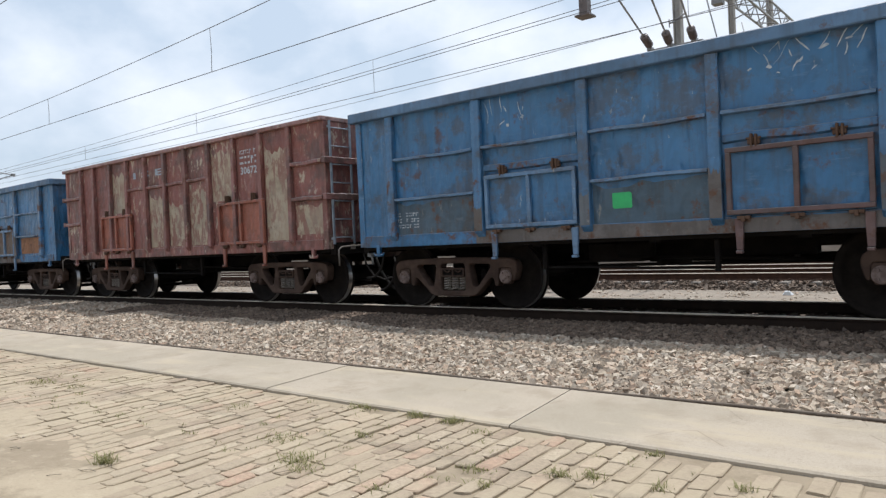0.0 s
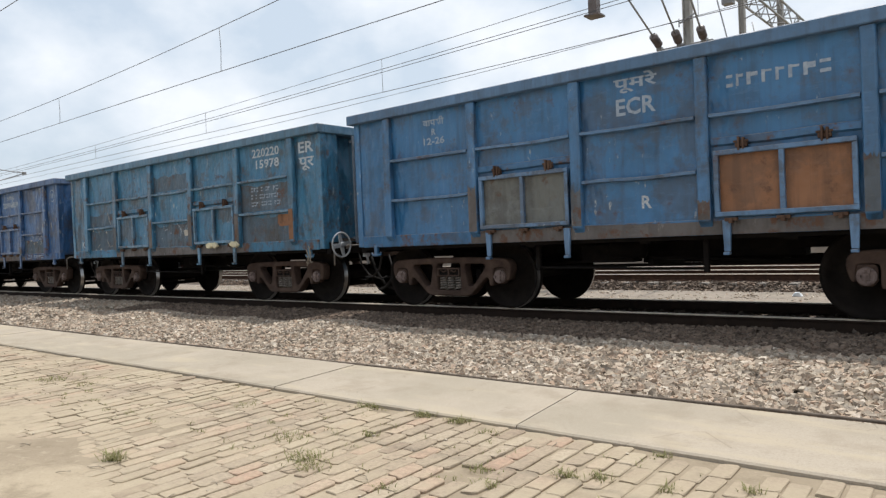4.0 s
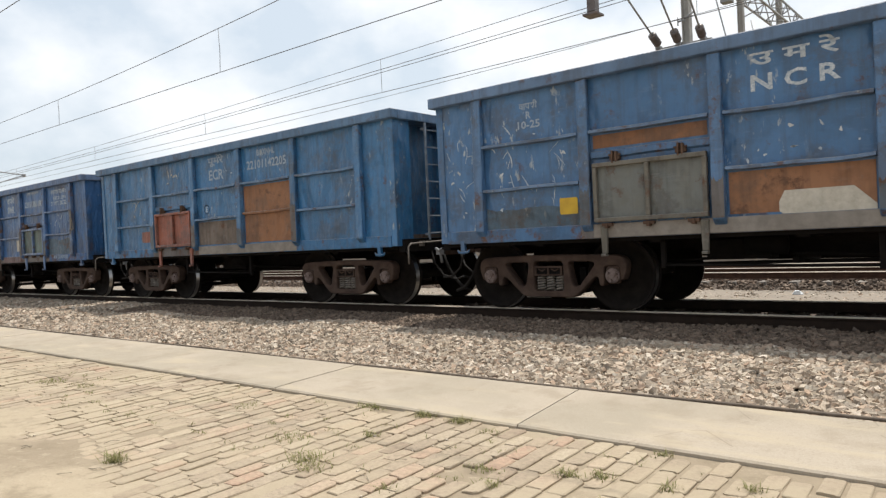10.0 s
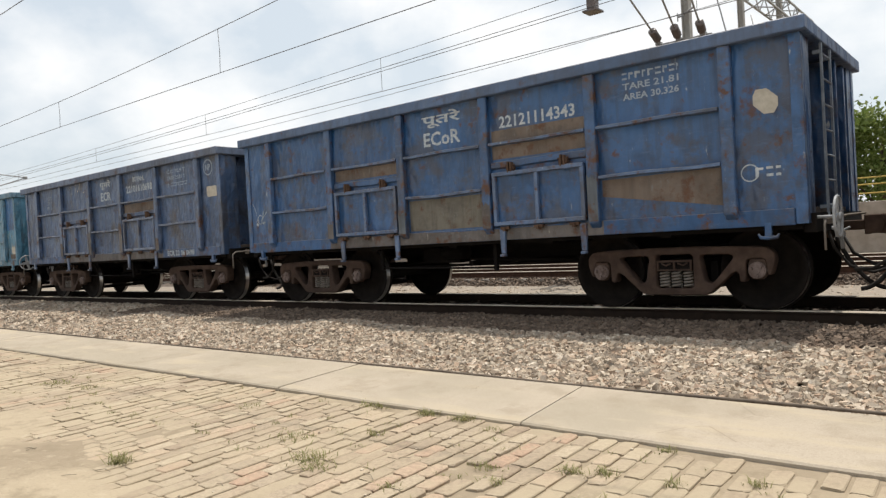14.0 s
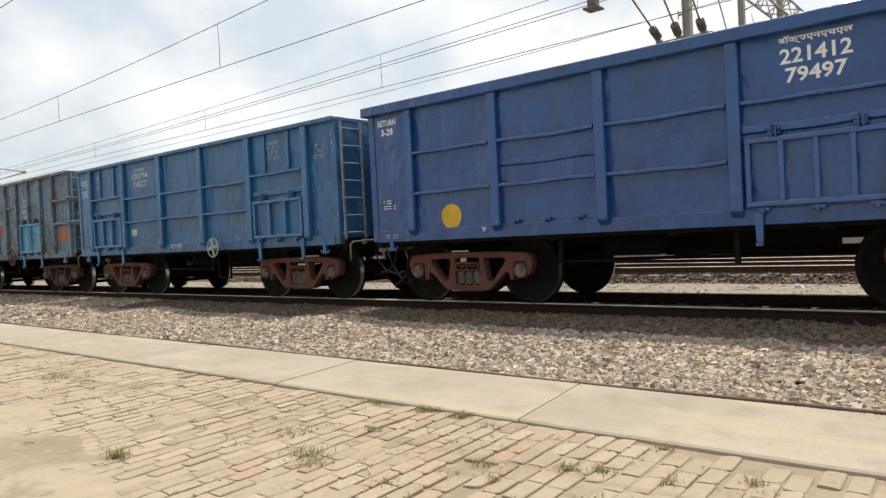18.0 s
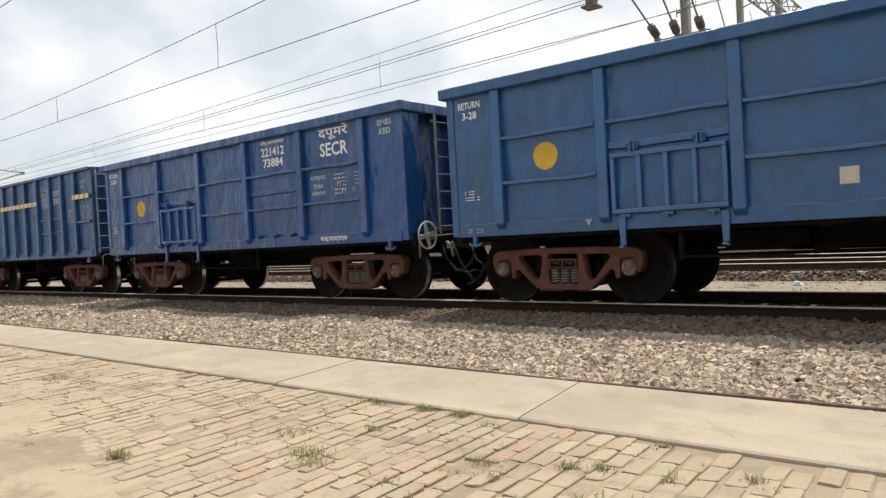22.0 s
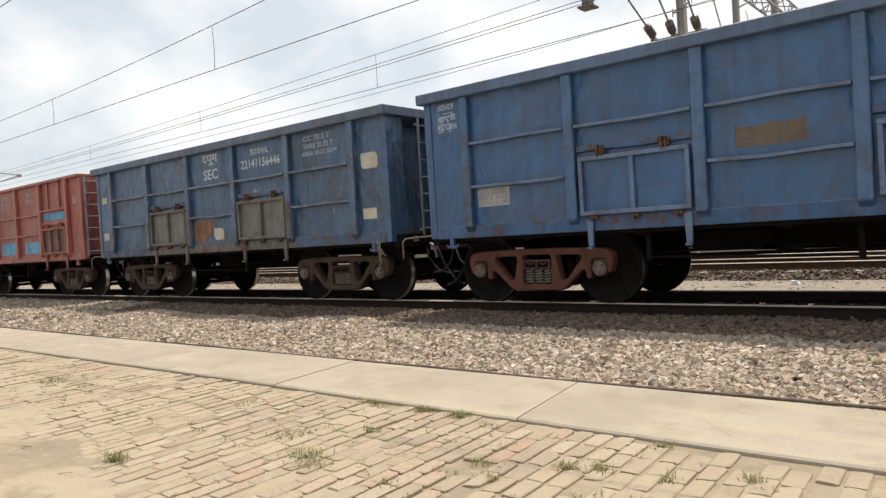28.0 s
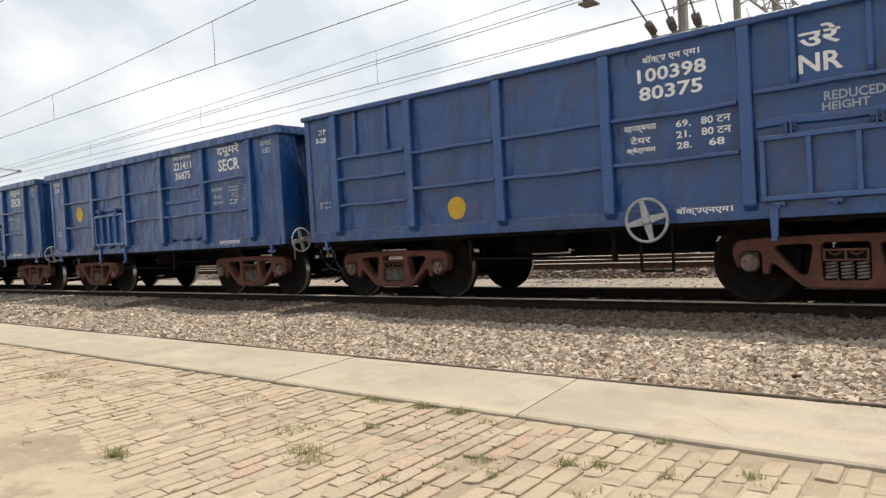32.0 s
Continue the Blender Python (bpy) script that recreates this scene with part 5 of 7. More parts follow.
P_SKY = paint((0.05, 0.27, 0.45), 0.15, 0.5, 0.0, (0.4, 0.4, 0.4), 0.5)
P_BLUEDOOR = paint((0.015, 0.10, 0.30), 0.15, 0.3, 0.0, (0.4, 0.4, 0.4), 0.45)
P_DIRT = paint((0.042, 0.082, 0.120), 0.60, 0.6, 0.25, (0.30, 0.28, 0.24), 0.6, 0.3, 0.7)
P_FLAKED = paint((0.36, 0.30, 0.215), 0.2, 0.4, 1.7, (0.19, 0.065, 0.05), 0.65, 0.2, 0.25)
P_MAROON = paint((0.10, 0.05, 0.045), 0.5, 0.5, 0.0, (0.4, 0.4, 0.4), 0.6)

# leading wagon
w, p = hl_wagon("faded blue steel open goods wagon with a rusty door panel", X[0], FADED, {1: (None, None), 3: (M_BROWN, None)}, 0.4, 0.6, 0.3)
plate(w, 2.75, 4.1, 1.25, 1.7, M_RUST)

# oxide-red older wagon
w, p = r_wagon("peeling oxide-red steel open wagon with orange-red doors", X[1], (0.205, 0.068, 0.053), ((-2.35, P_RED, P_RED), (2.60, P_RED, P_RED)), 0.25, 0.5, 0.9, None, (0.50, 0.44, 0.33))
bars(w, 2.83, 2.98, 0.5, 0.08, 1, M_WHITE, 1)
mark(w, "30672", 2.84, 2.62, 0.15, M_WHITE, 0.52)
bars(w, 2.83, 2.82, 0.52, 0.15, 1, M_WHITE, 2)
mark(w, "I S E", -0.9, 2.9, 0.15, M_WORN, 1.3)
for x0, x1, z0, z1 in ((1.60, 2.34, 2.08, 3.12), (-2.54, -1.87, 2.08, 3.05), (3.34, 4.04, 1.22, 3.05), (0.75, 1.46, 1.22, 2.50), (-0.88, -0.22, 1.22, 2.45), (-0.08, 0.60, 1.22, 2.2), (4.2, 4.95, 1.3, 1.85)):
    stain(w, x0, x1, z0, z1, P_FLAKED, "cream old paint showing through flaked red")

w, p = hl_wagon("faded blue steel open wagon with scrawled chalk and a green sticker", X[2], FADED, {1: (None, None), 3: (None, P_MAROON)}, 0.36, 0.5, 0.25, grime=0.6)
for i, z1 in ((0, 1.72), (2, 1.72), (4, 1.72)):
    stain(w, STAN[i] + 0.08, STAN[i + 1] - 0.08, 1.20, z1, P_DIRT)
mark(w, "221119", 3.62, 2.94, 0.15, M_WHITE, 0.62)
mark(w, "11099", 3.66, 2.73, 0.15, M_WHITE, 0.54)
mark(w, "उपरे", 4.66, 2.86, 0.20, M_WHITE)
mark(w, "NWR", 4.66, 2.58, 0.18, M_WHITE, 0.5)
for k in range(3):
    bars(w, 3.35, 2.20 - k * 0.14, 0.75, 0.085, 1, M_WHITE, 3 + k)
bars(w, 3.3, 1.55, 0.8, 0.06, 1, M_YELLOW, 4)
plate(w, -0.48, -0.22, 1.38, 1.58, M_GREEN, "sticker", WALL, "bright green paper sticker", 0.02)
chalk(w, 1.7, 2.85, 1.2, 0.3, 16, M_WHITE, 5)
chalk(w, -2.0, 2.75, 0.8, 0.25, 9, M_WHITE, 6)
chalk(w, 3.2, 2.9, 1.2, 0.3, 4, M_WHITE, 7)
bars(w, -4.0, 1.42, 0.55, 0.24, 3, M_WHITE, 8)

w, p = hl_wagon("royal blue steel open wagon with an orange-red door, scratched", X[3], BLUE, {1: (P_RED, P_RED), 3: (None, None)}, 0.35, 0.5, 0.7, grime=0.65)
old_marks(w, "द म", "S C .", "22091468590", M_WHITE, 2.78, "BOXNHL")
hoop(w, 4.66, 2.78, 0.17, M_WORN)
mark(w, "NP", 4.66, 2.78, 0.13, M_WORN, 0.18)
chalk(w, 0.0, 2.1, 1.2, 0.6, 16, M_CREAM, 9)
chalk(w, 0.2, 1.45, 1.2, 0.2, 18, M_CREAM, 10)
chalk(w, -3.4, 2.0, 1.2, 0.9, 18, M_CREAM, 11)
chalk(w, 3.3, 1.5, 1.2, 0.3, 12, M_CREAM, 12)
bars(w, bay(4), 1.105, 1.1, 0.10, 1, M_WORN, 13, WALL + 0.024)
plate(w, -4.85, -4.5, 2.3, 2.45, M_CREAM, "patch_plate", WALL, "", 0.03)
plate(w, 4.3, 4.95, 1.03, 1.19, P_RED, "patch_plate", WALL)

for i, z0, z1 in ((0, 1.20, 1.72), (2, 1.20, 1.72), (2, 1.80, 2.3), (4, 1.20, 1.6)):
    stain(w, STAN[i] + 0.08, STAN[i + 1] - 0.08, z0, z1, P_DIRT)

w, p = hl_wagon("teal-blue weathered steel open wagon with white numbers", X[4], TEAL, {1: (None, None), 3: (None, None)}, 0.36, 0.6, 0.35, wheel=True, grime=0.7, first=-4.08)
mark(w, "220220", bay(4) + 0.05, 2.92, 0.17, M_WHITE, 0.84)
mark(w, "15978", bay(4) + 0.1, 2.70, 0.17, M_WHITE, 0.72)
mark(w, "ER", 4.63, 2.88, 0.2, M_WHITE, 0.42)
mark(w, "पूर", 4.63, 2.58, 0.24, M_WHITE, 0.42)
for k in range(3):
    bars(w, bay(4), 2.22 - k * 0.14, 0.9, 0.08, 1, M_WORN, 3 + k)
chalk(w, 0.0, 1.5, 1.0, 0.3, 8, M_WHITE, 15)
chalk(w, -3.4, 1.6, 1.2, 0.8, 10, M_CREAM, 16)
plate(w, 0.45, 0.72, 1.42, 1.55, M_CREAM, "sticker", WALL, "", 0.03)
mark(w, "K", -4.2, 1.35, 0.16, M_WHITE, None, WALL + 0.106)
plate(w, bay(4) + 0.35, bay(4) + 0.74, 1.48, 1.70, M_RUST, "patch_plate", WALL, "", 0.06)
plate(w, STAN[5] - 0.06, STAN[5] + 0.06, 1.22, 1.78, M_RUST, "patch_plate", WALL + 0.105)
for x in (bay(3) - 0.02, bay(3) + 0.68):
    g = Geo()
    r = random.Random(int(x * 50))
    for k in range(5):
        a = x + r.uniform(-0.2, 0.12)
        g.prism([(a, 1.12 + r.uniform(0, 0.05)), (a + 0.12, 1.10 + r.uniform(0, 0.04)), (a + 0.16, 1.17), (a + 0.07, 1.24), (a - 0.02, 1.20)], -WALL - 0.10 - 0.012 * k, -WALL - 0.085)
    part("rag", g.mesh("rag", 0.01), M_BAND, w, "dirty cream-yellow cloth rag caught under the door")

for i, z0, z1 in ((0, 1.20, 1.72), (2, 1.20, 1.72), (4, 1.20, 1.72), (4, 1.80, 2.34), (0, 1.8, 2.1), (2, 2.45, 2.8)):
    stain(w, STAN[i] + (0.24 if i == 0 else 0.08), STAN[i + 1] - 0.08, z0, z1, P_DIRT)

w, p = hl_wagon("blue steel open wagon with one orange and one grey door", X[5], FADED, {1: (P_GREY, None), 3: (M_RUST, None)}, 0.2, 0.5, 0.1, wheel=True)
mark(w, "वापसी", bay(0) + 0.1, 2.92, 0.13, M_WORN, 0.42)
mark(w, "R", bay(0) + 0.1, 2.76, 0.1, M_WORN)
mark(w, "12-26", bay(0) + 0.1, 2.62, 0.11, M_WORN, 0.42)
old_marks(w, "पूमरे", "ECR", "", M_WORN, 2.80)
bars(w, bay(3), 2.76, 1.15, 0.14, 1, M_WORN, 17)
plate(w, 4.45, 4.72, 2.15, 2.75, M_CREAM, "poster", WALL, "torn white paper poster", 0.03)
mark(w, "R", 0.1, 1.45, 0.16, M_WHITE)

w, p = hl_wagon("blue steel open wagon with two yellow plates and white numbers", X[6], PETROL, {1: (None, None), 3: (None, None)}, 0.16, 0.55, 0.05)
old_marks(w, "दपरे", "SWR", "22151177042", M_WHITE, 2.74, "BOXNHL", "दपरे 22151177042")
plate(w, -0.70, -0.12, 1.82, 2.20, M_YELLOW, "yellow_plate")
plate(w, 0.02, 0.66, 1.82, 2.24, M_YELLOW, "yellow_plate")
mark(w, "BMBS", bay(4) + 0.1, 1.97, 0.085, M_WHITE, 0.36)
bars(w, bay(4) - 0.2, 2.8, 0.8, 0.3, 3, M_WORN, 18)
bars(w, bay(0), 2.7, 0.3, 0.3, 3, M_WORN, 19)
plate(w, 4.42, 4.72, 2.3, 2.5, M_CREAM, "sticker", WALL, "", 0.01)
bars(w, bay(0) + 0.05, 1.50, 0.34, 0.17, 1, M_WHITE, 20)

w, p = hl_wagon("dark blue steel open wagon with grey and red-brown doors", X[7], (0.022, 0.074, 0.170), {1: (P_GREY, None), 3: (P_RED, P_RED)}, 0.30, 0.4, 0.15, wheel=True, grime=0.6, first=-4.14)
old_marks(w, "पमरे", "WCR", "22161114099", M_WHITE, 2.76, "", "")
mark(w, "बाक्सएनएचएल", bay(3), 3.0, 0.11, M_WHITE, 0.72)
mark(w, "बाक्सएनएचएल", bay(4), 1.105, 0.12, M_WHITE, 0.9, WALL + 0.024)
mark(w, "वापसी", bay(0) + 0.1, 2.93, 0.13, M_WHITE, 0.32)
mark(w, "R", bay(0) + 0.1, 2.79, 0.1, M_WHITE)
mark(w, "7-2026", bay(0) + 0.1, 2.65, 0.12, M_WHITE, 0.48)
for k, (word, value) in enumerate((("आयभार", "70.40 t"), ("टेयर", "21.20 t"), ("क्षेत्रफल", "30.32"))):
    mark(w, word, bay(4) - 0.28, 2.92 - k * 0.14, 0.095, M_WORN, 0.34)
    mark(w, value, bay(4) + 0.22, 2.93 - k * 0.14, 0.085, M_WHITE, 0.46)
plate(w, 0.3, 0.6, 1.5, 1.66, P_RED, "patch_plate", WALL, "", 0.02)
plate(w, -0.70, 0.6, 1.02, 1.19, P_RED, "patch_plate", WALL + 0.024)
chalk(w, 0.0, 2.12, 0.8, 0.15, 9, M_WHITE, 24)
mark(w, "600", -0.1, 1.105, 0.1, M_WHITE, 0.26, WALL + 0.031)

w, p = hl_wagon("blue steel open wagon with grey-green doors and rusty lower edge", X[8], BLUE, {1: (P_GREEN, M_BROWN), 3: (P_GREEN, None)}, 0.4, 0.6, 0.2)
old_marks(w, "दपरे", "SWR", "22151381180", M_WHITE, 2.76)
mark(w, "बाक्सएनएचएल", bay(3), 2.99, 0.10, M_WHITE, 0.78)
plate(w, 0.3, 0.66, 1.35, 1.68, M_CREAM, "sticker", WALL, "cream cloth patch", 0.01)
plate(w, -0.72, 0.75, 1.02, 1.19, P_MAROON, "patch_plate", WALL + 0.024)
plate(w, -4.92, -4.38, 1.20, 1.5, paint((0.028, 0.034, 0.045), 0.3, 0.5, 0.0, (0.4, 0.4, 0.4), 0.6), "patch_plate", WALL, "black painted panel")
bars(w, -4.65, 1.40, 0.22, 0.16, 2, M_WHITE, 26, WALL + 0.006)
bars(w, -4.65, 1.15, 0.42, 0.12, 1, M_WHITE, 27, WALL + 0.03)
mark(w, "आयभार 70.48 t", bay(4), 2.93, 0.12, M_WHITE, 0.98)
mark(w, "टेयर 21.20 t", bay(4) + 0.06, 2.77, 0.12, M_WHITE, 0.82)
bars(w, bay(4) - 0.25, 2.61, 0.5, 0.11, 1, M_WHITE, 30)
mark(w, "30.32", bay(4) + 0.28, 2.61, 0.12, M_WHITE, 0.42)
mark(w, "बाक्सएनएचएल", bay(4), 1.105, 0.12, M_WORN, 0.9, WALL + 0.024)
bars(w, bay(0), 2.75, 0.3, 0.3, 3, M_WORN, 32)
chalk(w, bay(4), 2.1, 1.2, 0.4, 8, M_WHITE, 33)

for i, z0, z1 in ((0, 1.20, 1.6), (4, 1.20, 1.65)):
    stain(w, STAN[i] + 0.08, STAN[i + 1] - 0.08, z0, z1, P_DIRT)

w, p = hl_wagon("faded blue steel open wagon patched with large rust-orange plates", X[9], FADED, {1: (P_RED, P_RED)}, 0.3, 0.55, 0.3, skip=(3,))
old_marks(w, "पूमरे", "ECR", "22101142205", M_WORN, 2.80, "BOXNHL")
plate(w, -0.73, 0.73, 1.22, 1.70, M_BROWN)
plate(w, 0.93, 2.44, 1.22, 2.33, M_RUST)
ribs(w, M_RUST, bay(3), (1.80,), 1.52, 0.055, 0.04, False)
plate(w, -3.15, -2.65, 1.35, 1.6, P_RED, "patch_plate", WALL, "", 0.03)
plate(w, -0.74, 2.5, 1.02, 1.19, M_SLEEPER, "patch_plate", WALL + 0.024, "pale scraped sill plate")
hoop(w, -0.40, 1.96, 0.10, M_DARK)
mark(w, "E", -0.40, 1.96, 0.10, M_WHITE)
chalk(w, bay(1), 2.7, 0.6, 0.25, 7, M_CREAM, 34)
chalk(w, bay(0), 2.1, 0.8, 0.5, 10, M_CREAM, 35)
chalk(w, 0.3, 2.7, 0.6, 0.5, 6, M_WHITE, 36)

w, p = hl_wagon("scratched blue steel open wagon with grey doors and rust plates", X[10], (0.036, 0.118, 0.250), {1: (P_GREY, M_OLIVE), 3: (P_GREY, M_OLIVE)}, 0.3, 0.5, 0.5, wheel=True)
mark(w, "उ म रे", bay(2), 2.96, 0.20, M_WHITE, 0.9)
mark(w, "N C R", bay(2), 2.67, 0.19, M_WHITE, 0.9)
mark(w, "22131408955", bay(3), 2.74, 0.16, M_WHITE, 1.15)
bars(w, bay(3), 2.95, 0.6, 0.1, 1, M_WORN, 37)
plate(w, -2.42, -0.95, 2.17, 2.34, M_RUST)
plate(w, 0.95, 2.42, 2.17, 2.34, M_BROWN)
plate(w, -0.73, 0.73, 1.22, 1.70, M_RUST)
plate(w, -0.2, 0.73, 1.03, 1.45, M_CREAM, "patch_plate", WALL + 0.007, "", 0.2)
plate(w, -2.95, -2.68, 1.35, 1.57, M_YELLOW, "sticker", WALL, "", 0.02)
plate(w, -2.45, 2.5, 1.02, 1.19, M_SLEEPER, "patch_plate", WALL + 0.024, "pale scraped sill plate")
mark(w, "वापसी", bay(0), 2.90, 0.12, M_WORN, 0.3)
mark(w, "R", bay(0), 2.76, 0.1, M_WORN)
mark(w, "10-25", bay(0), 2.63, 0.11, M_WORN, 0.36)
chalk(w, -4.6, 1.9, 0.5, 1.0, 12, M_WHITE, 38)
chalk(w, bay(0), 2.0, 1.2, 1.3, 18, M_WHITE, 39)
chalk(w, 0.0, 2.0, 1.2, 0.4, 8, M_WHITE, 40)
chalk(w, bay(4), 1.5, 1.2, 0.3, 14, M_CREAM, 41)

stain(w, STAN[4] + 0.08, STAN[5] - 0.08, 1.20, 1.70, P_DIRT)
stain(w, STAN[0] + 0.08, STAN[1] - 0.08, 1.20, 1.5, P_DIRT)

w, p = hl_wagon("light teal steel open wagon with an orange-red door", X[11], (0.062, 0.195, 0.295), {1: (P_GREEN, P_GREEN), 3: (P_RED, P_RED)}, 0.34, 0.6, 0.1, wheel=True)
old_marks(w, "पूतरे", "ECOR", "22121124274", M_WHITE, 2.78, "BOXNHL-MBS", "")
plate(w, 0.95, 2.42, 2.14, 2.34, M_CREAM, "patch_plate", WALL)
mark(w, "C.C.-70.9T", bay(4) - 0.15, 3.00, 0.095, M_WHITE, 0.80)
mark(w, "TARE-20.7T", bay(4) - 0.15, 2.85, 0.095, M_WHITE, 0.80)
mark(w, "AREA-30.32SQ.M.", bay(4), 2.68, 0.095, M_WHITE, 1.05)
mark(w, "BOXNHL-MBS", bay(4), 1.105, 0.11, M_WHITE, 0.85, WALL + 0.024)
mark(w, "ECOR", bay(0) - 0.1, 1.105, 0.11, M_WHITE, 0.42, WALL + 0.024)
mark(w, "22121124274", 0.0, 1.105, 0.10, M_WHITE, 0.95, WALL + 0.024)
mark(w, "वापसी", bay(0), 2.92, 0.13, M_WHITE, 0.34)
mark(w, "R", bay(0), 2.76, 0.1, M_WHITE)
mark(w, "09-26", bay(0), 2.62, 0.11, M_WHITE, 0.36)
plate(w, 4.33, 4.90, 2.10, 3.07, paint((0.014, 0.110, 0.285), 0.12, 0.4, 0.0, (0.4, 0.4, 0.4), 0.4), "patch_plate", WALL, "deeper blue repainted corner panel", 0.05)
plate(w, 4.62, 4.92, 1.36, 1.60, M_CREAM, "patch_plate", WALL, "", 0.07)
plate(w, 4.50, 4.98, 1.22, 1.36, M_BROWN, "patch_plate", WALL, "", 0.04)
plate(w, -0.4, 0.2, 1.35, 1.6, M_BROWN, "patch_plate", WALL, "", 0.08)
chalk(w, 4.62, 1.7, 0.5, 0.7, 10, M_CREAM, 42)

w, p = hl_wagon("slate-blue dusty steel open wagon with a torn white poster", X[12], SLATE, {1: (None, None), 3: (None, None)}, 0.40, 0.6, 0.05, grime=0.7, first=-4.12)
old_marks(w, "पूमरे", "ECR", "22101610698", M_WHITE, 2.76, "BOXNHL", "ECR 22 06 0698")
plate(w, 0.93, 2.44, 2.02, 2.34, M_BROWN)
hoop(w, 4.60, 2.86, 0.17, M_WORN)
mark(w, "NP", 4.60, 2.86, 0.13, M_WORN, 0.18)
plate(w, 4.52, 4.88, 2.24, 2.46, M_CREAM, "poster", WALL, "torn white paper poster", 0.03)
mark(w, "C.C. 70.9 T", bay(4) - 0.05, 2.92, 0.085, M_WORN, 0.75)
mark(w, "TARE 20.81 T", bay(4) - 0.05, 2.78, 0.085, M_WORN, 0.75)
bars(w, bay(4), 2.63, 0.8, 0.08, 1, M_WORN, 43)
bars(w, bay(0), 2.7, 0.3, 0.36, 3, M_WORN, 44)
chalk(w, bay(1), 2.85, 1.0, 0.2, 6, M_CREAM, 45)

w, p = hl_wagon("blue steel open wagon with brown replacement plates", X[13], (0.012, 0.074, 0.200), {1: (None, None), 3: (None, None)}, 0.5, 0.5, 0.1, wheel=True, grime=0.6)
old_marks(w, "पूतरे", "ECoR", "22121114343", M_WHITE, 2.76)
plate(w, -2.42, -0.95, 2.17, 2.35, M_BROWN)
plate(w, 0.93, 2.44, 2.17, 2.58, M_BROWN)
plate(w, -0.73, 0.73, 1.22, 1.70, M_OLIVE)
part("patch_plate", Geo().prism([(2.63, 1.50), (4.14, 1.28), (4.14, 1.72), (2.63, 1.71)], -WALL - 0.006, -WALL).mesh("patch_plate"), M_BROWN, w, "dirty brown wedge-shaped plate")
plate(w, 4.52, 4.78, 2.26, 2.54, M_CREAM, "patch_plate", WALL, "", 0.11)
mark(w, "TARE 21.81", bay(4) - 0.05, 2.85, 0.085, M_WORN, 0.72)
bars(w, bay(4) - 0.05, 2.98, 0.72, 0.085, 1, M_WORN, 46)
mark(w, "AREA 30.326", bay(4) - 0.05, 2.72, 0.085, M_WORN, 0.72)
hoop(w, 4.45, 1.62, 0.10, M_WHITE)
bars(w, 4.72, 1.62, 0.42, 0.11, 1, M_WHITE, 47)
hoop(w, -4.65, 1.65, 0.09, M_WHITE)
chalk(w, -4.65, 1.65, 0.25, 0.2, 8, M_WHITE, 48)

w, p = m1_wagon("dull oxide-red steel open wagon with a blue door and blue plates", X[14], OXIDE, {0: (P_BLUEDOOR, P_BLUEDOOR)}, 0.25, 0.3, 0.0, 0.5, M_CAST)
mark(w, "वापसी", bay(0) + 0.1, 2.90, 0.16, M_WHITE, 0.42)
mark(w, "7-24", bay(0) + 0.14, 2.72, 0.12, M_WHITE, 0.34)
plate(w, 0.95, 2.42, 1.2, 1.70, P_BLUEDOOR)
plate(w, 2.65, 4.1, 1.2, 2.02, P_BLUEDOOR)
plate(w, -1.65, -1.2, 1.42, 1.66, M_YELLOW, "sticker", WALL, "yellow torn paper label", 0.02)
for k in range(3):
    bars(w, -2.0, 1.66 - k * 0.09, 0.6, 0.055, 1, M_WORN, 50 + k)
mark(w, "80096464", bay(3) + 0.2, 2.72, 0.16, M_WHITE, 0.95)
bars(w, bay(2), 2.72, 0.3, 0.4, 2, M_WHITE, 53)
chalk(w, 4.6, 1.9, 0.4, 0.8, 10, M_CREAM, 54)
plate(w, -1.9, -1.7, 1.06, 1.12, M_CREAM, "sticker", WALL + 0.024)
chalk(w, -4.6, 1.6, 0.4, 0.3, 8, M_CREAM, 55)

w, p = r_wagon("grey-blue battered open wagon with a bright sky-blue door", X[15], (0.080, 0.150, 0.215), ((-2.48, P_GREEN, P_GREEN), (2.50, P_SKY, P_SKY)), 0.62, 0.6, 0.5, None, (0.40, 0.42, 0.40))
mark(w, "BOXNR", 2.05, 2.72, 0.085, M_WHITE, 0.34)
mark(w, "250394", 2.05, 2.58, 0.12, M_WHITE, 0.52)
mark(w, "60069", 2.05, 2.42, 0.12, M_WHITE, 0.48)
mark(w, "NR", 2.05, 2.25, 0.12, M_WHITE, 0.22)
plate(w, -0.86, -0.28, 1.76, 2.02, M_YELLOW, "sticker", WALL, "yellow painted square", 0.01)
plate(w, -0.08, 0.45, 1.76, 2.05, P_RED, "patch_plate", WALL, "", 0.04)
plate(w, -1.72, -1.05, 1.22, 1.72, P_MAROON, "patch_plate", WALL, "", 0.06)
plate(w, 4.22, 4.9, 1.45, 1.86, P_RED, "patch_plate", WALL, "", 0.02)
chalk(w, 4.6, 1.65, 0.3, 0.25, 9, M_WHITE, 56)
chalk(w, 2.85, 2.7, 0.6, 0.3, 9, M_WHITE, 57)
chalk(w, 3.7, 2.4, 0.6, 0.8, 9, M_WHITE, 58)
chalk(w, 4.6, 2.3, 0.3, 0.5, 7, M_WHITE, 59)
bars(w, -0.55, 2.80, 0.4, 0.3, 2, M_WORN, 60)
part("hand_wheel", shared(("hand_wheel", 0.25), lambda: hand_wheel_mesh(0.25)), M_HINGE, w, "rusty brake hand wheel", (1.30, -1.66, 1.08))

w, p = m1_wagon("blue steel open wagon with flush top and hinged end doors", X[16], (0.005, 0.096, 0.238), {0: (None, None), 4: (None, None)}, 0.16, 0.4, 0.05, wheel=0.19)
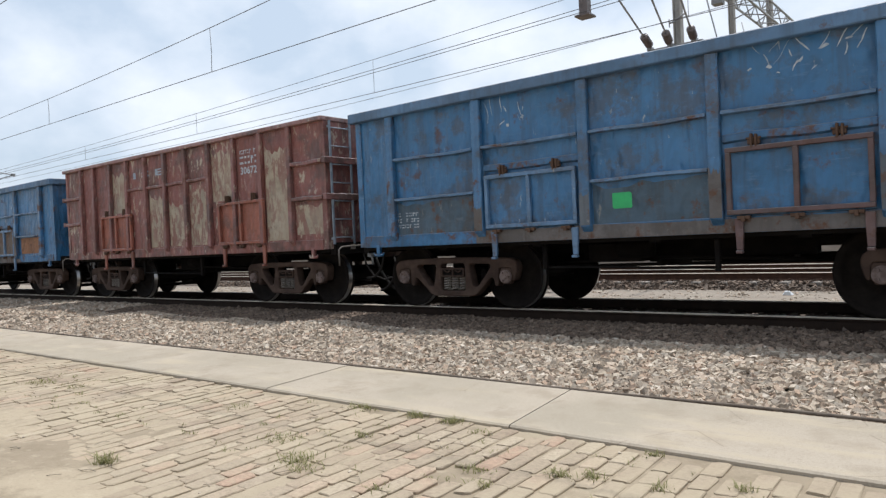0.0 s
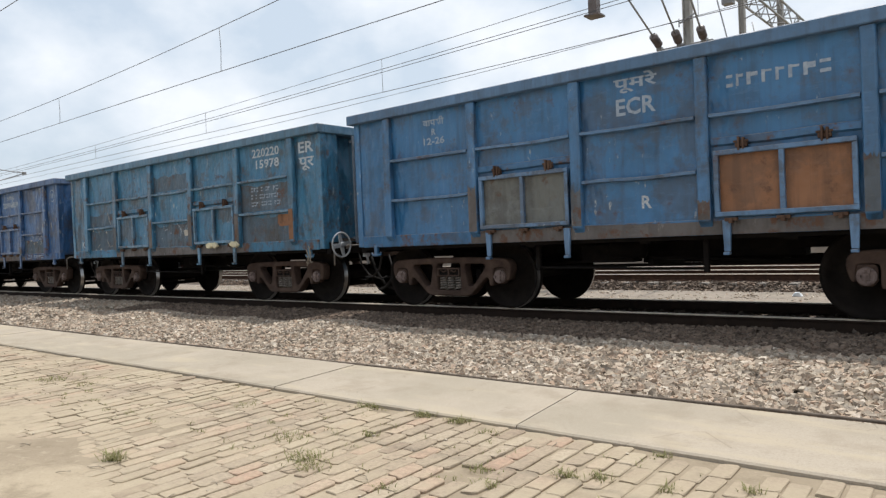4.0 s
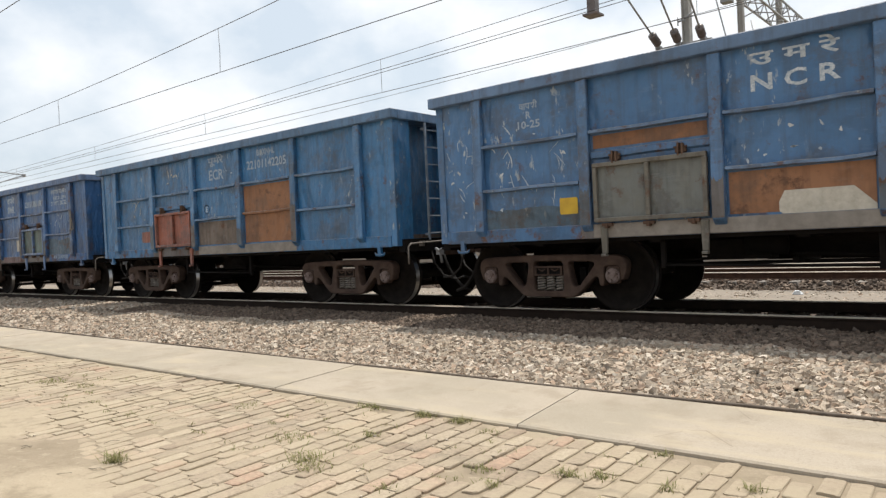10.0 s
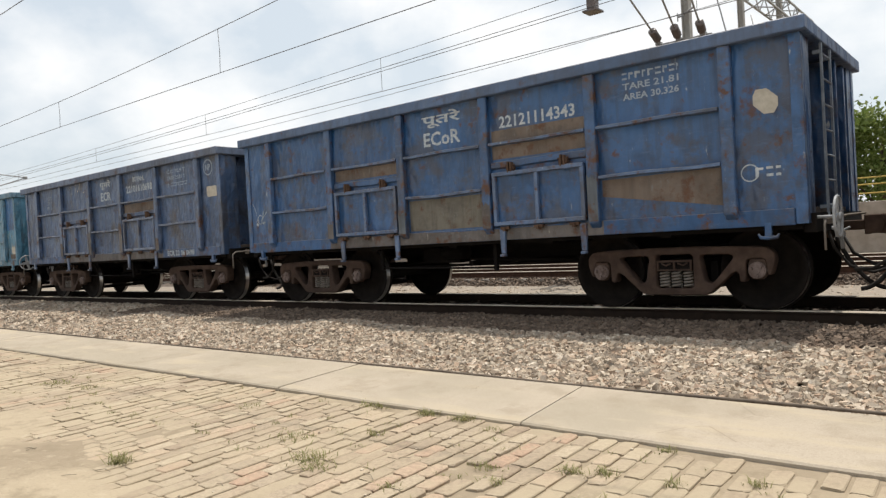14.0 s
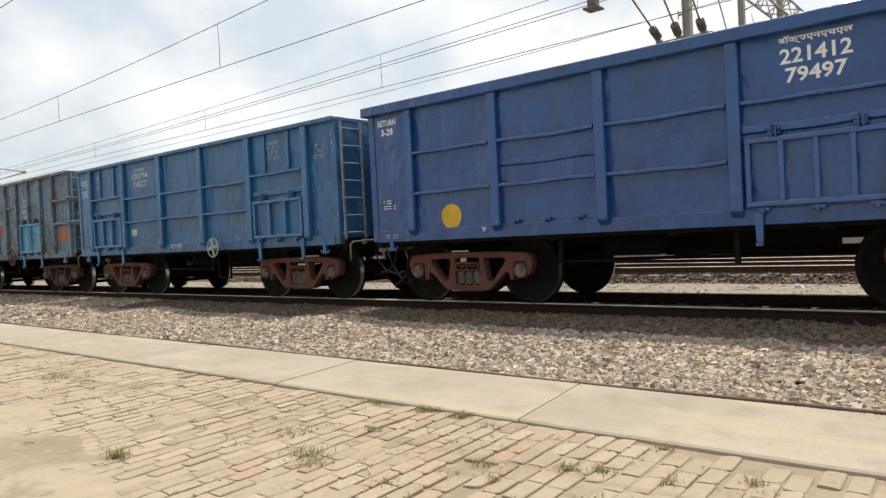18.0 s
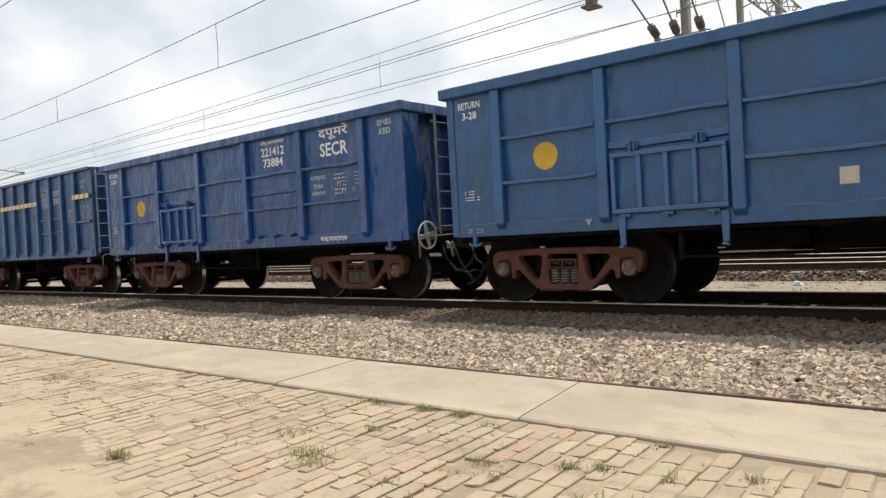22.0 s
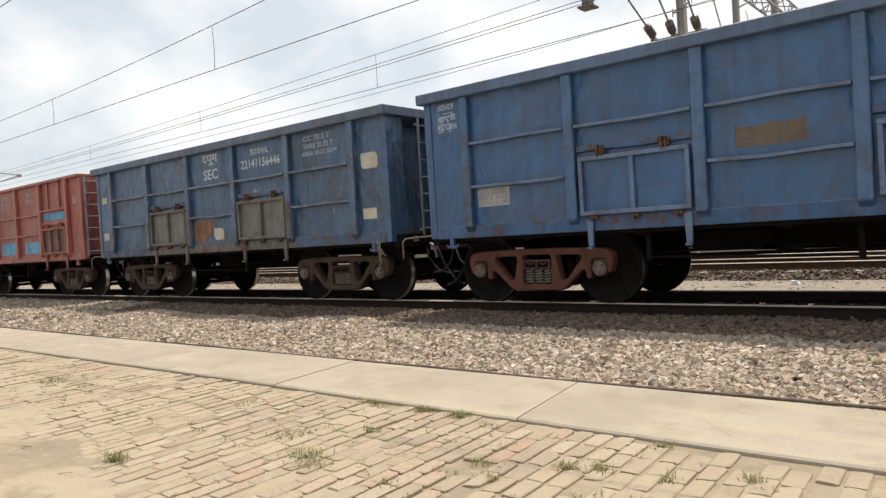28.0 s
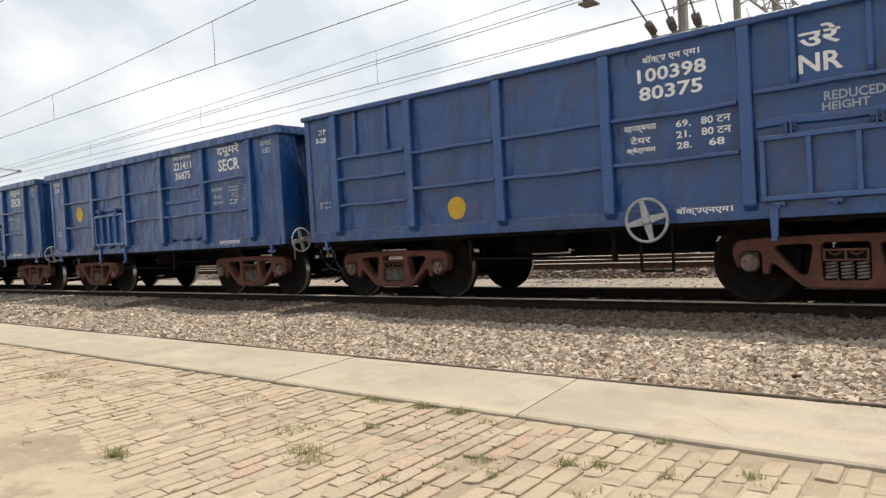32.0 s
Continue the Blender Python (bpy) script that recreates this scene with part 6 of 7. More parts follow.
mark(w, "दपू", -4.62, 2.86, 0.20, M_WHITE, 0.40)
mark(w, "SE", -4.62, 2.62, 0.18, M_WHITE, 0.32)
mark(w, "BOXNM1", bay(1) - 0.1, 2.98, 0.09, M_WHITE, 0.46)
mark(w, "100794", bay(1) - 0.1, 2.84, 0.15, M_WHITE, 0.72)
mark(w, "74527", bay(1) - 0.1, 2.65, 0.15, M_WHITE, 0.62)
mark(w, "BOXNM1", -0.30, 1.15, 0.10, M_WHITE, 0.46, WALL + 0.024)
bars(w, bay(0) - 0.5, 2.85, 0.14, 0.3, 3, M_WHITE, 61)
bars(w, 4.6, 2.7, 0.3, 0.26, 3, M_WORN, 62)
bars(w, bay(4) - 0.1, 2.85, 0.4, 0.35, 4, M_WORN, 63)
plate(w, -2.3, -2.05, 1.45, 1.6, M_CREAM, "sticker", WALL, "", 0.02)
bars(w, 1.4, 1.75, 0.3, 0.05, 1, M_WORN, 64)

new_hl("deep blue repainted steel open wagon with white stencils", X[17], "221412", "79497", "दपूमरे", "SECR", 3, DEEP, 0.34, spot=1.36)
w, p = s_wagon("petrol-blue steel open wagon with a cream and orange band", X[18], (0.004, 0.062, 0.186), 1.40)
mark(w, "दपू", 2.08, 2.82, 0.20, M_WHITE, 0.34)
mark(w, "SE", 2.08, 2.60, 0.17, M_WHITE, 0.30)
mark(w, "1207", 2.92, 2.78, 0.13, M_WHITE, 0.44)
mark(w, "0740", 2.92, 2.62, 0.13, M_WHITE, 0.48)
mark(w, "700", 2.92, 2.46, 0.13, M_WHITE, 0.36)
bars(w, 2.92, 2.95, 0.46, 0.12, 2, M_WHITE, 65)
bars(w, 2.08, 2.40, 0.34, 0.16, 2, M_WHITE, 66)
w2 = w
w, p = s_wagon("petrol-blue steel open wagon with banded side and fresh stencils", X[19], (0.004, 0.061, 0.182), -1.38)
mark(w, "1215", 2.10, 2.80, 0.13, M_WHITE, 0.42)
mark(w, "0732", 2.10, 2.64, 0.13, M_WHITE, 0.46)
mark(w, "977", 2.10, 2.48, 0.13, M_WHITE, 0.36)
bars(w, 2.10, 2.97, 0.46, 0.12, 2, M_WHITE, 67)
mark(w, "दपरे", 2.92, 2.82, 0.20, M_WHITE, 0.52)
mark(w, "SWR", 2.92, 2.58, 0.18, M_WHITE, 0.52)
for q in (w2, w):
    for k in range(3):
        bars(q, 3.68, 2.26 - k * 0.13, 0.34, 0.085, 1, M_WORN, 68 + k)
        bars(q, 4.42, 2.32 - k * 0.13, 0.26, 0.085, 1, M_WORN, 71 + k)
        bars(q, 4.76, 2.32 - k * 0.13, 0.14, 0.085, 1, M_WORN, 75 + k)
    mark(q, "BMBS", 4.5, 2.98, 0.085, M_WORN, 0.28)
    mark(q, "KBD", 4.5, 2.85, 0.085, M_WORN, 0.22)
    bars(q, -4.62, 2.92, 0.3, 0.1, 1, M_WHITE, 78)
    mark(q, "3-28", -4.62, 2.76, 0.1, M_WHITE, 0.28)
    bars(q, -4.58, 1.68, 0.3, 0.14, 2, M_WHITE, 79)
    disc(q, -3.70, 1.72, 0.19, M_YELLOW)
    bars(q, 1.4 if q is w else -1.0, 1.16, 0.5, 0.08, 1, M_WORN, 80)

new_hl("deep blue repainted steel open wagon with stencils and yellow disc", X[20], "221412", "73884", "दपूमरे", "SECR", 1, DEEP, 0.36)
w, p = new_hl("bright blue repainted steel open wagon with yellow disc", X[21], "221012", "93822", "पूमरे", "ECR", 1, (0.006, 0.076, 0.216), 0.38)
plate(w, 0.17, 0.35, 1.37, 1.55, M_CREAM, "sticker", WALL, "", 0.0)
new_hl("blue repainted steel open wagon with white stencils, clean", X[22], "221417", "34316", "दपूमरे", "SECR", 1, (0.006, 0.066, 0.208), 0.38)
w, p = new_hl("blue repainted steel open wagon with stencilled code and disc", X[23], "221017", "33380", "पूमरे", "ECR", 3, (0.006, 0.060, 0.196), 0.38)
disc(w, 0.62, 1.45, 0.06, M_ORANGE)
new_hl("rich blue repainted steel open wagon with white stencils", X[24], "221017", "37197", "पूमरे", "ECR", 3, (0.006, 0.060, 0.204), 0.36)

w, p = m1_wagon("brick-red painted open wagon with pale grey-blue patches", X[25], BRICKRED, {0: (P_MAROON, None), 4: (P_MAROON, P_RED)}, 0.15, 0.3, 0.0, 0.5, M_CAST, False)
bars(w, bay(2) - 0.1, 2.82, 0.55, 0.42, 3, M_WORN, 81)
bars(w, bay(3), 2.85, 0.5, 0.3, 2, M_WORN, 82)
plate(w, 2.65, 4.1, 2.14, 2.34, P_SKY, "patch_plate", WALL, "", 0.02)
plate(w, -0.6, 0.6, 1.25, 1.62, P_SKY, "patch_plate", WALL, "", 0.05)
plate(w, 1.2, 2.2, 1.25, 1.58, P_SKY, "patch_plate", WALL, "", 0.05)
plate(w, -4.1, -2.7, 2.1, 2.3, P_GREEN, "patch_plate", WALL, "", 0.05)
mark(w, "U", 4.62, 2.6, 0.2, M_WHITE)

w, p = hl_wagon("dark blue steel open wagon with grey doors and torn labels", X[26], (0.030, 0.080, 0.165), {1: (P_GREY, M_OLIVE), 3: (P_GREY, M_OLIVE)}, 0.2, 0.5, 0.15)
old_marks(w, "दपूम", "SEC", "22141156446", M_WHITE, 2.76, "BOXNHL")
mark(w, "CC 70.5 T", bay(4) - 0.05, 2.95, 0.095, M_WORN, 0.72)
mark(w, "TARE 20.72 T", bay(4) - 0.02, 2.81, 0.095, M_WORN, 0.80)
mark(w, "AREA 30.32 SQM", bay(4), 2.67, 0.095, M_WORN, 0.92)
plate(w, 4.42, 4.80, 2.26, 2.52, M_CREAM, "poster", WALL, "torn white paper label", 0.05)
plate(w, 4.40, 4.72, 1.42, 1.60, M_CREAM, "poster", WALL, "white paper label", 0.01)
plate(w, -4.8, -4.55, 2.35, 2.5, M_CREAM, "poster", WALL, "", 0.01)
plate(w, -4.8, -4.55, 1.45, 1.62, M_CREAM, "poster", WALL, "", 0.01)
g = Geo()
g.prism([(-0.74, 1.24), (-0.34, 1.24), (-0.10, 1.42), (-0.02, 1.68), (-0.74, 1.66)], -WALL - 0.005, -WALL)
part("patch_plate", g.mesh("patch_plate"), M_RUST, w, "orange primer patch")
plate(w, 0.0, 0.34, 1.26, 1.5, M_CREAM, "patch_plate", WALL, "", 0.06)

w, p = hl_wagon("mid-blue steel open wagon with two doors and white numbers", X[27], (0.020, 0.088, 0.215), {1: (None, None), 3: (None, None)}, 0.06, 0.4, 0.0, 0.4, M_CAST_RED, wheel=True, grime=0.3)
stain(w, -0.45, 0.30, 1.86, 2.12, M_BROWN, "rust-brown scar in the paint")
mark(w, "221223", bay(4) + 0.05, 2.88, 0.14, M_WHITE, 0.62)
mark(w, "24321", bay(4) + 0.1, 2.66, 0.14, M_WHITE, 0.52)
bars(w, bay(4), 3.0, 0.3, 0.05, 1, M_WHITE, 83)
mark(w, "ECO", 4.66, 2.85, 0.19, M_WHITE, 0.46)
mark(w, "पूत", 4.66, 2.62, 0.2, M_WHITE, 0.42)
for k in range(3):
    bars(w, bay(4) - 0.1, 2.22 - k * 0.13, 0.8, 0.085, 1, M_WHITE, 84 + k, WALL, 2)
bars(w, bay(4), 1.6, 0.8, 0.16, 3, M_WORN, 87)
bars(w, -4.62, 2.82, 0.3, 0.4, 4, M_WORN, 88)
plate(w, -4.10, -3.55, 1.45, 1.75, M_LIGHTSTEEL, "data_panel", WALL, "white stencilled data panel", 0.0)
bars(w, -3.83, 1.60, 0.5, 0.24, 4, M_SLEEPER, 89, WALL + 0.006)
mark(w, "05-29", -4.60, 3.0, 0.09, M_WHITE, 0.28)
mark(w, "वापसी", -4.60, 2.84, 0.11, M_WHITE, 0.34)
mark(w, "RETURN", -4.60, 2.70, 0.09, M_WHITE, 0.36)
plate(w, 2.35, 2.5, 1.5, 1.6, M_CREAM, "sticker", WALL)

w, p = m1_wagon("blue steel open wagon with a yellow stripe along its side", X[28], (0.007, 0.060, 0.182), {0: (None, None)}, 0.16, 0.3, 0.0, 0.42, None, 0.28, 1.22)
for i in range(5):
    part("yellow_stripe", shared("ystripe", lambda: Geo().box(-0.77, 0.77, -0.004, 0, -0.028, 0.028).mesh("yellow_stripe")), M_BAND, w, "", (bay(i), -WALL - 0.058, 2.41 if i in (0, 4) else 2.345))
mark(w, "120707", bay(3) - 0.1, 2.84, 0.15, M_WHITE, 0.70)
mark(w, "40980", bay(3) - 0.1, 2.65, 0.15, M_WHITE, 0.62)
mark(w, "BOXNM1", bay(3) - 0.1, 2.99, 0.09, M_WHITE, 0.46)
mark(w, "दपू", bay(4) - 0.15, 2.90, 0.19, M_WHITE, 0.36)
mark(w, "SE", bay(4) - 0.15, 2.66, 0.18, M_WHITE, 0.32)
disc(w, bay(0) + 0.05, 2.22, 0.17, M_YELLOW)
for k in range(3):
    bars(w, bay(3) - 0.3, 2.16 - k * 0.13, 0.36, 0.085, 1, M_WORN, 90 + k)
    bars(w, bay(3) + 0.35, 2.16 - k * 0.13, 0.4, 0.085, 1, M_WORN, 93 + k)
bars(w, -4.62, 2.92, 0.3, 0.1, 1, M_WHITE, 96)
mark(w, "2-28", -4.62, 2.78, 0.09, M_WHITE, 0.26)
bars(w, -4.58, 1.66, 0.3, 0.12, 2, M_WORN, 97)

w, p = new_hl("rich blue repainted open wagon stencilled reduced height", X[29], "221412", "24367", "दपूमरे", "SECR", 3, (0.006, 0.062, 0.206), 0.36)
mark(w, "REDUCED", bay(3) - 0.05, 2.29, 0.09, M_WORN, 0.52)
mark(w, "HEIGHT", bay(3) - 0.1, 2.19, 0.08, M_WORN, 0.42)
plate(w, 0.5, 0.66, 1.42, 1.56, M_CREAM, "sticker", WALL)
new_hl("deep blue repainted steel open wagon with yellow disc", X[30], "221411", "36875", "दपूमरे", "SECR", 1, DEEP, 0.36)

w, p = m1_wagon("royal blue open wagon with a large side hand wheel", X[31], (0.006, 0.056, 0.204), {4: (None, None)}, 0.04, 0.25, 0.0, 0.4)
mark(w, "बॉक्स एन एम1", bay(3), 3.02, 0.12, M_FRESH, 0.70)
mark(w, "100398", bay(3), 2.84, 0.17, M_FRESH, 0.84)
mark(w, "80375", bay(3) - 0.02, 2.62, 0.17, M_FRESH, 0.78)
mark(w, "उरे", bay(4) - 0.1, 2.92, 0.22, M_FRESH, 0.40)
mark(w, "NR", bay(4) - 0.1, 2.64, 0.20, M_FRESH, 0.42)
mark(w, "REDUCED", bay(4) + 0.2, 2.27, 0.10, M_WORN, 0.56)
mark(w, "HEIGHT", bay(4) + 0.12, 2.16, 0.09, M_WORN, 0.44)
disc(w, bay(1) + 0.0, 1.42, 0.17, M_YELLOW)
for k in range(3):
    mark(w, ("वहनक्षमता", "टेयर", "क्षेत्रफल")[k], bay(3) - 0.42, 2.20 - k * 0.13, 0.095, M_FRESH, (0.42, 0.26, 0.38)[k])
    mark(w, ("69.", "21.", "28.")[k], bay(3) + 0.12, 2.20 - k * 0.13, 0.085, M_FRESH, 0.18)
    mark(w, ("80 टन", "80 टन", "68")[k], bay(3) + 0.50, 2.20 - k * 0.13, 0.09, M_FRESH, (0.34, 0.34, 0.18)[k])
mark(w, "बॉक्सएनएम1", 2.0, 1.15, 0.11, M_FRESH, 0.66, WALL + 0.024)
bars(w, -4.62, 2.94, 0.28, 0.09, 1, M_FRESH, 109)
mark(w, "3-28", -4.62, 2.80, 0.09, M_FRESH, 0.26)
bars(w, -4.60, 1.66, 0.26, 0.12, 1, M_WORN, 110)


def rope(wagon, x, z, w, h, n, seed, mat=M_ROPE):
    """Loose ends of frayed rope hanging from a fitting."""
    r = random.Random(seed)
    for _ in range(n):
        a, b = x + r.uniform(-w, w) * 0.3, x + r.uniform(-w, w)
        zz = z + r.uniform(-0.05, 0.05)
        drop = h * r.uniform(0.5, 1.0)
        pts = [(a + (b - a) * u + 0.02 * math.sin(9 * u + seed), -WALL - 0.09 - 0.02 * r.random(), zz - drop * math.sin(u * 1.9)) for u in (0, 0.2, 0.4, 0.6, 0.8, 1.0)]
        part("rope_end", Geo().tube(pts, 0.008, 5).mesh("rope_end"), mat, wagon, "frayed dusty rope end")


for k, x, z, wd, h, n in ((8, bay(1), 1.90, 0.6, 0.5, 7), (8, STAN[5], 2.35, 0.35, 0.6, 6), (8, -4.9, 1.02, 0.25, 0.45, 6), (8, STAN[1] + 0.1, 1.9, 0.15, 0.5, 4), (4, 4.7, 1.05, 0.2, 0.35, 4), (7, -4.9, 1.0, 0.2, 0.35, 4), (26, 4.8, 1.02, 0.2, 0.4, 4), (27, 4.9, 1.0, 0.12, 0.4, 3)):
    rope(WAGONS[k][0], x, z, wd, h, n, 300 + k + int(10 * x))


# ---- overhead line ----
def wire(name, pts, r, label):
    g = Geo()
    g.tube(pts, r, 5)
    return solid(name, g.mesh(name), M_WIRE, label, "wire", "", "overhead wires")


def line(f, y, x0=-160.0, x1=40.0, n=70):
    return [(x0 + (x1 - x0) * i / n, y, f(x0 + (x1 - x0) * i / n)) for i in range(n + 1)]


def cat_near(x):
    u = (x + 29.4 + 27.0) % 54.0 - 27.0
    return 6.117 + 0.00135 * u * u


def cat_far(x):
    u = (x + 62.0 + 31.0) % 110.0 - 31.0
    return 7.20 + 0.00030 * u * u if u > 0 else 7.2


wire("contact_wire", line(lambda x: 5.36, TRACK_Y), 0.009, "dark grooved contact wire above the track")
wire("catenary_wire", line(cat_near, TRACK_Y, -160, 40, 200), 0.009, "sagging dark catenary wire above the track")
wire("feeder_wire", line(lambda x: 5.95, 5.4), 0.008, "thin dark feeder wire over the platform side")
wire("contact_wire", line(lambda x: 6.57 + 0.0003 * max(0.0, x + 24) ** 2, 18.78), 0.011, "dark contact wire above the far track")
wire("catenary_wire", line(cat_far, 18.78), 0.010, "dark catenary wire above the far track")
wire("feeder_wire", line(lambda x: 7.06 + 0.000293 * max(0.0, x + 55) ** 2, 18.90), 0.011, "dark feeder wire, one of a pair")
wire("feeder_wire", line(lambda x: 6.86 + 0.000293 * max(0.0, x + 55) ** 2, 18.66), 0.011, "dark feeder wire, one of a pair")
wire("return_wire", line(lambda x: 6.15 + 0.0007 * max(0.0, x + 30) ** 2, 18.30), 0.008, "thin slack return wire")
for x in (-5.7, -14.75, -23.75, -32.7, -41.7, -50.7):
    wire("dropper", [(x, TRACK_Y, 5.36), (x + 0.03, TRACK_Y, (5.36 + cat_near(x)) / 2), (x, TRACK_Y, cat_near(x))], 0.007, "thin dropper between catenary and contact wire")
for x in (-6.4, -17.9, -29.4, -40.6, -52.0, -63.5):
    wire("dropper", [(x, 18.78, 6.57 + 0.0003 * max(0.0, x + 24) ** 2), (x, 18.78, cat_far(x))], 0.008, "thin dropper between catenary and contact wire")


for x, y, h in ((-58.0, 13.2, 8.2), (50.0, 13.2, 8.2)):
    m = thing("overhead_mast", "grey steel mast with a bracket over the near track", "mast", "overhead masts", (x, y, -0.4))
    part("column", Geo().box(-0.12, 0.12, -0.12, 0.12, 0, h).mesh("column", 0.006), M_MAST, m)
    part("cantilever_tube", Geo().tube([(0, 0, 7.45), (0, TRACK_Y - y - 0.2, 7.35)], 0.03, 6).tube([(0, 0, 5.9), (0, TRACK_Y - y - 0.2, 5.76)], 0.03, 6).mesh("cantilever_tube"), M_GALV, m)
m = thing("overhead_mast", "grey steel mast with a sloping bracket over the second track", "mast", "overhead masts", (-49.3, 14.3, -0.4))
part("column", Geo().box(-0.12, 0.12, -0.12, 0.12, 0, 8.6).mesh("column", 0.006), M_MAST, m)
part("cantilever_tube", Geo().tube([(0, 0, 7.35), (0, 3.95, 6.92)], 0.035, 6).mesh("cantilever_tube"), M_GALV, m)
part("cantilever_tube", Geo().tube([(0, 0, 5.5), (0, 3.90, 6.90)], 0.035, 6).mesh("cantilever_tube"), M_GALV, m)
part("clamp", Geo().box(-0.07, 0.07, 3.80, 4.02, 6.82, 7.0).mesh("clamp", 0.01), M_GALV, m)
for x in (-64.0, 45.0):
    m = thing("line_pole", "plain grey line pole carrying the feeder wire", "pole", "line poles", (x, 5.1, -0.6))
    part("column", Geo().box(-0.09, 0.09, -0.09, 0.09, 0, 6.9).mesh("column", 0.006), M_MAST, m)
    part("arm", Geo().box(-0.04, 0.04, 0.09, 0.36, 6.48, 6.56).mesh("arm"), M_GALV, m)


def insulator_mesh(l=0.42, r=0.10):
    g = Geo()
    prof = [(0.03, -l / 2)]
    n = 6
    for i in range(n):
        y = -l / 2 + l * (i + 0.5) / n
        prof += [(r * 0.55, y - l / n * 0.45), (r, y - l / n * 0.05), (r, y + l / n * 0.1), (r * 0.55, y + l / n * 0.3)]
    prof.append((0.03, l / 2))
    g.lathe(prof, 14)
    return g.mesh("insulator")


INSULATOR = insulator_mesh(0.5, 0.125)


def along(p, q, u):
    """A pose at u of the way from p to q whose y axis lies along it."""
    a, b = Vector(p), Vector(q)
    return Matrix.Translation(a.lerp(b, u)) @ (b - a).to_track_quat("Y", "Z").to_matrix().to_4x4()


def box_mast(x, y, h, w, label):
    m = thing("overhead_mast", label, "mast", "overhead masts", (x, y, -0.4))
    g = Geo()
    for s in (-1, 1):
        a, b = sorted((s * w / 2, s * (w / 2 - 0.03)))
        g.box(a, b, -w / 2, w / 2, 0.1, h)
    g.box(-w / 2 + 0.03, w / 2 - 0.03, -0.02, 0.02, 0.1, h)
    part("column", g.mesh("column", 0.006), M_MAST, m)
    g = Geo()
    g.box(-w, w, -w, w, 0, 0.3)
    part("footing", g.mesh("footing", 0.02), M_SLEEPER, m)
    return m


mast = box_mast(-7.63, 21.45, 12.5, 0.24, "grey steel mast carrying three cantilever arms")
g = Geo()
g.box(-0.85, 0.82, -0.34, -0.22, 6.93, 7.03)
g.box(-0.85, -0.70, -0.42, -0.20, 6.98, 7.10)
g.box(-0.22, -0.08, -0.42, -0.20, 6.98, 7.10)
g.box(0.50, 0.66, -0.42, -0.20, 6.98, 7.10)
part("cross_arm", g.mesh("cross_arm", 0.008), M_GALV, mast)
for dx, ex, ez in ((-0.72, -0.72, 8.60), (-0.14, 0.42, 8.35), (0.58, 1.25, 8.10)):
    a, b = (dx, -0.36, 7.06), (ex, -4.0, ez)
    g = Geo()
    g.tube([a, b], 0.028, 8)
    part("cantilever_tube", g.mesh("cantilever_tube"), M_GALV, mast)
    part("insulator", INSULATOR, M_INSUL, mast, "ribbed brown porcelain insulator", along(a, b, 0.10))
g = Geo()
g.tube([(0.0, -0.2, 7.75), (-0.18, -0.25, 7.72)], 0.03, 6)
g.tube([(0.0, -0.2, 7.78), (0.30, -0.28, 7.90)], 0.03, 6)
g.tube([(-0.18, -0.25, 7.6), (-0.18, -0.25, 7.85)], 0.02, 6)
part("clamp", g.mesh("clamp"), M_GALV, mast)

mast = box_mast(-8.2, 29.0, 13.0, 0.22, "slender grey steel mast with a guy rod")
g = Geo()
g.tube([(0.0, 0.0, 6.2), (-1.0, -0.4, 11.4)], 0.03, 6)
part("guy_rod", g.mesh("guy_rod"), M_GALV, mast)
g = Geo()
for z in (7.6, 8.7, 9.6):
    g.tube([(0.1, 0, z), (0.55, -0.3, z + 0.03)], 0.025, 6)
part("bracket", g.mesh("bracket"), M_GALV, mast)
mast = box_mast(-8.7, 37.0, 13.5, 0.26, "grey steel mast behind the far track")
g = Geo()
for z in (6.6, 8.2, 9.9):
    g.tube([(-0.5, 0, z + 0.2), (0.55, -0.2, z)], 0.025, 6)
g.tube([(-1.3, 0, 11.6), (-0.8, 0, 8.7)], 0.03, 6)
part("bracket", g.mesh("bracket"), M_GALV, mast)


def lattice(g, p0, p1, w, d, n, r):
    """Four chords and zigzag braces from p0 to p1."""
    a, b = Vector(p0), Vector(p1)
    ax = (b - a).normalized()
    u = ax.cross(Vector((0, 0, 1)))
    u = u.normalized() if u.length > 0.1 else Vector((1, 0, 0))
    v = ax.cross(u).normalized()
    cs = [u * sx * w / 2 + v * sz * d / 2 for sx, sz in ((-1, -1), (1, -1), (1, 1), (-1, 1))]
    for c in cs:
        g.tube([a + c, b + c], r, 4)
    for k in range(n):
        for i in range(4):
            c, e = cs[i], cs[(i + 1) % 4]
            if k % 2:
                c, e = e, c
            g.tube([a.lerp(b, k / n) + c, a.lerp(b, (k + 1) / n) + e], r * 0.6, 3)


portal = thing("overhead_portal", "grey lattice steel portal spanning the far tracks", "portal", "", (0, 0, 0))
g = Geo()
lattice(g, (-8.45, 17.6, 10.85), (-8.45, 41.2, 10.85), 0.70, 0.80, 26, 0.05)
part("boom", g.mesh("boom"), M_GALV, portal)
g = Geo()
lattice(g, (-8.75, 40.4, -0.5), (-8.75, 40.4, 10.1), 0.95, 0.8, 14, 0.06)
part("tower", g.mesh("tower"), M_GALV, portal, "latticed upright, tan painted below")
g = Geo()
g.box(-9.50, -9.24, 18.66, 18.92, 7.40, 10.45)
g.box(-9.60, -9.14, 18.56, 19.02, 7.34, 7.40)
g.box(-9.6, -8.4, 18.7, 18.9, 10.36, 10.46)
part("drop_arm", g.mesh("drop_arm", 0.006), M_INSUL, portal, "maroon-grey hanging drop arm with an end plate")
g = Geo()
g.box(-8.9, -8.5, 28.8, 29.2, 9.9, 10.14)
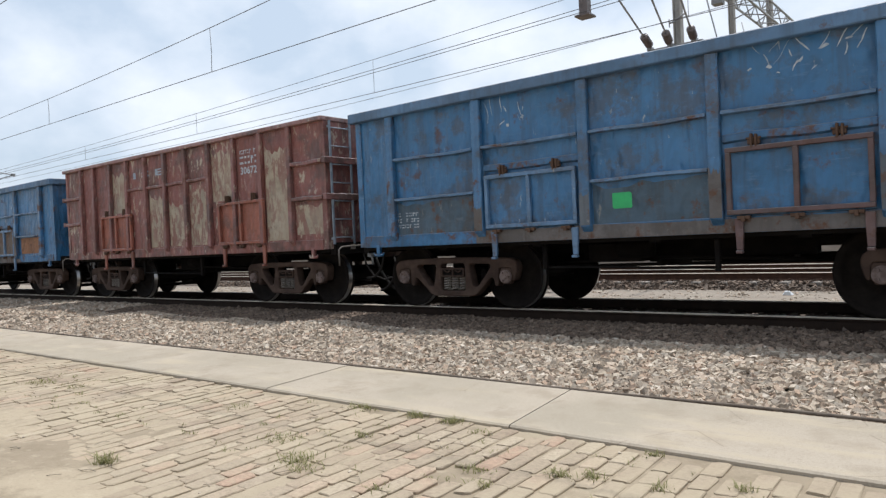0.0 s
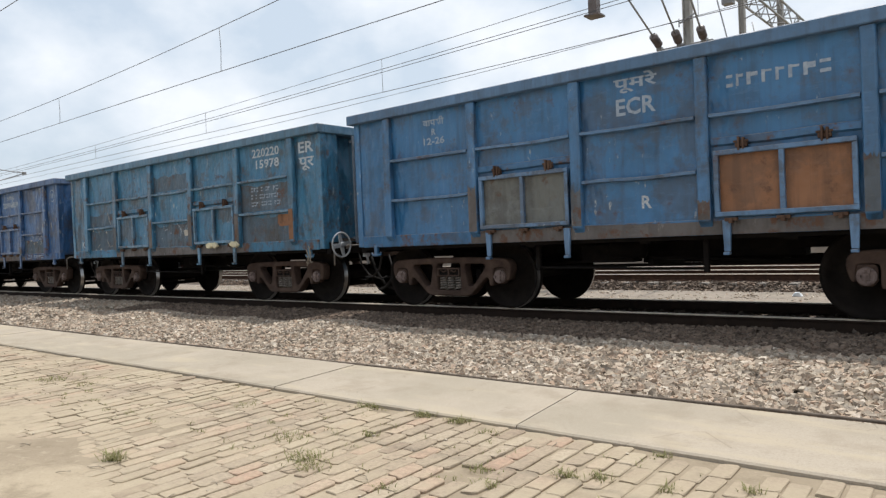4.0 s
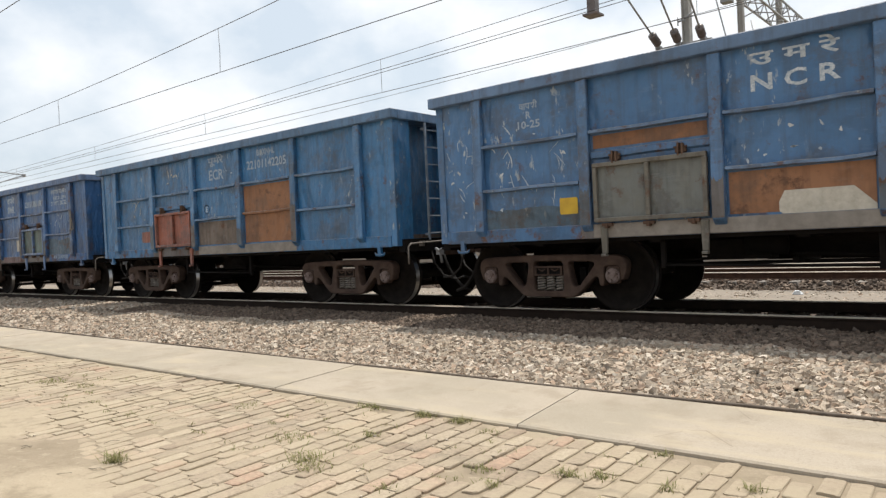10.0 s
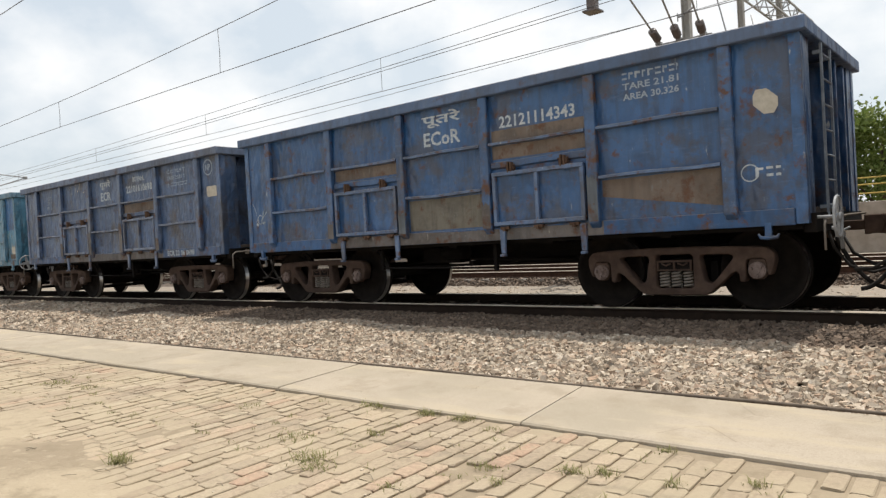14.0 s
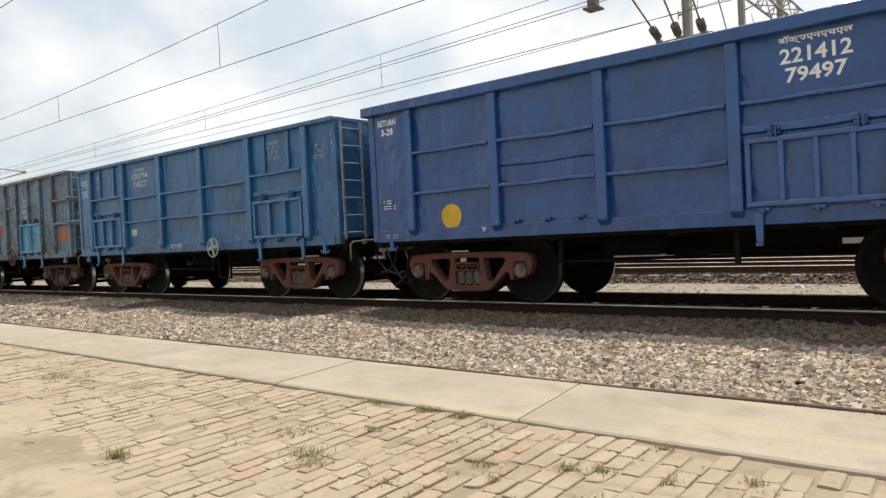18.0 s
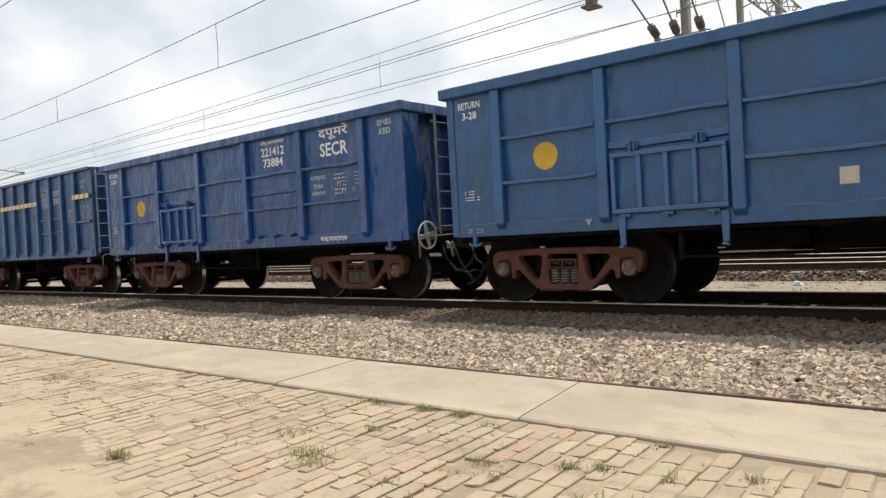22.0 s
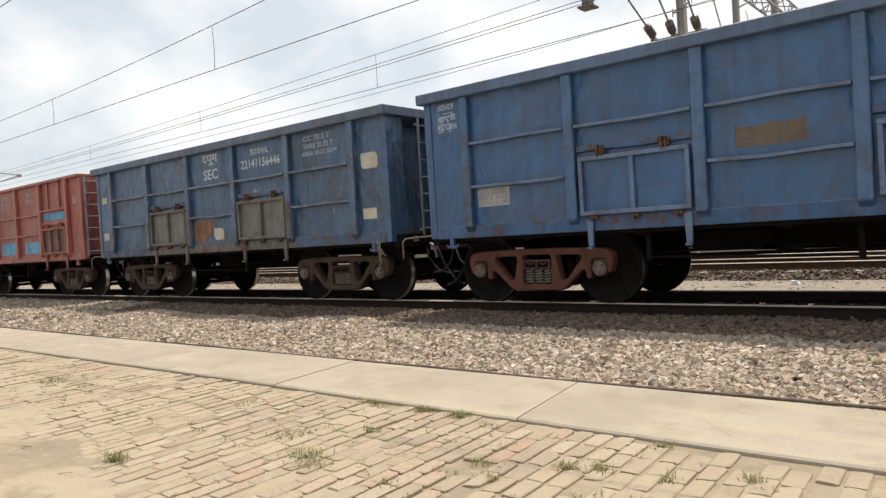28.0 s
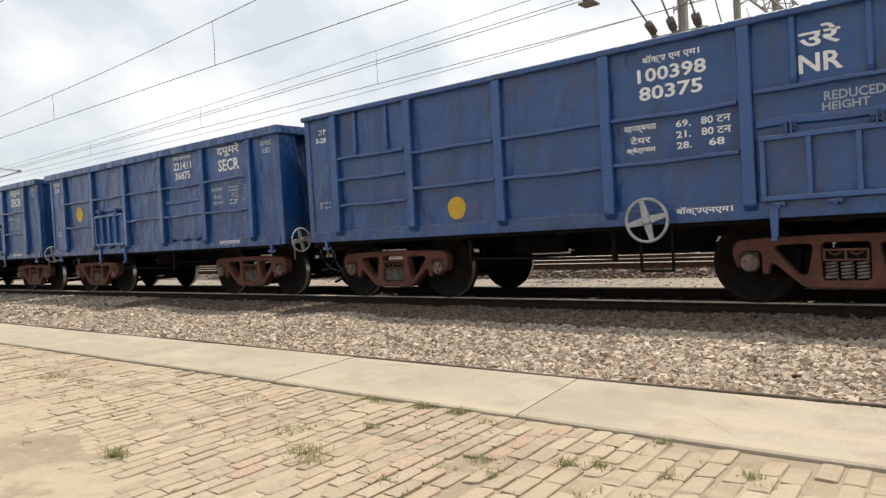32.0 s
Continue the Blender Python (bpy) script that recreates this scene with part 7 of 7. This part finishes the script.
part("bearer", g.mesh("bearer"), M_GALV, portal)

# ---- far side ----
g = Geo()
g.box(-120, 40, 34.0, 34.35, -0.8, 1.62)
solid("retaining_wall", g.mesh("retaining_wall", 0.02), M_PLATFORM, "low brown plastered wall beyond the tracks", "wall", "structure")
fence = thing("rail_fence", "yellow-tan painted pipe fence on the low wall", "fence", "", (0, 34.17, 1.62))
for i in range(26):
    g = shared("fence_post", lambda: Geo().box(-0.05, 0.05, -0.04, 0.04, 0, 1.05).mesh("post"))
    part("post", g, M_FENCE, fence, "", (-40 + i * 1.8, 0, 0))
for z in (0.35, 0.72, 1.0):
    g = Geo()
    g.tube([(-40.2, 0, z), (5.4, 0, z)], 0.03, 6)
    part("fence_rail", g.mesh("fence_rail"), M_FENCE, fence)
board = thing("pipe_header", "white painted horizontal pipe end on a post", "pipe", "", (-8.05, 35.6, -0.4))
part("housing", Geo().tube([(-1.5, 0, 5.0), (0.5, 0, 5.0)], 0.30, 16).mesh("housing"), M_WHITE, board)
part("post", Geo().box(-0.06, 0.06, -0.06, 0.06, 0, 4.72).mesh("post"), M_GALV, board)


def tree(x, y, h, r, seed):
    rng = random.Random(seed)
    t = thing("tree", "leafy light-green tree behind the far fence", "tree", "trees", (x, y, -0.75))
    g = Geo()
    g.tube([(0, 0, 0), (0.1, 0.05, h * 0.2), (-0.05, 0.1, h * 0.45), (0.1, 0, h * 0.75)], [0.24, 0.19, 0.14, 0.06], 8)
    tips = []
    for k in range(9):
        a, z = rng.uniform(0, 6.28), h * rng.uniform(0.2, 0.6)
        e = (math.cos(a) * r * rng.uniform(0.5, 0.85), math.sin(a) * r * rng.uniform(0.5, 0.85), z + h * rng.uniform(0.08, 0.3))
        g.tube([(0, 0, z), (e[0] * 0.5, e[1] * 0.5, z + (e[2] - z) * 0.6), e], [0.09, 0.06, 0.025], 6)
        tips.append(e)
    part("trunk", g.mesh("trunk"), M_BARK, t)
    n = 5200
    np_r = np.random.default_rng(seed)
    tips += [(rng.uniform(-0.6, 0.6) * r, rng.uniform(-0.6, 0.6) * r, h * rng.uniform(0.35, 0.92)) for _ in range(16)]
    c = np.array(tips)[np_r.integers(0, len(tips), n)] + np_r.normal(0, 1, (n, 3)) * np.array((0.42, 0.42, 0.36)) * r * 0.42
    c[:, 2] = np.maximum(c[:, 2], 0.9)
    a = np_r.normal(0, 1, (n, 3))
    a /= np.linalg.norm(a, axis=1)[:, None]
    b = np.cross(a, np_r.normal(0, 1, (n, 3)))
    b /= np.linalg.norm(b, axis=1)[:, None]
    s = np_r.uniform(0.09, 0.19, n)[:, None]
    quad = np.stack([c - a * s, c + b * s * 0.55, c + a * s, c - b * s * 0.55], 1)
    me = bpy.data.meshes.new("crown")
    me.from_pydata(quad.reshape(-1, 3).tolist(), [], (np.arange(n)[:, None] * 4 + np.arange(4)).tolist())
    part("crown", me, M_LEAF, t)
    return t


for i, (x, y, h, r) in enumerate(((-16.5, 47, 9.0, 3.4), (-12.2, 44, 8.6, 3.0), (-8.6, 45, 8.4, 3.0), (-5.6, 43, 7.6, 2.8), (-1.6, 46, 8.8, 3.2), (-22.5, 46, 8.0, 3.3), (3.5, 45, 7.8, 3.0))):
    tree(x, y, h, r, 70 + i)


# ---- paving ----
def cover(x, y):
    """How far blown sand lies over the bricks."""
    n = noise.noise(Vector((x * 0.8, y * 0.8, 1.0))) * 0.5 + noise.noise(Vector((x * 2.6, y * 2.6, 4.0))) * 0.22
    edge = 2.10 + 0.08 * (-4.0 - x) if x < -4.0 else 2.10 - 0.75 * (x + 4.0)
    d = edge - y - 0.35 + n * 0.9
    k = max(0.0, min(1.0, d / 1.1 + 0.5))
    return 0.058 * k * k * (3 - 2 * k) + 0.005 * noise.noise(Vector((x * 6, y * 6, 7.0))) + 0.005 * noise.noise(Vector((x * 2.1, y * 2.1, 9.0)))


sheet("platform_ground", -16.0, 2.0, -2.0, 4.15, PLAT_Z - 0.034, 300, 130, M_SAND, "pale sandy dirt drifted over the brick paving", 0.0, cover)
sheet("platform_ground", -120.0, -16.0, -30.0, 4.15, PLAT_Z - 0.037, 60, 20, M_SAND, "pale sandy dirt of the platform", 0.008)
sheet("platform_ground", -16.0, 60.0, -30.0, -2.0, PLAT_Z + 0.014, 60, 24, M_SAND, "pale sandy dirt of the platform", 0.006)
sheet("platform_ground", 2.0, 60.0, -2.0, 4.15, PLAT_Z - 0.036, 60, 8, M_SAND, "pale sandy dirt of the platform", 0.006)

pavement = thing("pavement", "worn brick paving with a concrete edge strip", "pavement", "", (0, 0, 0), "structure")
rng = random.Random(5)


def slab_mesh(l, seed):
    r = random.Random(seed)
    g = Geo()
    nx = 12
    vs, fs = [], []
    j = [r.uniform(-0.006, 0.006) for _ in range(nx + 1)]
    for i in range(nx + 1):
        x = -l / 2 + l * i / nx
        for y, z in ((-0.615 + j[i], -0.14), (-0.615 + j[i], -0.012), (-0.60 + j[i], 0.0), (0.602, 0.0), (0.615, -0.012), (0.615, -0.14)):
            vs.append((x, y, z))
    for i in range(nx):
        for k in range(5):
            fs.append((i * 6 + k, (i + 1) * 6 + k, (i + 1) * 6 + k + 1, i * 6 + k + 1))
    fs += [tuple(range(5, -1, -1)), tuple(nx * 6 + k for k in range(6))]
    g.add([(x - 0.14 * y, y, z) for x, y, z in vs], fs)
    return g.mesh("slab")


SLABS = [slab_mesh(2.743, k) for k in range(4)]
for k in range(-22, 4):
    part("slab", SLABS[k % 4], M_SLAB, pavement, "", pose(-1.51 + k * 2.75, 4.765, PLAT_Z + rng.uniform(-0.004, 0.004), 0, 0, rng.uniform(-0.15, 0.15)))


def brick_geo(g, l, w, seed):
    """A worn brick: chipped corners, rounded shoulders, an uneven top."""
    r = random.Random(seed)
    w *= r.uniform(0.93, 1.02)
    chips = [r.choice((0.006, 0.010, 0.014, 0.026)) for _ in range(4)]

    def ring(z, inset, rough):
        pts = []
        for k, (sx, sy) in enumerate(((-1, -1), (1, -1), (1, 1), (-1, 1))):
            c = inset * 0.5 + chips[k]
            x, y = sx * (w / 2 - inset), sy * (l / 2 - inset)
            two = [(x, y - sy * c), (x - sx * c, y)]
            for px, py in two if sx * sy > 0 else two[::-1]:
                pts.append((px + r.uniform(-rough, rough), py + r.uniform(-rough, rough) * 1.4, z + r.uniform(-rough, rough) * 0.5))
        return pts

    a, b, t = ring(-0.07, 0.002, 0.001), ring(-0.005, 0.002, 0.003), ring(0.0, 0.007, 0.003)
    top = (r.uniform(-0.01, 0.01), r.uniform(-0.03, 0.03), 0.001)
    vs = a + b + t + [top]
    fs = [(16 + i, 16 + (i + 1) % 8, 24) for i in range(8)]
    for q in (0, 8):
        fs += [(q + i, q + (i + 1) % 8, q + 8 + (i + 1) % 8, q + 8 + i) for i in range(8)]
    g.add(vs, fs)
    return g


LENGTHS = (0.215, 0.235, 0.245, 0.26)
BRICKS = {(l, k): brick_geo(Geo(), l, 0.116, 10 * k + int(l * 100)).mesh("brick") for l in LENGTHS for k in range(5)}
LEAN = 0.04             # the courses lie a little askew to the kerb
joined = Geo()
x = 0.95
while x > -13.9:
    y = 4.135 - rng.choice((0.0, 0.0, 0.08, 0.14))
    skew, bend, lift = 0.010 * math.sin(x * 1.3), rng.uniform(-0.006, 0.006) - LEAN, rng.uniform(-0.004, 0.004)
    while y > 0.9:
        l = rng.choice(LENGTHS)
        z = PLAT_Z - 0.024 + rng.uniform(-0.0015, 0.0015) + lift + 0.009 * noise.noise(Vector((x * 0.9, y * 1.1, 21.0)))
        cx, cy = x + skew + bend * (y - l / 2 - 2.5) + rng.uniform(-0.003, 0.003), y - l / 2
        if z > PLAT_Z - 0.037 + cover(cx, cy) - 0.022 and rng.random() > 0.06:
            if x > -4.9 and y > 2.0:
                part("brick", BRICKS[(l, rng.randrange(5))], M_BRICK, pavement, "", pose(cx, cy, z, rng.uniform(-0.5, 0.5), rng.uniform(-2.4, 2.4), math.degrees(LEAN) + rng.uniform(-1.2, 1.2)))
            else:
                one = brick_geo(Geo(), l, 0.116, rng.randrange(999))
                tz = LEAN + rng.uniform(-0.025, 0.025)
                ca, sa2 = math.cos(tz), math.sin(tz)
                tx, ty = rng.uniform(-0.045, 0.045), rng.uniform(-0.010, 0.010)
                joined.add([(cx + px * ca - py * sa2, cy + px * sa2 + py * ca, z + pz + px * tx + py * ty) for px, py, pz in one.v], one.f)
        y -= l + rng.uniform(0.001, 0.006)
    x -= rng.uniform(0.123, 0.137)
tagged(part("brick_field", joined.mesh("brick_field"), M_BRICK_FAR, pavement, "worn buff bricks half sunk in dirt"), kind="stuff")


# ---- grass and litter ----
def tuft(g, x, y, n, h, spread, seed):
    r = random.Random(seed)
    for _ in range(n):
        a, l = r.uniform(0, 6.283), h * r.uniform(0.4, 1.1)
        bx, by = x + r.gauss(0, spread), y + r.gauss(0, spread * 0.7)
        lean = r.uniform(0.5, 1.7)
        dx, dy = math.cos(a) * lean * l, math.sin(a) * lean * l
        wx, wy = -math.sin(a) * 0.003, math.cos(a) * 0.003
        vs = [(bx - wx, by - wy, 0), (bx + wx, by + wy, 0), (bx + dx * 0.45 + wx * 0.8, by + dy * 0.45 + wy * 0.8, l * 0.62), (bx + dx * 0.45 - wx * 0.8, by + dy * 0.45 - wy * 0.8, l * 0.62), (bx + dx, by + dy, l * 0.85)]
        g.add([(px, py, pz + PLAT_Z - 0.03) for px, py, pz in vs], [(0, 1, 2, 3), (3, 2, 4)])


TUFTS = ((-4.64, 2.17, 46, 0.10, 0.035), (-4.22, 4.08, 60, 0.05, 0.07), (-3.62, 4.10, 60, 0.05, 0.05), (-3.28, 4.10, 60, 0.05, 0.05), (-3.56, 2.88, 60, 0.055, 0.08), (-3.40, 2.78, 40, 0.045, 0.06),
         (-3.58, 3.48, 30, 0.05, 0.03), (-2.02, 3.46, 40, 0.05, 0.05), (-1.84, 3.52, 34, 0.05, 0.04), (-1.70, 4.06, 26, 0.05, 0.03), (-8.3, 3.25, 40, 0.05, 0.1), (-7.6, 3.3, 30, 0.05, 0.09), (-4.06, 3.15, 44, 0.045, 0.09),
         (-2.5, 3.3, 26, 0.045, 0.05), (-2.3, 3.1, 24, 0.045, 0.04), (-1.45, 3.55, 22, 0.045, 0.04), (-2.9, 3.95, 20, 0.04, 0.05), (-1.1, 3.75, 18, 0.05, 0.03), (-5.2, 3.6, 26, 0.045, 0.07), (-2.75, 2.75, 24, 0.045, 0.05))
grass = Geo()
for i, (x, y, n, h, s) in enumerate(TUFTS):
    tuft(grass, x, y, int(n * 1.9), h * 0.95, s, 200 + i)
rg = random.Random(41)
for i in range(90):
    tuft(grass, rg.uniform(-9.0, -0.9), rg.uniform(2.6, 4.1), rg.randrange(4, 12), 0.035, 0.03, 400 + i)
solid("grass", grass.mesh("grass"), M_GRASS, "sparse green grass tufts growing between paving bricks", "grass", "stuff")


def straws(n, seed):
    r = random.Random(seed)
    for i in range(n):
        x, y = r.uniform(-5.6, -1.0), r.uniform(1.8, 4.0)
        a, l = r.uniform(0, 6.28), r.uniform(0.04, 0.13)
        g = Geo()
        zz = max(PLAT_Z - 0.018, PLAT_Z - 0.037 + cover(x, y) + 0.004)
        g.tube([(0, 0, 0), (math.cos(a) * l * 0.5, math.sin(a) * l * 0.5, 0.006), (math.cos(a + 0.3) * l, math.sin(a + 0.3) * l, 0.0)], 0.0022, 4)
        solid("dry_straw", g.mesh("dry_straw"), M_ROPE, "thin dry straw lying on the paving", "straw", "", "litter", (x, y, zz))


straws(34, 9)
rngp = random.Random(77)
for i in range(24):
    x, y = rngp.uniform(-6, -0.8), rngp.uniform(2.0, 4.0)
    g = Geo()
    s = rngp.uniform(0.005, 0.011)
    g.add([(sx * s * rngp.uniform(0.6, 1.2), sy * s * rngp.uniform(0.6, 1.2), sz * s * rngp.uniform(0.4, 0.8)) for sx, sy, sz in ((-1, -1, -1), (1, -1, -1), (1, 1, -1), (-1, 1, -1), (-1, -1, 1), (1, -1, 1), (1, 1, 1), (-1, 1, 1))],
          [(0, 3, 2, 1), (4, 5, 6, 7), (0, 1, 5, 4), (1, 2, 6, 5), (2, 3, 7, 6), (3, 0, 4, 7)])
    solid("pebble", g.mesh("pebble"), M_STONE, "small loose pebble on the paving", "pebble", "", "litter", (x, y, PLAT_Z - 0.022 + s * 0.4))
g = Geo()
g.add([(-0.16, -0.1, -0.03), (0.15, -0.12, -0.03), (0.2, 0.08, -0.03), (-0.1, 0.13, -0.03), (-0.08, -0.06, 0.11), (0.09, -0.07, 0.13), (0.1, 0.05, 0.09), (-0.07, 0.07, 0.12)],
      [(0, 3, 2, 1), (4, 5, 6, 7), (0, 1, 5, 4), (1, 2, 6, 5), (2, 3, 7, 6), (3, 0, 4, 7)])
solid("crumpled_bag", g.mesh("crumpled_bag", 0.02), M_FRESH, "crumpled white plastic bag on the ballast", "litter", "", "", Matrix.Translation((-3.5, 15.4, -0.325)) @ Matrix.Scale(0.6, 4))


# ---- the train runs ----
def travelled(t):
    """Metres gone since the clip's start; the train gathers speed from 8 to 11.7 m/s."""
    return 8.012 * t + 0.05724 * t * t + 0.0002806 * t ** 3 - 0.00000628 * t ** 4


def motions():
    for w, x in WAGONS:
        walk(w, [(k * 0.5, pose(x - travelled(k * 0.5), TRACK_Y, 0)) for k in range(65)])
    first = {}
    for ws, u in WHEELSETS:
        if u not in first:
            # the wheels roll on the rails, half a metre in radius
            walk(ws, [(k / FPS, pose(u, 0, 0.5) @ Euler((0, -travelled(k / FPS) / 0.5, 0)).to_matrix().to_4x4()) for k in range(frame(CLIP))])
            first[u] = ws
        else:
            src = first[u].animation_data
            ws.rotation_mode = "QUATERNION"
            data = ws.animation_data_create()
            data.action = src.action
            data.action_slot = src.action_slot


motions()
